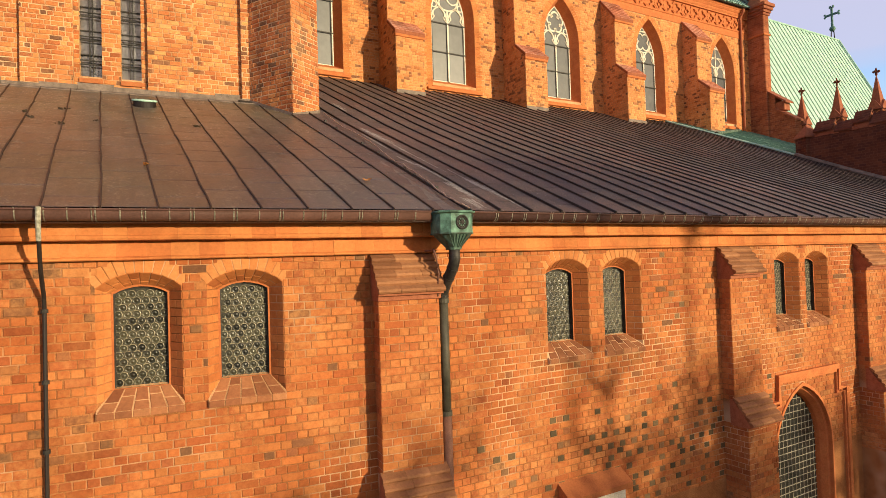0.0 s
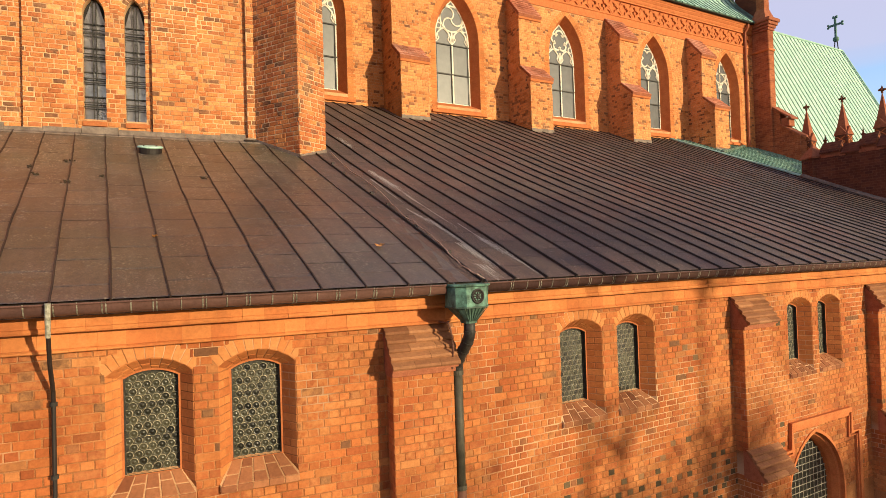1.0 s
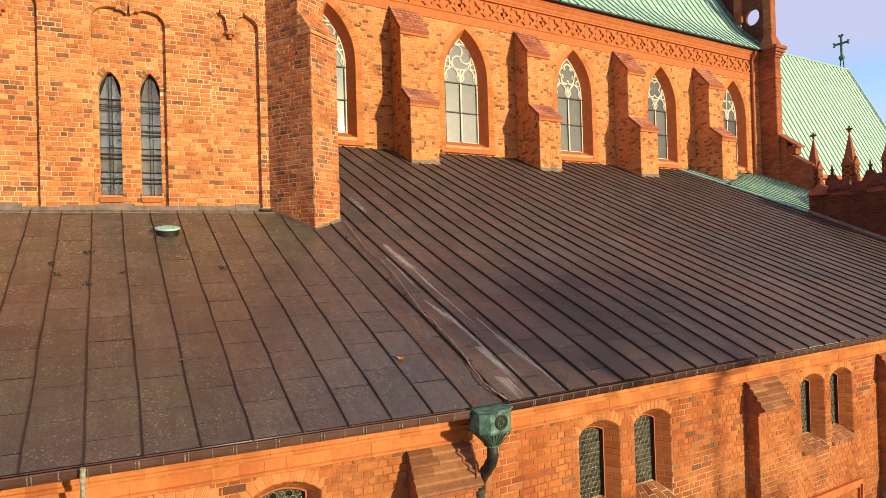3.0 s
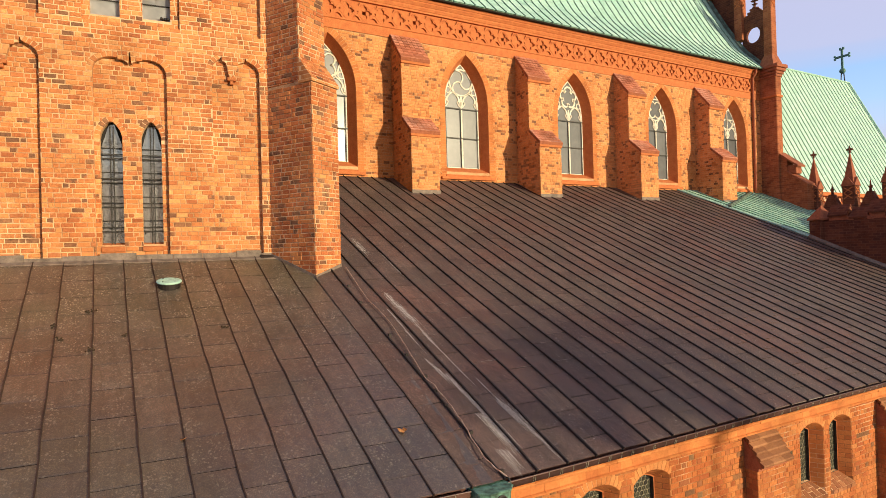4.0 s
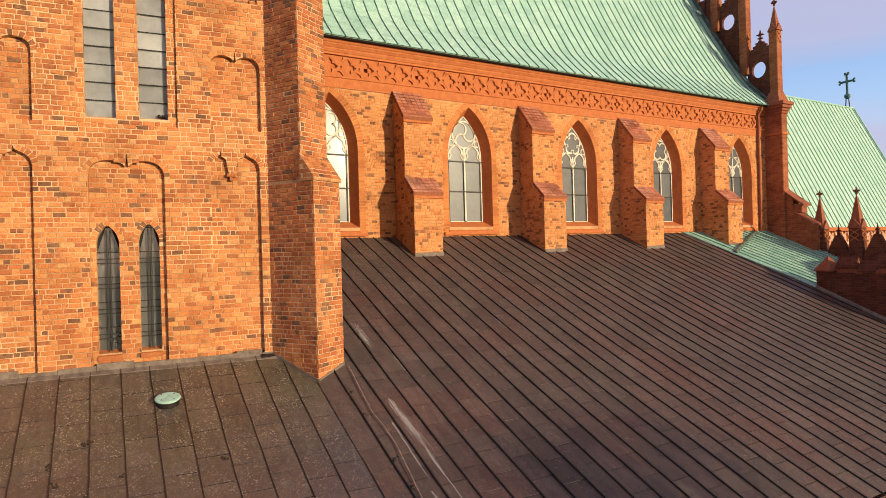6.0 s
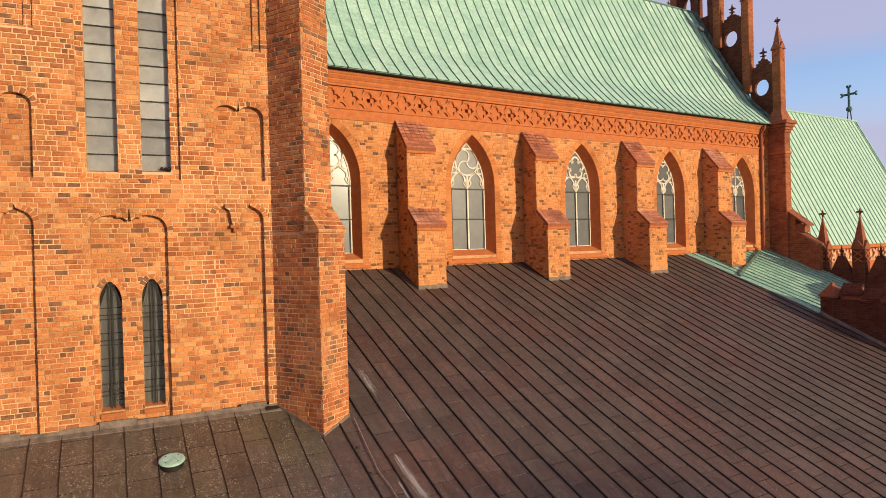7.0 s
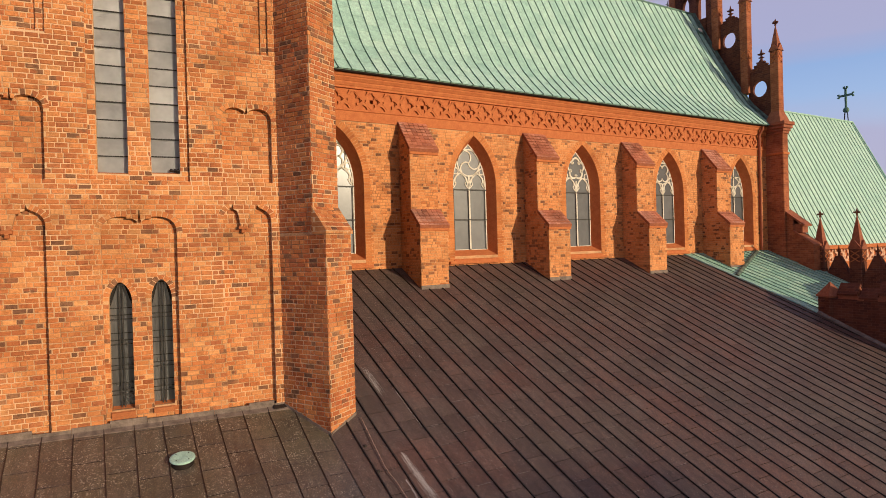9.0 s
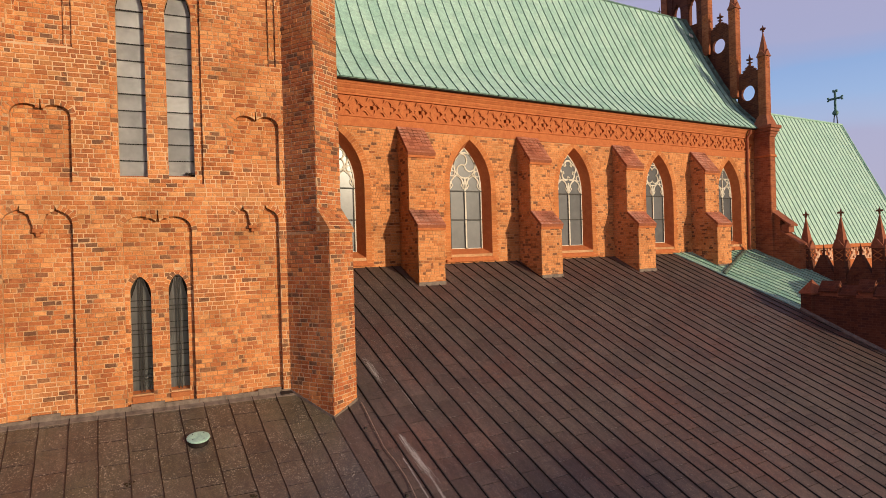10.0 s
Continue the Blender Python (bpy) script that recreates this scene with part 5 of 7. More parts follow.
def sheet_mesh(name, w, l, mat, lean):
    """One copper sheet, its lower edge lapped proud of the next, slightly dished."""
    me = bpy.data.meshes.new(name)
    v, f = [], []
    for j, t in enumerate((0.006 / l, 0.024 / l, 0.5, 1.0)):
        for s in (-0.5, -0.17, 0.17, 0.5):
            h = 0.006 + (0.003 if abs(s) < 0.3 and j == 2 else 0) - (0.004 if j == 0 else 0)
            v.append((s * w - lean * t * l, t * l, h))
    for j in range(3):
        for i in range(3):
            f.append((j * 4 + i, j * 4 + i + 1, j * 4 + i + 5, j * 4 + i + 4))
    me.from_pydata(v, [], f)
    me.materials.append(mat)
    return me


TILT = math.degrees(math.atan(SLOPE))


JOINTS = {}


def sheeted_roof(name, label, m, seams, v0, v1, mat, seam_mat, seed, keep, shift, pitch, first):
    """Sheets between standing seams, broken joints bay by bay; the first ones as pieces, those farther off in one mesh."""
    roof = empty(name, label, "roof", kind="structure", m=m)

    def on(u, v, h):
        return roof_point(u - shift(u, v - v0), v, h)
    rng = random.Random(seed)
    meshes = {}
    V, F = [], []
    count = 0
    for i, (a, b) in enumerate(zip(seams, seams[1:])):
        v, c = v0, (a + b) / 2
        e = v0 + first[i % 2] + rng.uniform(-0.04, 0.04)
        while v < v1 - 0.02:
            e = min(e, v1)
            p, q = on(c, v, 0.004), on(c, e, 0.004)
            length = math.hypot(q.y - p.y, q.z - p.z) - 0.006
            key = (round(b - a, 3), round(length, 2), round((p.x - q.x) / length / 0.01) * 0.01)
            if keep(c, v) and count < 300:
                if key not in meshes:
                    meshes[key] = sheet_mesh("sheet", key[0], key[1], mat, key[2])
                ob = new("sheet", meshes[key])
                ob.parent = roof
                tilt = math.degrees(math.atan2(q.z - p.z, q.y - p.y))
                ob.matrix_basis = pose(p.x, p.y, p.z, tilt + rng.uniform(-0.3, 0.1), rng.uniform(-0.4, 0.4), 0)
                count += 1
            else:
                n = len(V)
                g = v + 0.014
                V.extend([on(a, g, 0.01), on(b, g, 0.01), on(b, e, 0.01), on(a, e, 0.01), on(a, g, -0.002), on(b, g, -0.002)])
                F.extend([(n, n + 1, n + 2, n + 3), (n + 4, n + 5, n + 1, n)])
            JOINTS.setdefault(name, []).append((a, b, e))
            v = e
            e = v + pitch + rng.uniform(-0.02, 0.02)
    if V:
        mesh_object("far_sheets", V, F, mat, roof)["kind"] = "stuff"
    for s in seams[1:-1]:
        bm = bmesh.new()
        rows = []
        steps = 18
        sw = 0.007 if m is LEFT else 0.0105
        for k in range(steps + 1):
            v = v0 - 0.01 + (v1 - v0 + 0.01) * k / steps
            du = rng.uniform(-0.008, 0.008)
            lo = -0.004
            hgt = (0.028 if m is LEFT else 0.041) + rng.uniform(-0.004, 0.004)
            rows.append([bm.verts.new(p) for p in (on(s - sw - 0.005 + du, v, lo), on(s - sw + du, v, hgt), on(s + sw + du, v, hgt), on(s + sw + 0.006 + du, v, lo))])
        for p, q in zip(rows, rows[1:]):
            for k in range(3):
                bm.faces.new((p[k], p[k + 1], q[k + 1], q[k]))
        bm.faces.new(rows[0])
        bm.faces.new(rows[-1][::-1])
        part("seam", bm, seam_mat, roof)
    return roof


def deck(parent, u0, u1, v0, v1, mat):
    """Boarding under the sheets, following the hollow slope."""
    bm = bmesh.new()
    n = 14
    prism(bm, [(p.y, p.z) for p in [roof_point(0, v0 + (v1 - v0) * k / n, -0.012) for k in range(n + 1)] + [roof_point(0, v0 + (v1 - v0) * k / n, -0.05) for k in range(n, -1, -1)]], "x", u0, u1)
    part("underlay", bm, mat, parent)


def lean_west(u, d):
    j = (-0.12 - u) / 0.53
    return (0.122 - 0.0028 * j) * d


def lean_south(u, d):
    k = (u - 0.863) / 0.543
    return (0.0271 + 0.0033 * k) * d + 0.0014 * d * d


seamsL = [-0.12 - 0.53 * k for k in range(17)][::-1] + [0.2]
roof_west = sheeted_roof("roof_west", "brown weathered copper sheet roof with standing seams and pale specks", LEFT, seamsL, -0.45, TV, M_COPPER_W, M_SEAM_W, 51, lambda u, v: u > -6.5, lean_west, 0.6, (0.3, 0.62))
deck(roof_west, -9.0, -0.02, -0.40, TV + 0.3, M_SEAM)
NY = 12.02
seamsR = [-0.15] + [0.863 + 0.543 * k + 0.009 * max(0, k - 14) for k in range(-1, 43)]
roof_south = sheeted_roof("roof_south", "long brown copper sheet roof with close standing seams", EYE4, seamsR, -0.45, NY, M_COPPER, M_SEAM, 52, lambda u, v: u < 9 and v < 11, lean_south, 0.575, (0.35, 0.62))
deck(roof_south, -0.02, 20.9, -0.40, 6.4, M_SEAM)
deck(roof_south, -1.2, 20.9, 6.4, NY + 0.1, M_SEAM)


def lean_green(u, d):
    return max(0.0, 0.29 * (d - 5.0))


seamsG = [20.95 + 0.46 * k for k in range(19)]
roof_green = sheeted_roof("roof_choir_aisle", "short green copper roof beside the parapet", pose(0, 0, 0.04), seamsG, 2.0, NY, M_GREEN_D, M_GREENSEAM, 53, lambda u, v: v > 6, lean_green, 0.95, (0.5, 0.95))
deck(roof_green, 21.6, 27.2, 2.0, NY + 0.1, M_GREEN)
bm = bmesh.new()
tube(bm, [roof_point(20.93 - lean_green(0, v - 2.0), v, 0.05) for v in (6.6, 7.5, 8.5, 9.5, 10.5, 11.3, NY)], 0.045, 8)
tagged(part("roof_kerb", bm, M_GREEN), "green copper roll between the brown and green roofs", "roof trim", kind="structure")

# ---- nave ----
BAY = 5.4
NAVE_WIN = [2.4 + BAY * k for k in range(5)]
NAVE_BUT = [4.69 + BAY * k for k in range(4)]
bm = bmesh.new()
slab(bm, [(-1.0, 11.5), (27.0, 11.5), (27.0, 18.15), (-1.0, 18.15)], [pointed(c - 0.95, c + 0.95, 13.15, 15.8, 17.6) for c in NAVE_WIN], NY, NY + 0.7)
wall_nave = part("wall_nave", bm, M_MORTAR_N)
tagged(wall_nave, "sooty orange brick nave wall with pointed windows", "wall", kind="structure")
rngN = random.Random(31)
NB = Bricks(33, 0.006, 0.0045)
cutsN = [pointed(c - 0.95 - 0.22, c + 0.95 + 0.22, 12.97, 15.8, 17.6 + 0.3) for c in NAVE_WIN]
rows = lay(-0.9, 26.2, 12.75, 17.76, cutsN, rngN, 0.0985, 0.215, 0.013, "monk")
near_nave, restN = [], []
for r in rows:
    (near_nave if r[4] and 3.65 < r[0] < 4.5 and r[2] > 13.0 and len(near_nave) < 260 else restN).append(r)
NB.add((0, NY, 0), (1, 0, 0), (0, -1, 0), restN)
NB.build("nave_courses", M_BRICK_N, wall_nave)


def arcpts(cx, cz, r, a0, a1, n=10):
    return [(cx + r * math.cos(radians(a0 + (a1 - a0) * k / n)), cz + r * math.sin(radians(a0 + (a1 - a0) * k / n))) for k in range(n + 1)]


def nave_window(index, c, pattern):
    win = empty("window_%d" % index, "tall pointed nave window with pale stone tracery and grey panes", "window", "nave windows", "structure")
    outer = pointed(c - 0.95, c + 0.95, 13.15, 15.8, 17.6)
    inner = pointed(c - 0.76, c + 0.76, 13.36, 15.75, 17.36)
    yg = NY + 0.40
    bm = bmesh.new()
    loft(bm, outer, NY - 0.002, inner, yg)
    part("reveal", bm, M_MOULD, win, "smooth deep red-brick reveal")
    V = Bricks(300 + index, 0.006)
    V.ring(arch_of(outer), 0.24, NY - 0.002, 0.01, 0.1)
    for s in (-1, 1):
        for k in range(29):
            za = 12.98 + k * 0.0985
            wd = 0.22 if k % 2 else 0.3
            xa, xb = sorted((c + s * 0.955, c + s * (0.95 + wd)))
            V.add((0, NY - 0.004, 0), (1, 0, 0), (0, -1, 0), [(xa, xb, za, za + 0.09, True)])
    V.build("arch_bricks", M_CORN, win, "smooth orange brick surround")
    for s in (-1, 1):
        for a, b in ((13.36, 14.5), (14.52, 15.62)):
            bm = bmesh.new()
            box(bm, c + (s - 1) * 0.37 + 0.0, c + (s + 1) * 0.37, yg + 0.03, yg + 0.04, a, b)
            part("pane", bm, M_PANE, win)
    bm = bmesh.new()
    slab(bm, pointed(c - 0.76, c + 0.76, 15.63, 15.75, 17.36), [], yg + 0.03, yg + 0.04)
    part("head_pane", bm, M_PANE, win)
    bm = bmesh.new()
    y0, y1 = yg - 0.002, yg + 0.029
    strip(bm, inner + inner[:1], 0.085, y0, y1)
    strip(bm, [(c, 13.36), (c, 16.12)], 0.07, y0, y1)
    for s in (-1, 1):
        lc = c + s * 0.37
        # pointed heads of the two lights with a cusp on either side
        strip(bm, arcpts(lc + 0.21, 15.76, 0.54, 180, 113, 8), 0.058, y0, y1)
        strip(bm, arcpts(lc - 0.21, 15.76, 0.54, 0, 67, 8), 0.058, y0, y1)
        for q in (-1, 1):
            strip(bm, [(lc + q * 0.33, 15.7), (lc + q * 0.27, 15.75), (lc + q * 0.2, 15.86)], 0.04, y0 + 0.006, y1)
            strip(bm, [(lc + q * 0.2, 15.86), (lc + q * 0.25, 15.93), (lc + q * 0.24, 16.03)], 0.04, y0 + 0.006, y1)
        strip(bm, arcpts(c + s * 0.58, 16.33, 0.115, 0, 360, 14), 0.042, y0 + 0.004, y1)
    cz = 16.65
    if pattern != "rose":
        strip(bm, arcpts(c, cz, 0.5, 0, 360, 28), 0.055, y0, y1)
    if pattern == "swirl":
        for k in range(3):
            a = 125 + 120 * k
            px, pz = c + 0.25 * math.cos(radians(a)), cz + 0.25 * math.sin(radians(a))
            strip(bm, arcpts(px, pz, 0.25, a, a - 180, 12), 0.05, y0 + 0.003, y1)
    elif pattern == "rose":
        for k in range(5):
            a = 90 + 72 * k
            px, pz = c + 0.25 * math.cos(radians(a)), cz + 0.25 * math.sin(radians(a))
            strip(bm, arcpts(px, pz, 0.2, a - 112, a + 112, 12), 0.075, y0, y1)
    elif pattern == "quatre":
        for k in range(4):
            a = 45 + 90 * k
            px, pz = c + 0.26 * math.cos(radians(a)), cz + 0.26 * math.sin(radians(a))
            strip(bm, arcpts(px, pz, 0.2, a - 122, a + 122, 10), 0.05, y0 + 0.003, y1)
    else:
        strip(bm, [(c, cz - 0.5), (c, cz + 0.5)], 0.05, y0, y1)
        strip(bm, [(c - 0.5, cz), (c + 0.5, cz)], 0.05, y0, y1)
        strip(bm, arcpts(c, cz - 0.5, 0.5, 30, 150, 8), 0.045, y0, y1)
    part("tracery", bm, M_LIME, win, "pale cream stone mullion and tracery")
    for z in (14.5, 15.63):
        bm = bmesh.new()
        box(bm, c - 0.78, c + 0.78, y0 - 0.02, y0, z - 0.02, z + 0.02)
        part("saddle_bar", bm, M_IRON, win, "dark iron cross bar")
    for u in (c - 0.7, c - 0.046, c + 0.7):
        bm = bmesh.new()
        box(bm, u - 0.012, u + 0.012, y0 - 0.012, y0 - 0.001, 13.36, 15.6)
        part("glazing_strip", bm, M_IRON, win)
    bm = bmesh.new()
    prism(bm, [(NY + 0.42, 13.1), (NY + 0.42, 13.37), (NY - 0.06, 13.0), (NY - 0.06, 12.94), (NY, 12.94)], "x", c - 0.98, c + 0.98)
    box(bm, c - 1.2, c + 1.2, NY - 0.1, NY + 0.05, 12.86, 12.97, 0.01)
    part("window_sill", bm, M_MOULD, win, "sloping orange brick sill")
    # A near-black sheet paints the darkness inside the nave.
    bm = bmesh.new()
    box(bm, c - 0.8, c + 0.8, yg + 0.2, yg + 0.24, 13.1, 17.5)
    part("dark_fill", bm, M_VOID, win)


for i, (c, p) in enumerate(zip(NAVE_WIN, ("quatre", "swirl", "rose", "quatre", "cross"))):
    nave_window(11 + i, c, p)


M_COPE = brick_piece_material("red_coping_brick", [(0.0, (0.36, 0.122, 0.068)), (0.5, (0.42, 0.15, 0.085)), (1.0, (0.47, 0.18, 0.1))], 0.45, 0.0, 0.8, (0.7, (0.66, 0.4, 0.3)))


def nave_buttress(x0):
    w = 1.04
    ob = empty("buttress", "stepped sooty brick nave buttress with red sloping copings", "buttress", "nave buttresses", m=pose(x0, 0, 0))
    bm = bmesh.new()
    prism(bm, [(NY + 0.02, 11.4), (10.6, 11.4), (10.6, 14.18), (11.2, 14.7), (11.2, 16.78), (NY + 0.02, 17.8)], "x", 0, w)
    shaft = part("shaft", bm, M_MORTAR_N, ob)
    S = Bricks(int(x0 * 10), 0.006, 0.0045)
    S.add((0, 10.6, 0), (1, 0, 0), (0, -1, 0), lay(0, w, 12.0, 14.05, [], rngN, 0.0985, 0.215, 0.013, "monk"))
    S.add((0, 11.2, 0), (1, 0, 0), (0, -1, 0), lay(0, w, 14.75, 16.64, [], rngN, 0.0985, 0.215, 0.013, "monk"))
    side = [(-NY, 12.0), (-10.6, 12.0), (-10.6, 14.15), (-11.2, 14.68), (-11.2, 16.74), (-NY, 17.7)]
    S.add((0, 0, 0), (0, -1, 0), (-1, 0, 0), lay(-NY, -10.6, 12.0, 17.6, [], rngN, 0.0985, 0.215, 0.013, "monk", inside=side))
    S.build("shaft_bricks", M_BRICK_N, shaft)
    for y0, z0, y1, z1 in ((11.15, 16.78, 12.0, 17.84), (10.55, 14.18, 11.2, 14.76)):
        bm = bmesh.new()
        d = Vector((y1 - y0, z1 - z0)).normalized()
        n = Vector((-d.y, d.x))
        pts = [(y0, z0 - 0.05), (y1, z1 - 0.05), (y1, z1 + 0.02), (y0 + n.x * 0.05, z0 + n.y * 0.05 + 0.02)]
        prism(bm, pts, "x", -0.04, w + 0.04)
        cop = part("coping", bm, M_ROOFTILE, ob, "weathered dark red sloping coping")
        C = Bricks(int(x0 * 7) + 5, 0.004)
        rows_n = 8 if z1 - z0 > 0.8 else 5
        for r in range(rows_n):
            for k in range(6):
                a, b = k / 6 + 0.006, (k + 1) / 6 - 0.006
                ta, tb_ = r / rows_n, (r + 1) / rows_n - 0.015
                pa = Vector((y0 + 0.0, z0 + 0.02)) + n * 0.05 + (Vector((y1, z1)) - Vector((y0, z0))) * ta
                pb = Vector((y0 + 0.0, z0 + 0.02)) + n * 0.035 + (Vector((y1, z1)) - Vector((y0, z0))) * tb_
                C.quad((-0.04 + (w + 0.08) * a, pa.x, pa.y), (-0.04 + (w + 0.08) * b, pa.x, pa.y), (-0.04 + (w + 0.08) * b, pb.x, pb.y), (-0.04 + (w + 0.08) * a, pb.x, pb.y), 0.02, (0, n.x, n.y))
        C.build("coping_tiles", M_COPE, cop)
        bm = bmesh.new()
        box(bm, -0.03, w + 0.03, y0 - 0.0, y0 + 0.1, z0 - 0.14, z0 - 0.05, 0.01)
        part("drip_course", bm, M_MOULD, ob)
    zb = roof_z(10.6)
    bm = bmesh.new()
    box(bm, -0.02, w + 0.02, 10.575, 10.62, zb - 0.1, zb + 0.13, 0.004)
    box(bm, -0.025, 0.02, 10.6, 12.0, zb - 0.1, zb + 0.0, 0.0)
    part("flashing", bm, M_LEADGREY, ob)


for x in NAVE_BUT:
    nave_buttress(x)

# eaves of the nave: string course, pierced frieze, stepped mouldings
bm = bmesh.new()
prism(bm, [(NY + 0.05, 17.76), (NY - 0.03, 17.76), (NY - 0.03, 18.08), (NY - 0.06, 18.1), (NY - 0.06, 18.16), (NY + 0.05, 18.16)], "x", -1.0, 26.2)
prism(bm, [(NY + 0.05, 18.84), (NY - 0.055, 18.84), (NY - 0.055, 18.91), (NY - 0.07, 18.92), (NY - 0.1, 19.0), (NY - 0.1, 19.05), (NY - 0.115, 19.06), (NY - 0.17, 19.15), (NY - 0.17, 19.19), (NY - 0.19, 19.2), (NY - 0.24, 19.3), (NY + 0.05, 19.3)], "x", -1.0, 26.2)
tagged(part("cornice_nave", bm, M_MOULD), "stepped moulded brick cornice of the nave", "cornice", kind="structure")
bm = bmesh.new()
box(bm, -1.0, 26.2, NY - 0.37, NY - 0.2, 19.29, 19.355, 0.02)
tagged(part("gutter_nave", bm, M_VOID), "dark metal eaves gutter of the nave", "gutter")


def lobes(cx, cz, off, r, n=4, turn=0.0, half=None):
    """A foiled outline of n round lobes."""
    pts = []
    reach = math.degrees(math.pi / n + math.asin(min(1, off * math.sin(math.pi / n) / r)))
    for k in range(n):
        a = turn + 360 / n * k
        px, pz = cx + off * math.cos(radians(a)), cz + off * math.sin(radians(a))
        pts += arcpts(px, pz, r, a - reach + 4, a + reach - 4, 7)
    return pts


def frieze_unit():
    """One bay of the frieze: a pierced quatrefoil and pierced spandrels between diagonal ribs."""
    w, h = 0.647, 0.68
    a, b = -w / 4, 3 * w / 4
    holes = [lobes(0, 0, 0.135, 0.096)]
    for s in (-1, 1):
        holes.append([(w / 2 - 0.15, s * (h / 2 - 0.05)), (w / 2 + 0.15, s * (h / 2 - 0.05)), (w / 2 + 0.11, s * (h / 2 - 0.13)), (w / 2 + 0.035, s * 0.15), (w / 2 - 0.035, s * 0.15), (w / 2 - 0.11, s * (h / 2 - 0.13))][::s])
        holes.append([(w / 2 + s * 0.04, 0.0), (w / 2 + s * 0.085, 0.05), (w / 2 + s * 0.11, 0.0), (w / 2 + s * 0.085, -0.05)])
    bm = bmesh.new()
    slab(bm, [(a, -h / 2), (b, -h / 2), (b, h / 2), (a, h / 2)], holes, -0.02, 0.045)
    for s in (-1, 1):
        strip(bm, [(0.02, s * 0.31), (w / 2 - 0.05, s * 0.03)], 0.03, -0.03, -0.019)
        strip(bm, [(w * 0.745, s * 0.16), (w / 2 + 0.05, s * 0.03)], 0.03, -0.03, -0.019)
        strip(bm, [(-w * 0.245, s * 0.16), (-0.02, s * 0.31)], 0.03, -0.03, -0.019)
    bmesh.ops.recalc_face_normals(bm, faces=bm.faces)
    me = bpy.data.meshes.new("tracery_panel")
    bm.to_mesh(me)
    bm.free()
    me.materials.append(M_MOULD)
    return me


frieze = empty("frieze", "pierced brick tracery frieze below the nave eaves", "frieze", kind="structure")
FU = frieze_unit()
bm = bmesh.new()
squares = [(-0.151 + k * 0.647, 18.46) for k in range(0, 41, 3)]
slab(bm, [(-1.0, 18.1), (26.2, 18.1), (26.2, 19.3), (-1.0, 19.3)], [[(x - 0.065, z - 0.065), (x + 0.065, z - 0.065), (x + 0.065, z + 0.065), (x - 0.065, z + 0.065)] for x, z in squares], NY + 0.022, NY + 0.2)
box(bm, -1.0, 26.2, NY + 0.3, NY + 0.7, 18.1, 19.3)
part("backing", bm, M_MOULD, frieze, "brick backing")
for k in range(41):
    ob = new("tracery_panel", FU)
    ob.parent = frieze
    ob.location = (-0.151 + k * 0.647, NY - 0.016, 18.46)

# green copper roof with a bell-cast foot
PROFILE = [(11.6, 19.35), (12.2, 19.92), (12.85, 20.6), (13.1, 20.93), (13.9, 22.2), (14.6, 23.42), (15.5, 25.1), (16.4, 26.85)]
roof_nave = empty("roof_nave", "steep green copper nave roof with standing seams and a flared foot", "roof", kind="structure")


def profile_at(t):
    """A point of the profile at the fraction t of its length."""
    P = [Vector(p) for p in PROFILE]
    L = [(b - a).length for a, b in zip(P, P[1:])]
    s = t * sum(L)
    for i, l in enumerate(L):
        if s <= l or i == len(L) - 1:
            return P[i] + (P[i + 1] - P[i]) * (s / l)
        s -= l


def nave_sheet(t0, t1, w):
    me = bpy.data.meshes.new("sheet")
    v, f = [], []
    n = 6
    for k in range(n + 1):
        p = profile_at(t0 + (t1 - t0) * k / n)
        h = 0.012 * (1 - k / n)
        for s in (-0.5, 0.5):
            v.append((s * w, p.x - h * 0.8, p.y + h * 0.5))
    for k in range(n):
        f.append((2 * k, 2 * k + 1, 2 * k + 3, 2 * k + 2))
    me.from_pydata(v, [], f)
    me.materials.append(M_GREEN)
    return me


SW = 0.469
ROWS_A = [0, 0.07, 0.16, 0.25, 0.345, 0.435, 0.53, 0.62, 0.715, 0.81, 0.905, 1.0]
ROWS_B = [0, 0.115, 0.205, 0.3, 0.39, 0.48, 0.575, 0.67, 0.76, 0.855, 0.95, 1.0]
sheetsA = [nave_sheet(a, b, SW) for a, b in zip(ROWS_A, ROWS_A[1:])]
sheetsB = [nave_sheet(a, b, SW) for a, b in zip(ROWS_B, ROWS_B[1:])]
bm = bmesh.new()
rings = []
for k in range(31):
    p = profile_at(k / 30)
    rings.append([bm.verts.new((s, p.x - 0.03 + d, p.y + 0.03 - d)) for s, d in ((-0.012, 0.05), (-0.01, 0.0), (0.01, 0.0), (0.012, 0.05))])
for a, b in zip(rings, rings[1:]):
    for k in range(3):
        bm.faces.new((a[k], a[k + 1], b[k + 1], b[k]))
bmesh.ops.recalc_face_normals(bm, faces=bm.faces)
SEAM_ME = bpy.data.meshes.new("seam")
bm.to_mesh(SEAM_ME)
bm.free()
SEAM_ME.materials.append(M_GREENSEAM)
FV, FF = [], []
for k in range(60):
    x = -1.5745 + k * SW
    for me in (sheetsA if k % 2 else sheetsB):
        if 9 <= k < 36:
            ob = new("sheet", me)
            ob.parent = roof_nave
            ob.location = (x, 0, 0)
        else:
            n0 = len(FV)
            FV += [v.co + Vector((x, 0, 0)) for v in me.vertices]
            FF += [tuple(i + n0 for i in p.vertices) for p in me.polygons]
    ob = new("seam", SEAM_ME)
    ob.parent = roof_nave
    ob.location = (x + SW / 2, 0, 0)
mesh_object("far_sheets", FV, FF, M_GREEN, roof_nave)["kind"] = "stuff"
bm = bmesh.new()
prism(bm, PROFILE + [(21.2, 19.35)], "x", -1.5, 26.5)
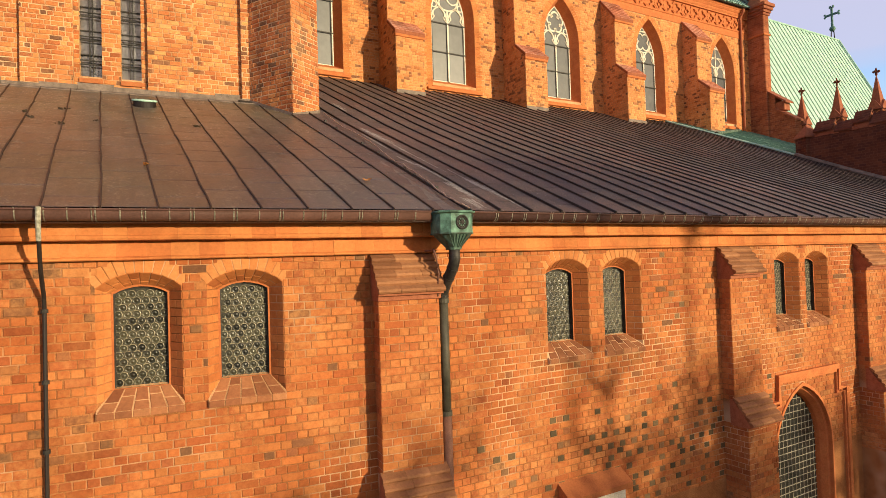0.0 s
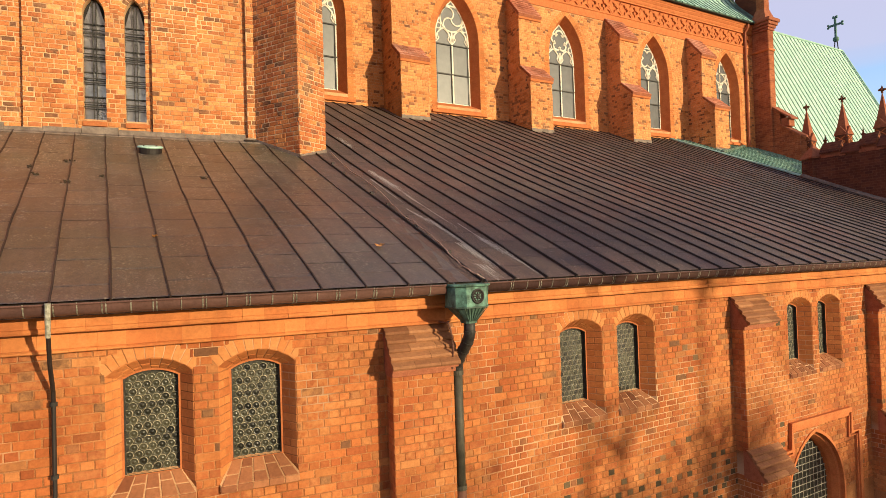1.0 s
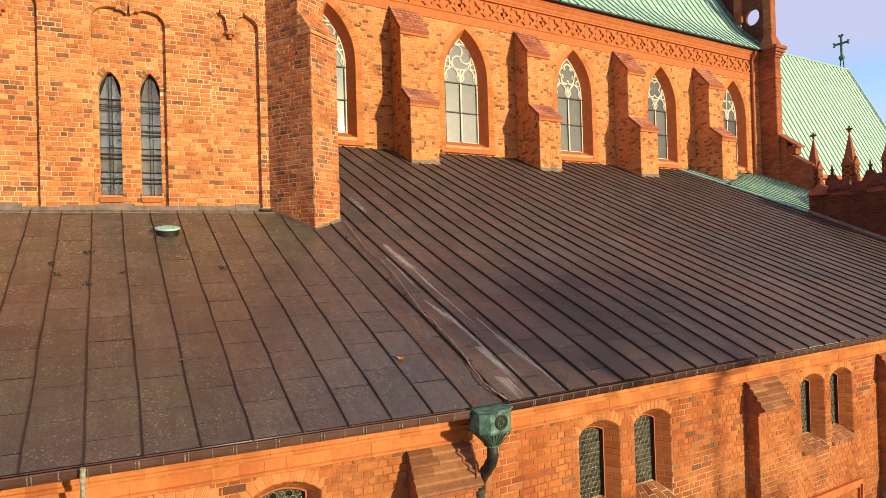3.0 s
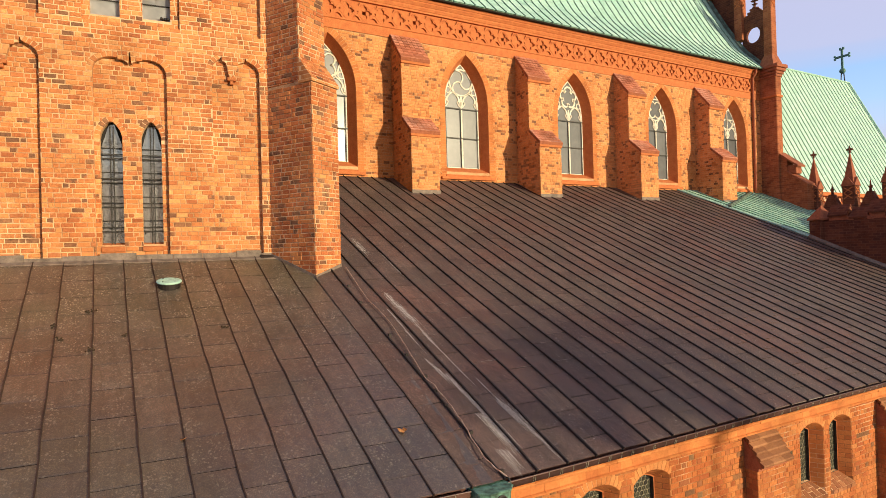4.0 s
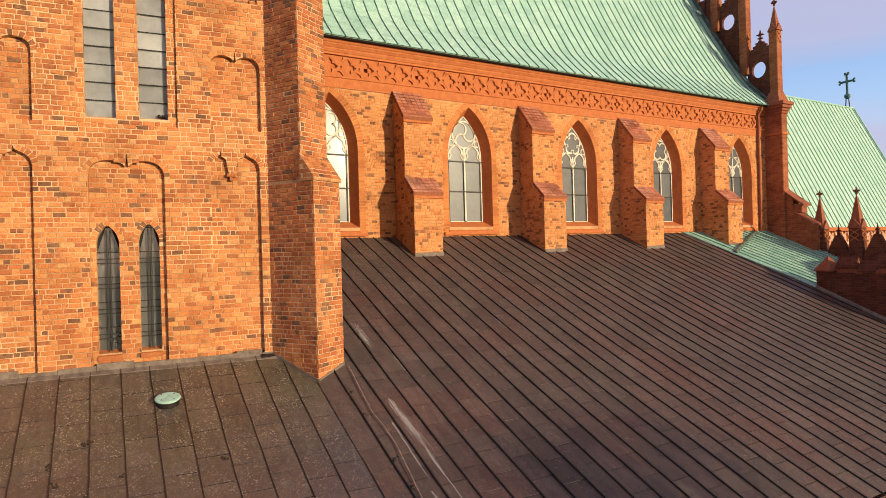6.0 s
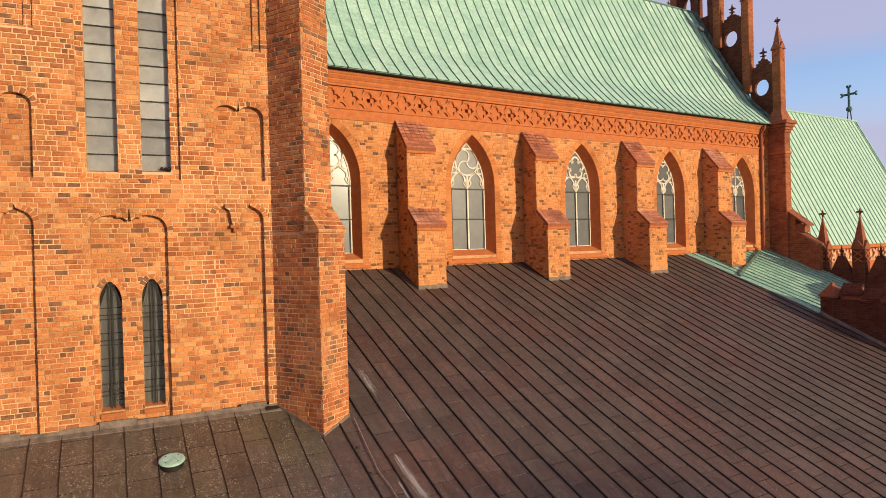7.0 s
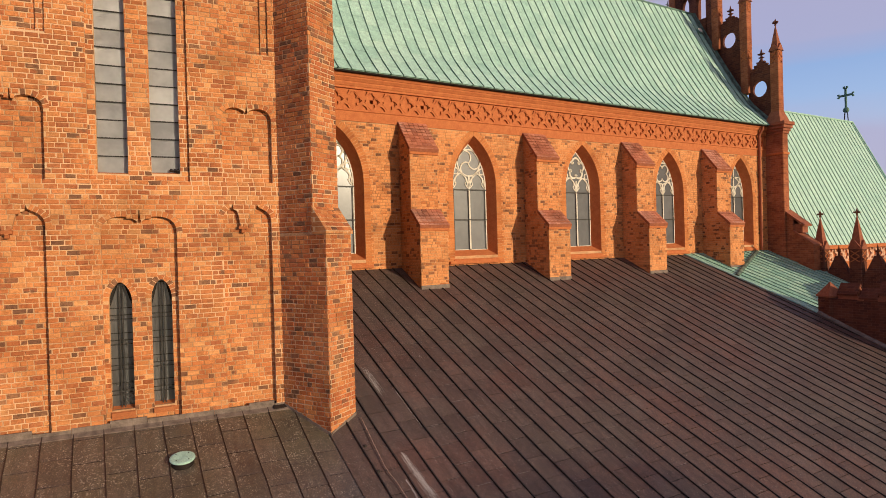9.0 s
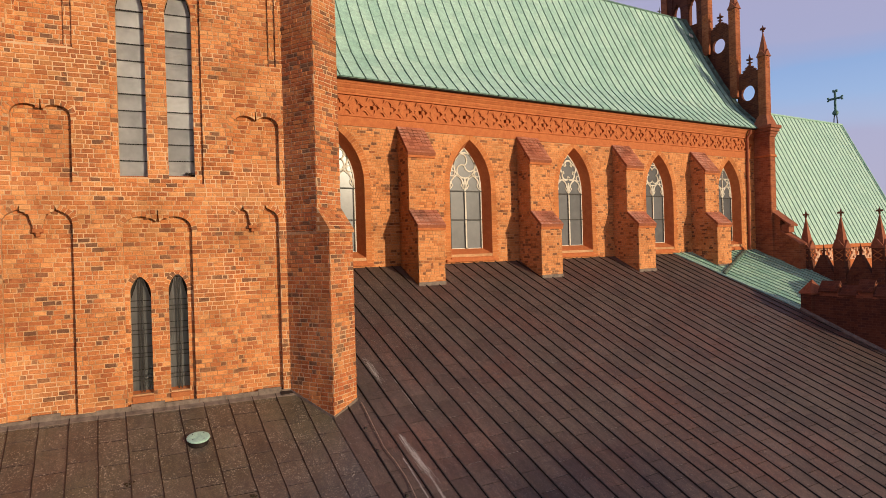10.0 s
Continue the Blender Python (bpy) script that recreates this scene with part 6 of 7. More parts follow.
bmesh.ops.translate(bm, verts=bm.verts, vec=(0, 0.02, -0.02))
part("roof_body", bm, M_GREEN, roof_nave)
bm = bmesh.new()
tube(bm, [(-1.5, 16.4, 26.87), (26.5, 16.4, 26.87)], 0.06, 8)
part("ridge_roll", bm, M_GREENSEAM, roof_nave)

bm = bmesh.new()
rings = [[bm.verts.new((x, p.x - h, p.y + h * 0.7)) for x, h in ((26.26, 0.02), (26.29, 0.045), (26.45, 0.05), (26.5, 0.12))] for p in [profile_at(k / 30) for k in range(31)]]
for a, b in zip(rings, rings[1:]):
    for k in range(3):
        bm.faces.new((a[k], a[k + 1], b[k + 1], b[k]))
part("verge_flashing", bm, M_VERGE, roof_nave, "dark stained copper flashing along the gable")

# ---- east end: gable with pinnacles ----
GX = 26.5


def pinnacle(name, label, group, x, y, z0, zs, zt, w, brick=M_RED):
    """A square brick pinnacle: shaft, gabled head, spire and cross-shaped finial."""
    ob = empty(name, label, "pinnacle", group, m=pose(x, y, 0))
    h = w / 2
    bm = bmesh.new()
    box(bm, -h, h, -h, h, z0, zs, 0.02)
    part("shaft", bm, brick, ob)
    for a in range(4):
        bm = bmesh.new()
        r = Matrix.Rotation(math.pi / 2 * a, 3, "Z")
        pts = [(-h - 0.05, zs - 0.12), (h + 0.05, zs - 0.12), (0, zs + h * 1.15)]
        lo = [bm.verts.new(r @ Vector((p[0], -h - 0.035, p[1]))) for p in pts]
        hi = [bm.verts.new(r @ Vector((p[0], 0, p[1]))) for p in pts]
        bm.faces.new(lo)
        for i in range(3):
            j = (i + 1) % 3
            bm.faces.new((lo[i], lo[j], hi[j], hi[i]))
        part("gablet", bm, M_SPIRE, ob)
    bm = bmesh.new()
    s0 = zs + 0.02
    top = bm.verts.new((0, 0, zt - 0.28))
    q = [bm.verts.new((sx * h * 0.86, sy * h * 0.86, s0)) for sx, sy in ((-1, -1), (1, -1), (1, 1), (-1, 1))]
    for i in range(4):
        bm.faces.new((q[i], q[(i + 1) % 4], top))
    bm.faces.new(q[::-1])
    part("spire", bm, M_SPIRE, ob)
    bm = bmesh.new()
    tube(bm, [(0, 0, zt - 0.36), (0, 0, zt - 0.12), (0, 0, zt)], [0.05, 0.045, 0.01], 6)
    box(bm, -0.15, 0.15, -0.045, 0.045, zt - 0.24, zt - 0.15, 0.015)
    box(bm, -0.045, 0.045, -0.15, 0.15, zt - 0.24, zt - 0.15, 0.015)
    part("finial", bm, M_SHADE_RED, ob, "dark cross-shaped brick finial")
    bm = bmesh.new()
    for a in (0, 3):
        r = Matrix.Rotation(math.pi / 2 * a, 4, "Z")
        b2 = bmesh.new()
        for k in range(4 if zs - z0 > 3.6 else 2):
            zc = zs - 0.32 - k * 0.28 if k < 2 else z0 + 2.25 - (k - 2) * 0.28
            strip(b2, [(-h * 0.7, zc - 0.13), (h * 0.7, zc + 0.13)], 0.035, -h - 0.025, -h + 0.01)
            strip(b2, [(-h * 0.7, zc + 0.13), (h * 0.7, zc - 0.13)], 0.035, -h - 0.025, -h + 0.01)
        b2.transform(r)
        me = bpy.data.meshes.new("tmp")
        b2.to_mesh(me)
        b2.free()
        bm.from_mesh(me)
        bpy.data.meshes.remove(me)
    part("lattice", bm, M_MOULD, ob)
    return ob


gable = empty("gable_east", "stepped dark red brick gable, shade in its colour, with round openings and crow steps", "gable", kind="structure")
for side in (1, -1):
    def my(y):
        return y if side == 1 else 2 * 16.4 - y
    for (ya, yb, zb, zsh, zpk, oc, ocz, r) in ((11.75, 13.15, 19.4, 22.38, 23.05, 12.52, 21.52, 0.43), (13.35, 15.0, 20.8, 25.45, 26.0, 14.23, 24.67, 0.43)):
        yc = (ya + yb) / 2
        hw = (yb - ya) / 2
        half = [(yb, zsh)]
        for k in range(4):
            # leaf hooks up the raking edge
            t = (k + 0.4) / 4.6
            y, z = yc + hw * 0.95 * (1 - t) ** 1.15, zsh + (zpk - zsh) * t
            half += [(y, z), (y + 0.1, z + 0.02), (y + 0.07, z + 0.1), (y - 0.05, z + 0.09)]
        half.append((yc + 0.05, zpk))
        outline = [(ya, zb), (yb, zb)] + half + [(2 * yc - y, z) for y, z in half[::-1]]
        bm = bmesh.new()
        hole = [(oc + r * 0.9 * math.cos(t), ocz + r * math.sin(t)) for t in [2 * math.pi * k / 24 for k in range(24)]]
        slab(bm, outline, [hole], 0.1, 0.26)
        bm.transform(Matrix.Rotation(math.pi / 2, 4, "Z"))
        bmesh.ops.translate(bm, verts=bm.verts, vec=(GX + 0.4, 0, 0))
        if side == -1:
            for v in bm.verts:
                v.co.y = my(v.co.y)
        part("gable_bay", bm, M_SHADE_RED, gable)
        bm = bmesh.new()
        tube(bm, [(GX + 0.25, my(yc), zpk - 0.1), (GX + 0.25, my(yc), zpk + 0.18), (GX + 0.25, my(yc), zpk + 0.42), (GX + 0.25, my(yc), zpk + 0.62)], [0.08, 0.05, 0.055, 0.012], 6)
        for hz, hy_, hh in ((0.12, 0.13, 0.05), (0.3, 0.17, 0.07)):
            box(bm, GX + 0.15, GX + 0.35, my(yc) - hy_, my(yc) + hy_, zpk + hz, zpk + hz + hh, 0.02)
        part("finial", bm, M_SHADE_RED, gable)
    bm = bmesh.new()
    pts = [(my(15.0), 23.0), (my(15.55), 23.0), (my(15.55), 31.0), (my(15.0), 31.0)]
    prism(bm, pts, "x", GX, GX + 0.4)
    part("gable_pier", bm, M_SHADE_RED, gable)
bm = bmesh.new()
prism(bm, [(15.5, 24.0), (17.3, 24.0), (17.3, 26.4), (15.5, 26.4)], "x", GX, GX + 0.4)
prism(bm, [(16.14, 26.4), (16.66, 26.4), (16.66, 31.0), (16.14, 31.0)], "x", GX, GX + 0.4)
part("gable_centre", bm, M_SHADE_RED, gable)
for s in (1, -1):
    bm = bmesh.new()
    head = [(15.55, 31.0), (15.55, 27.3), (15.6, 27.65), (15.7, 27.9), (15.845, 28.08), (15.99, 27.9), (16.09, 27.65), (16.14, 27.3), (16.14, 31.0)]
    prism(bm, head if s == 1 else [(32.8 - y, z) for y, z in head], "x", GX + 0.05, GX + 0.35)
    part("arch_head", bm, M_SHADE_RED, gable, "dark brick pointed arch head")
for (y, z0, zs, zt) in ((13.25, 21.4, 26.55, 28.2), (14.95, 24.3, 29.9, 31.6), (17.85, 24.3, 29.9, 31.6), (19.55, 21.4, 26.55, 28.2)):
    pinnacle("pinnacle", "slender red brick pinnacle of the east gable with pale lattice", "gable pinnacles", GX + 0.15, y, z0, zs, zt, 0.44)
pinnacle("pinnacle", "slender red brick corner pinnacle with gabled head and cross finial", "gable pinnacles", GX + 0.02, 11.52, 19.9, 23.35, 24.93, 0.44)

# corner pier under the pinnacle
pier = empty("corner_pier", "tall square brick corner pier with a moulded cap", "pier")
bm = bmesh.new()
box(bm, 26.2, 26.68, 11.1, 12.7, 11.4, 19.0, 0.03)
part("shaft", bm, M_RED, pier)
bm = bmesh.new()
box(bm, 26.15, 26.73, 11.05, 12.6, 17.78, 17.9, 0.02)
part("string_course", bm, M_MOULD, pier)
bm = bmesh.new()
for z0, z1, g in ((18.85, 18.98, 0.05), (18.98, 19.12, 0.1), (19.12, 19.28, 0.17), (19.28, 19.46, 0.24)):
    box(bm, 26.2 - g, 26.68 + g, 11.1 - g, 12.6, z0, z1, 0.02)
part("cap", bm, M_SPIRE, pier, "stepped moulded brick cap")
bm = bmesh.new()
rings = [[bm.verts.new((x0, y0, z)) for x0, y0 in ((26.5 - w, 11.52 - w * 0.9), (26.5 + w, 11.52 - w * 0.9), (26.5 + w, 11.52 + w * 0.9), (26.5 - w, 11.52 + w * 0.9))] for z, w in ((19.46, 0.46), (19.75, 0.36), (20.05, 0.25))]
for a, b in zip(rings, rings[1:]):
    for i in range(4):
        bm.faces.new((a[i], a[(i + 1) % 4], b[(i + 1) % 4], b[i]))
bm.faces.new(rings[-1])
part("sloped_base", bm, M_SPIRE, pier)

# downpipe beside the pier
np_ = empty("downpipe", "slim reddish downpipe beside the corner pier", "downpipe")
bm = bmesh.new()
tube(bm, [(25.5, NY - 0.3, 19.25), (25.5, NY - 0.28, 19.1), (25.5, NY - 0.1, 18.85), (25.5, NY - 0.1, 12.9)], 0.07, 8)
part("pipe", bm, M_ROOFTILE, np_)
for z in (18.0, 16.3, 14.6, 13.2):
    bm = bmesh.new()
    tube(bm, [(25.5, NY - 0.1, z - 0.03), (25.5, NY - 0.1, z + 0.03)], 0.085, 8)
    box(bm, 25.47, 25.53, NY - 0.06, NY + 0.01, z - 0.02, z + 0.02)
    part("clamp", bm, M_ROOFTILE, np_)

# stepped buttress wall running south from the pier
sw = empty("stepped_wall", "stepped dark red brick buttress wall with sloping copings", "wall")
bm = bmesh.new()
prism(bm, [(11.2, 11.4), (11.2, 14.8), (10.75, 14.42), (10.75, 13.75), (10.3, 13.55), (9.78, 13.08), (9.78, 11.2)], "x", 26.35, 26.95)
part("body", bm, M_RED, sw)
for pts in ([(11.22, 14.83), (11.22, 14.93), (10.2, 14.12), (10.2, 14.03)], [(10.75, 13.75), (10.75, 13.86), (9.72, 13.12), (9.72, 13.02)]):
    bm = bmesh.new()
    prism(bm, pts, "x", 26.28, 27.02)
    part("coping", bm, M_SPIRE, sw)
bm = bmesh.new()
box(bm, 26.4, 26.9, 10.32, 10.76, 13.7, 14.15, 0.02)
part("corbel_block", bm, M_SPIRE, sw)

# row of pinnacles with gablets between them
for y in (9.88, 8.2, 6.5, 4.8):
    pinnacle("pinnacle", "dark red brick roof pinnacle, shade in the shaft's colour, with spire and cross finial", "transept pinnacles", 27.2, y, 10.6, 12.95, 14.8, 0.54, M_SHADE_RED)
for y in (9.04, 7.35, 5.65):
    g = empty("gablet", "triangular brick gablet, shade in its dark colour, with a small finial", "gablet", "transept gablets", m=pose(27.2, y, 0))
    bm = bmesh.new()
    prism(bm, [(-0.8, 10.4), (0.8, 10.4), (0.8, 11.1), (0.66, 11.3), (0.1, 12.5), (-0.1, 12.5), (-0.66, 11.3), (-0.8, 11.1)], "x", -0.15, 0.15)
    part("body", bm, M_SHADE_RED, g)
    bm = bmesh.new()
    tube(bm, [(0, 0, 12.45), (0, 0, 12.75), (0, 0, 13.05)], [0.07, 0.05, 0.01], 6)
    box(bm, -0.05, 0.05, -0.1, 0.1, 12.7, 12.77, 0.02)
    part("finial", bm, M_SHADE_RED, g)

# crenellated parapet at the end of the brown roof
par = empty("parapet", "dark red brick parapet, shade in its colour, with gabled merlons at the roof's end", "parapet")
bm = bmesh.new()
prism(bm, [(6.77, 9.6), (6.77, 11.0), (3.1, 11.0), (3.1, 6.5), (3.3, 6.5)], "x", 20.97, 21.5)
part("body", bm, M_SHADE_RED, par)
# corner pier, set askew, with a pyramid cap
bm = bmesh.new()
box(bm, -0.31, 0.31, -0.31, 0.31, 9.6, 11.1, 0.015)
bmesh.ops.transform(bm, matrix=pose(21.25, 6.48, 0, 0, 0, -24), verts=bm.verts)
part("pier", bm, M_SHADE_RED, par)
bm = bmesh.new()
ring = [bm.verts.new((sx * 0.36, sy * 0.36, z)) for z in (11.04, 11.1) for sx, sy in ((-1, -1), (1, -1), (1, 1), (-1, 1))]
peak = bm.verts.new((0, 0, 11.66))
bm.faces.new(ring[3::-1])
for i in range(4):
    j = (i + 1) % 4
    bm.faces.new((ring[i], ring[j], ring[4 + j], ring[4 + i]))
    bm.faces.new((ring[4 + i], ring[4 + j], peak))
bmesh.ops.transform(bm, matrix=pose(21.25, 6.48, 0, 0, 0, -24), verts=bm.verts)
part("pyramid_cap", bm, M_SPIRE, par, "sloping brick pyramid cap")
# Merlons keep the sunlit red; their cap slabs take the shade-darkened one.
for k, (y, wd, base, rise) in enumerate(((5.72, 0.34, 11.25, 0.32), (4.98, 0.3, 11.12, 0.3), (4.36, 0.26, 11.3, 0.36), (3.72, 0.32, 11.15, 0.32))):
    bm = bmesh.new()
    prism(bm, [(20.99, 10.98), (21.48, 10.98), (21.48, base), (21.235, base + rise), (20.99, base)], "y", y - wd, y + wd)
    part("merlon", bm, M_SPIRE, par)
    for sx in (-1, 1):
        bm = bmesh.new()
        pk, ft = (21.235, base + rise + 0.05), (21.235 + sx * 0.31, base - 0.03)
        prism(bm, [pk, ft, (ft[0], ft[1] - 0.06), (pk[0], pk[1] - 0.075)], "y", y - wd - 0.02, y + wd + 0.02)
        part("merlon_cap", bm, M_SHADE_RED, par, "sloping brick cap slab")
    bm = bmesh.new()
    prism(bm, [(y - wd - 0.02, 10.98), (y - wd - 0.02, 11.14), (y - wd - 0.24, 11.02), (y - wd - 0.24, 10.98)], "x", 20.94, 21.53)
    part("crenel_coping", bm, M_SPIRE, par)
bm = bmesh.new()
tube(bm, [roof_point(20.88, 3.0 + 3.8 * k / 4, 0.05) for k in range(5)], 0.1, 8)
part("foot_flashing", bm, M_LEADGREY, par)

# ---- far choir with its green roof and cross ----
choir = empty("choir", "distant choir with a steep green copper roof and lit brick frieze", "building")
bm = bmesh.new()
prism(bm, [(11.35, 12.95), (15.47, 21.57), (19.6, 12.95)], "x", 27.3, 42.5)
roof_c = part("roof", bm, M_GREEN, choir, "steep pale green copper roof")
SEAM2 = bpy.data.meshes.new("seam")
d = Vector((0, 15.47 - 11.35, 21.57 - 12.95))
nn = Vector((0, -d.z, d.y)).normalized()
vv = []
for t in (0.0, 1.0):
    p = Vector((0, 11.35, 12.95)) + d * t
    for s, h in ((-0.016, -0.01), (-0.012, 0.035), (0.012, 0.035), (0.016, -0.01)):
        vv.append(p + nn * h + Vector((s, 0, 0)))
SEAM2.from_pydata([tuple(v) for v in vv], [], [(0, 1, 5, 4), (1, 2, 6, 5), (2, 3, 7, 6)])
SEAM2.materials.append(M_SEAM_C)
for k in range(33):
    ob = new("seam", SEAM2)
    ob.parent = roof_c
    ob.location = (27.55 + k * 0.46, 0, 0)
bm = bmesh.new()
tube(bm, [(27.3, 15.47, 21.59), (42.55, 15.47, 21.59)], 0.07, 8)
tube(bm, [(42.5, 11.3, 12.9), (42.5, 15.47, 21.6)], 0.07, 8)
part("ridge_roll", bm, M_GREEN, roof_c)
bm = bmesh.new()
box(bm, 27.4, 42.4, 11.55, 19.4, 0.0, 12.95)
part("wall", bm, M_MOULD, choir, "sunlit orange brick wall")
bm = bmesh.new()
box(bm, 27.4, 42.5, 11.25, 11.6, 12.75, 12.97, 0.02)
part("cornice", bm, M_MOULD, choir)
FU_PALE = FU.copy()
FU_PALE.materials[0] = stone_material("pale_pink_tracery", (0.6, 0.33, 0.2), (0.75, 0.48, 0.33), 6)
for k in range(22):
    ob = new("tracery_panel", FU_PALE)
    ob.parent = choir
    ob.location = (27.7 + k * 0.66, 11.5, 12.4)
    ob.scale = (1, 1, 1.15)

cross = empty("roof_cross", "dark verdigris metal cross on a ball above the choir ridge", "cross", m=pose(42.3, 15.75, 0))
for s in (-1, 1):
    bm = bmesh.new()
    tube(bm, [(0, s * 0.16, 21.3), (0, s * 0.08, 22.35)], 0.035, 6)
    part("strut", bm, M_IRON, cross)
bm = bmesh.new()
bmesh.ops.create_uvsphere(bm, u_segments=16, v_segments=10, radius=0.2, matrix=Matrix.Translation((0, 0, 22.5)))
part("ball", bm, M_VERD, cross, "green copper ball", True)
bm = bmesh.new()
box(bm, -0.05, 0.05, -0.07, 0.07, 22.6, 24.1, 0.015)
part("upright", bm, M_VERD, cross)
bm = bmesh.new()
box(bm, -0.045, 0.045, -0.48, 0.48, 23.47, 23.62, 0.015)
part("crossbar", bm, M_VERD, cross)
for y, z in ((0.48, 23.545), (-0.48, 23.545), (0, 24.1)):
    bm = bmesh.new()
    for s in (-1, 1):
        if z > 24:
            box(bm, -0.05, 0.05, s * 0.1 - 0.07, s * 0.1 + 0.07, 24.02, 24.2, 0.02)
        else:
            box(bm, -0.05, 0.05, y - 0.07, y + 0.07, z + s * 0.1 - 0.06, z + s * 0.1 + 0.06, 0.02)
    part("trefoil_end", bm, M_VERD, cross)

# unseen block added past the parapet to shade the roofs behind it
wing = empty("shade_wing", "unseen transept block, added to shade the roofs past the parapet", "building")
bm = bmesh.new()
prism(bm, [(25.9, 0.0), (36.0, 0.0), (36.0, 12.6), (26.3, 12.6), (25.9, 12.3)], "y", -2.0, 2.2)
part("body", bm, M_RED, wing)

bm = bmesh.new()
tube(bm, [roof_point(20.12, 9.82, 0.08), roof_point(22.5, 10.85, 0.08), roof_point(24.9, 11.85, 0.08)], 0.09, 8)
tagged(part("roof_hip_roll", bm, M_VERGE), "dark green copper hip roll on the choir aisle roof", "roof trim", kind="structure")

# ---- small things on the roofs ----
fin = empty("ridge_finial", "small dark metal cross on the nave ridge", "finial", m=pose(24.27, 16.4, 26.9))
bm = bmesh.new()
tube(bm, [(0, 0, -0.05), (0, 0, 0.04), (0, 0, 0.2), (0, 0, 0.36)], [0.05, 0.035, 0.025, 0.012], 8)
part("stem", bm, M_IRON, fin)
bm = bmesh.new()
box(bm, -0.16, 0.16, -0.02, 0.02, 0.1, 0.16, 0.01)
part("arm", bm, M_IRON, fin)
rv = empty("roof_vent", "small round pale metal vent on the green nave roof", "vent", m=pose(26.1, 15.74, 25.59, 62))
bm = bmesh.new()
tube(bm, [(0, 0, -0.05), (0, 0, 0.08), (0, 0, 0.1)], [0.2, 0.2, 0.17], 20)
part("collar", bm, M_GREENSEAM, rv)
bm = bmesh.new()
tube(bm, [(0, 0, 0.1), (0, 0, 0.125)], [0.16, 0.14], 20)
part("lid", bm, M_LIME, rv, "pale lid")
vent = empty("roof_vent", "round vent with a pale green copper lid on the brown roof", "vent", m=LEFT @ pose(-3.67, 5.23, 9.665, TILT * 0.55))
bm = bmesh.new()
tube(bm, [(0, 0, -0.15), (0, 0, 0.05)], 0.2, 24)
part("collar", bm, M_SEAM, vent)
bm = bmesh.new()
tube(bm, [(0, 0, 0.045), (0, 0, 0.06), (0, 0, 0.075), (0, 0, 0.085)], [0.215, 0.225, 0.22, 0.19], 28)
part("lid", bm, M_GREEN, vent, "pale green copper lid")
for k in range(4):
    bm = bmesh.new()
    a = math.pi / 4 + math.pi / 2 * k
    tube(bm, [(0.15 * math.cos(a), 0.15 * math.sin(a), 0.08), (0.15 * math.cos(a), 0.15 * math.sin(a), 0.095)], 0.01, 6)
    part("screw", bm, M_IRON, vent)

rod = empty("overflow_pipe", "thin rusty pipe beside the hopper bend, tied back to the cornice", "downpipe")
bm = bmesh.new()
tube(bm, [(-0.11, -0.3, 6.62), (-0.1, -0.36, 6.5), (-0.075, -0.36, 6.3), (-0.05, -0.29, 6.1), (-0.045, -0.27, 6.0)], 0.014, 8)
part("pipe", bm, M_PIPEFOOT, rod)
bm = bmesh.new()
tube(bm, [(-0.11, -0.3, 6.6), (-0.11, -0.05, 6.6)], 0.012, 8)
part("tie", bm, M_PIPEFOOT, rod)

cable = empty("lightning_cable", "copper lightning cable clipped along the roof joint", "cable")
CAB = [(0.46, 5.65), (0.38, 4.26), (0.46, 3.38), (0.37, 2.52), (0.29, 1.67), (0.34, 1.19), (0.34, 0.85), (0.29, 0.41), (0.22, -0.09), (0.29, -0.33), (0.34, -0.42)]
CLIPS = [(0.24, 4.88), (0.22, 4.2), (0.28, 2.97), (0.3, 2.34), (0.33, 1.72), (0.31, 1.34), (0.29, 0.99), (0.35, 0.4), (0.36, -0.34)]
bm = bmesh.new()
fine_pts = []
crng = random.Random(61)
for (a, b) in zip(CAB, CAB[1:]):
    for k in range(4):
        t = k / 4
        fine_pts.append(roof_point(a[0] + (b[0] - a[0]) * t + crng.uniform(-0.012, 0.012), a[1] + (b[1] - a[1]) * t, 0.05 + crng.uniform(-0.006, 0.02)))
fine_pts.append(roof_point(0.36, -0.45, 0.04))
tube(bm, fine_pts, 0.011, 6)
part("wire", bm, M_WIRE, cable)
for u, v in CLIPS:
    bm = bmesh.new()
    p = roof_point(u, v, 0.0)
    box(bm, p.x - 0.03, p.x + 0.03, p.y - 0.025, p.y + 0.025, p.z - 0.01, p.z + 0.05, 0.008)
    part("clip", bm, M_SEAM, cable)

# limewash runs beside the joint, chalky white
M_CHALK = stone_material("chalky_runs", (0.26, 0.22, 0.21), (0.55, 0.5, 0.48), 30)
V, F = [], []
srng = random.Random(62)
CHALK = ((0.88, 4.55, 0.98, 3.5, 0.055, 150), (0.97, 3.3, 0.96, 2.7, 0.02, 40), (0.96, 2.75, 1.02, 1.7, 0.008, 40), (0.66, 3.9, 0.65, 2.8, 0.01, 40),
         (0.55, 2.3, 0.72, 1.6, 0.012, 50), (0.71, 1.75, 0.8, 0.7, 0.03, 130), (0.74, 0.75, 0.84, 0.25, 0.07, 170), (1.17, 1.5, 1.2, 1.0, 0.008, 25),
         (1.2, 1.0, 1.31, 0.5, 0.06, 150), (1.3, 0.4, 1.34, 0.0, 0.02, 30), (0.5, 0.05, 0.72, -0.05, 0.03, 25), (1.25, 7.3, 1.22, 6.6, 0.07, 60), (1.6, 7.2, 1.65, 5.5, 0.006, 12), (5.17, 7.1, 5.4, 6.0, 0.006, 10))
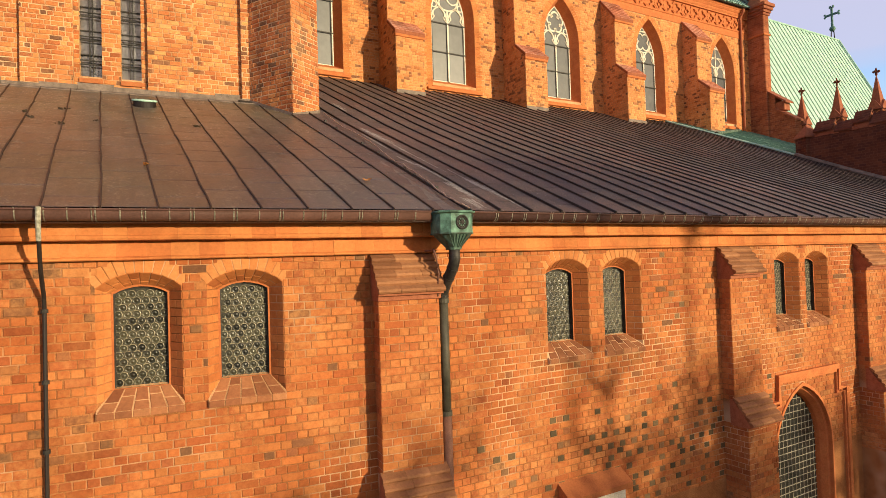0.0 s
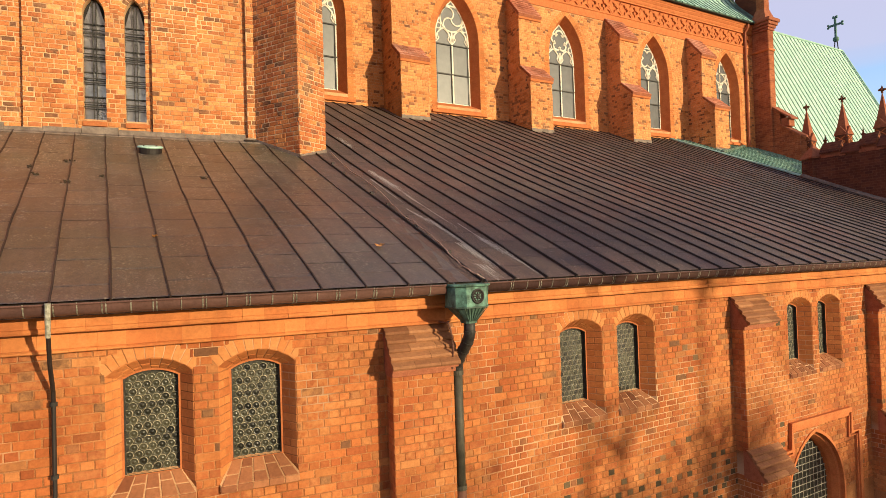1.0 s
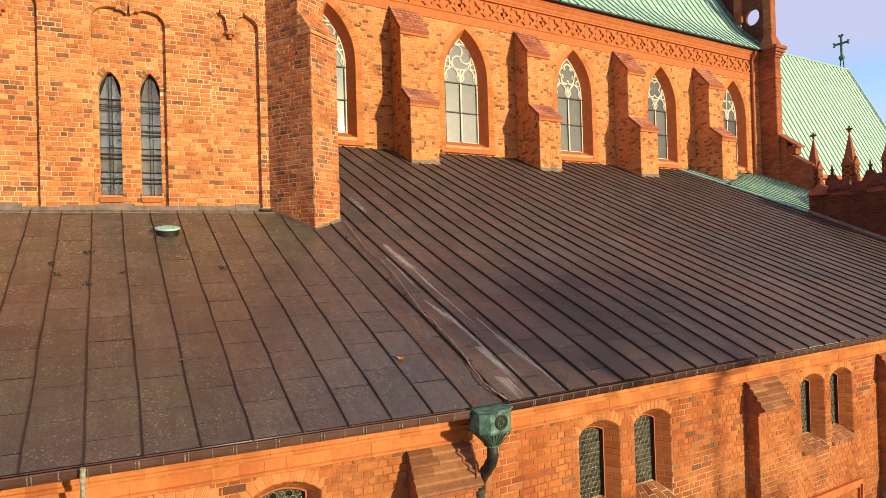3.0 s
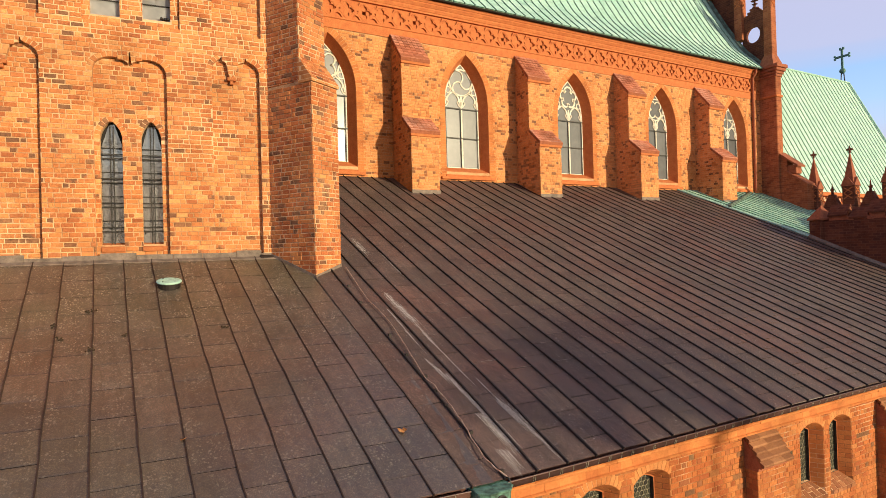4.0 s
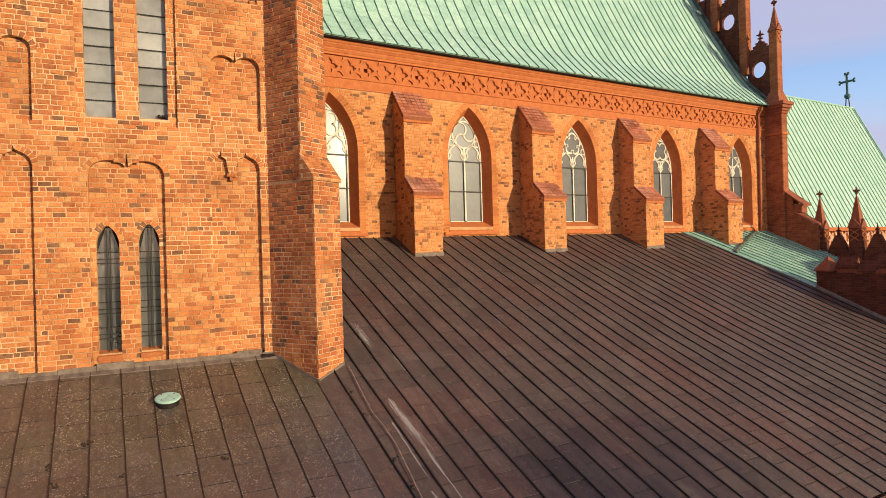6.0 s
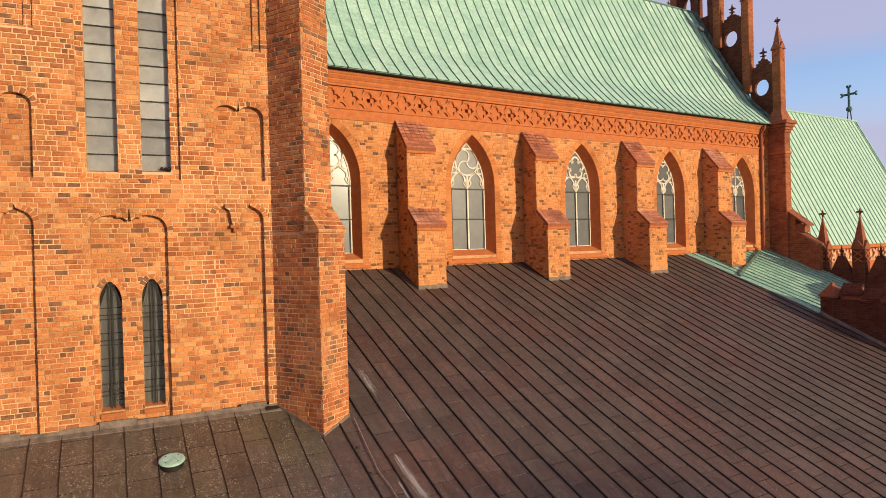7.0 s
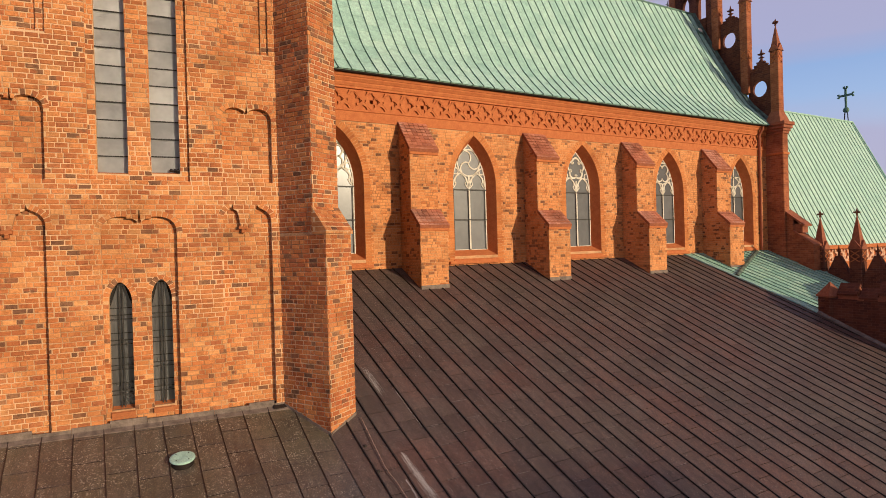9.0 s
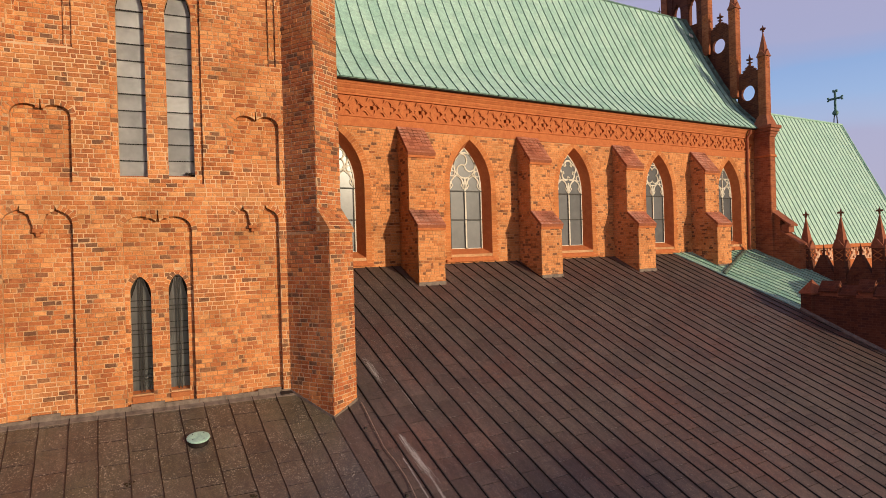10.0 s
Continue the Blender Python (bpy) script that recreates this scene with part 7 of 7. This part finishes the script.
for (u0, v0, u1, v1, wid, n) in CHALK:
    for k in range(n):
        t = srng.random()
        u = u0 + (u1 - u0) * t + srng.gauss(0, wid * 0.6)
        v = v0 + (v1 - v0) * t
        ln, w = srng.uniform(0.08, 0.55), srng.uniform(0.0012, 0.0045)
        du = srng.uniform(-0.012, 0.012) + ln * 0.05
        i = len(V)
        V += [roof_point(u - w, v, 0.016), roof_point(u + w, v, 0.016), roof_point(u + du + w * 0.3, v - ln, 0.016), roof_point(u + du - w * 0.3, v - ln, 0.016)]
        F.append((i, i + 1, i + 2, i + 3))
tagged(mesh_object("chalk_runs", V, F, M_CHALK), "chalky white runs on the copper beside the roof joint", "stain", kind="stuff")

# Pale strips paint the light that the sheet laps catch along the cross joints.
M_GLINT = stone_material("joint_glint", (0.15, 0.115, 0.105), (0.33, 0.28, 0.255), 30)
V, F = [], []
for a, b, v in JOINTS["roof_south"]:
    if 0.9 < a < 7.5 and 1.6 < v < 11.4 and srng.random() < (0.6 if a < 5 else 0.35):
        s0 = srng.uniform(0.0, 0.4)
        s1 = min(1.0, s0 + srng.uniform(0.3, 0.8))
        x0, x1 = a + (b - a) * s0, a + (b - a) * s1
        d = v + 0.45
        i = len(V)
        V += [roof_point(x0 - lean_south(x0, d), v - 0.002, 0.017), roof_point(x1 - lean_south(x1, d), v - 0.002, 0.017), roof_point(x1 - lean_south(x1, d), v + srng.uniform(0.002, 0.012), 0.017), roof_point(x0 - lean_south(x0, d), v + srng.uniform(0.002, 0.01), 0.017)]
        F.append((i, i + 1, i + 2, i + 3))
tagged(mesh_object("joint_glints", V, F, M_GLINT), "thin pale strips painting the light caught on the copper's cross joints", "stain", kind="stuff")

M_LEAF = stone_material("dry_leaf", (0.4, 0.17, 0.05), (0.55, 0.28, 0.1), 30)
M_MOSS = stone_material("dry_moss", (0.03, 0.022, 0.015), (0.07, 0.05, 0.03), 40, 0.95)
for (u, v, s, kind_) in ((-0.66, 0.63, 0.06, "leaf"), (-3.47, 1.04, 0.04, "leaf")):
    bm = bmesh.new()
    pts = [(math.cos(a) * s * (1 + 0.35 * math.sin(3 * a)), math.sin(a) * s * (0.8 + 0.3 * math.cos(5 * a))) for a in [2 * math.pi * k / 14 for k in range(14)]]
    vs = [bm.verts.new((x, y, 0.02 + 0.3 * x * x / s + 0.2 * y * y / s)) for x, y in pts]
    bm.faces.new(vs)
    bmesh.ops.solidify(bm, geom=list(bm.faces), thickness=0.003)
    ob = part("fallen_leaf", bm, M_LEAF)
    p = roof_point(u, v, 0.012)
    ob.matrix_basis = LEFT @ pose(p.x, p.y, p.z, TILT, 0, 40 * u)
    tagged(ob, "dry orange leaf lying on the copper roof", "leaf", "fallen leaves")
mrng = random.Random(63)
for (u, v) in ((-5.24, 3.64), (-4.74, 3.27), (-4.89, 4.43), (-4.31, 3.63), (-2.78, 3.66), (-5.36, 4.04)):
    bm = bmesh.new()
    for k in range(7):
        bmesh.ops.create_icosphere(bm, subdivisions=1, radius=mrng.uniform(0.012, 0.03), matrix=Matrix.LocRotScale((mrng.gauss(0, 0.035), mrng.gauss(0, 0.03), 0.012), None, (1, 1, 0.6)))
    ob = part("moss_clump", bm, M_MOSS)
    p = roof_point(u, v, 0.01)
    ob.matrix_basis = LEFT @ pose(p.x, p.y, p.z, TILT)
    tagged(ob, "small dark dry moss clump on the copper roof", "moss", "moss clumps")

# ---- unseen trees added to throw shade on the low walls and aisle roof ----
M_BARK = stone_material("bark", (0.05, 0.035, 0.025), (0.12, 0.09, 0.06), 12)
M_LEAVES = stone_material("autumn_leaves", (0.05, 0.06, 0.02), (0.12, 0.1, 0.03), 2)


def tree(x, y, height, spread, leaves, seed, low):
    rng = random.Random(seed)
    ob = empty("tree", "unseen tree with a thin autumn crown, added for the shade it throws", "tree", "park trees", m=pose(x, y, 0))
    bm = bmesh.new()
    tips = []
    tube(bm, [(0, 0, 0), (0.25, 0, height * 0.4), (-0.1, 0.05, height * 0.75), (0.1, 0, height)], [0.2, 0.1, 0.045, 0.012], 8)
    for k in range(16):
        a, z = rng.uniform(0, 6.28), rng.uniform(low, height * 0.9)
        r = spread * (1.1 - 0.8 * (z - low) / (height - low)) * rng.uniform(0.6, 1.1)
        p = [Vector((0, 0, z)), Vector((math.cos(a) * r * 0.5, math.sin(a) * r * 0.5, z + r * 0.35)), Vector((math.cos(a) * r, math.sin(a) * r, z + r * 0.6))]
        tube(bm, p, [0.07, 0.045, 0.012], 6)
        tips += [p[1], (p[1] + p[2]) / 2, p[2]]
    part("trunk", bm, M_BARK, ob)
    V, F = [], []
    for k in range(leaves):
        c = rng.choice(tips) + Vector((rng.gauss(0, 0.4), rng.gauss(0, 0.4), rng.gauss(0, 0.35)))
        q = Euler((rng.uniform(0, 6.28), rng.uniform(0, 6.28), rng.uniform(0, 6.28))).to_matrix()
        s = rng.uniform(0.05, 0.1)
        i = len(V)
        V += [c + q @ Vector(d) * s for d in ((-1, 0, 0), (0, -0.6, 0.1), (1, 0, 0), (0, 0.6, 0.1))]
        F.append((i, i + 1, i + 2, i + 3))
    mesh_object("crown", V, F, M_LEAVES, ob)


tree(16.1, -25.0, 9.5, 1.8, 3200, 71, 5.4)
tree(13.7, -25.0, 8.3, 2.4, 1900, 72, 3.4)
tree(17.0, -26.5, 8.2, 2.6, 3800, 73, 3.8)
tree(14.35, -26.0, 10.4, 1.6, 260, 74, 6.8)
tree(10.3, -26.0, 9.6, 2.5, 1500, 77, 5.0)
tree(21.5, -26.5, 8.4, 2.2, 3000, 76, 4.2)
# High crowns out of view, added to darken the lower south roof.
tree(19.0, -32.0, 15.9, 3.4, 1900, 75, 12.6)
tree(16.2, -32.0, 15.0, 2.6, 1500, 78, 13.0)

# ---- nearest bricks, one by one ----
near_bricks(wall_west, near_west, M_BRICK)
near_bricks(wall_south, near_south, M_BRICK)
near_bricks(wall_tower, near_tower, M_BRICK_T, TV)
near_bricks(wall_nave, near_nave, M_BRICK_N, NY)
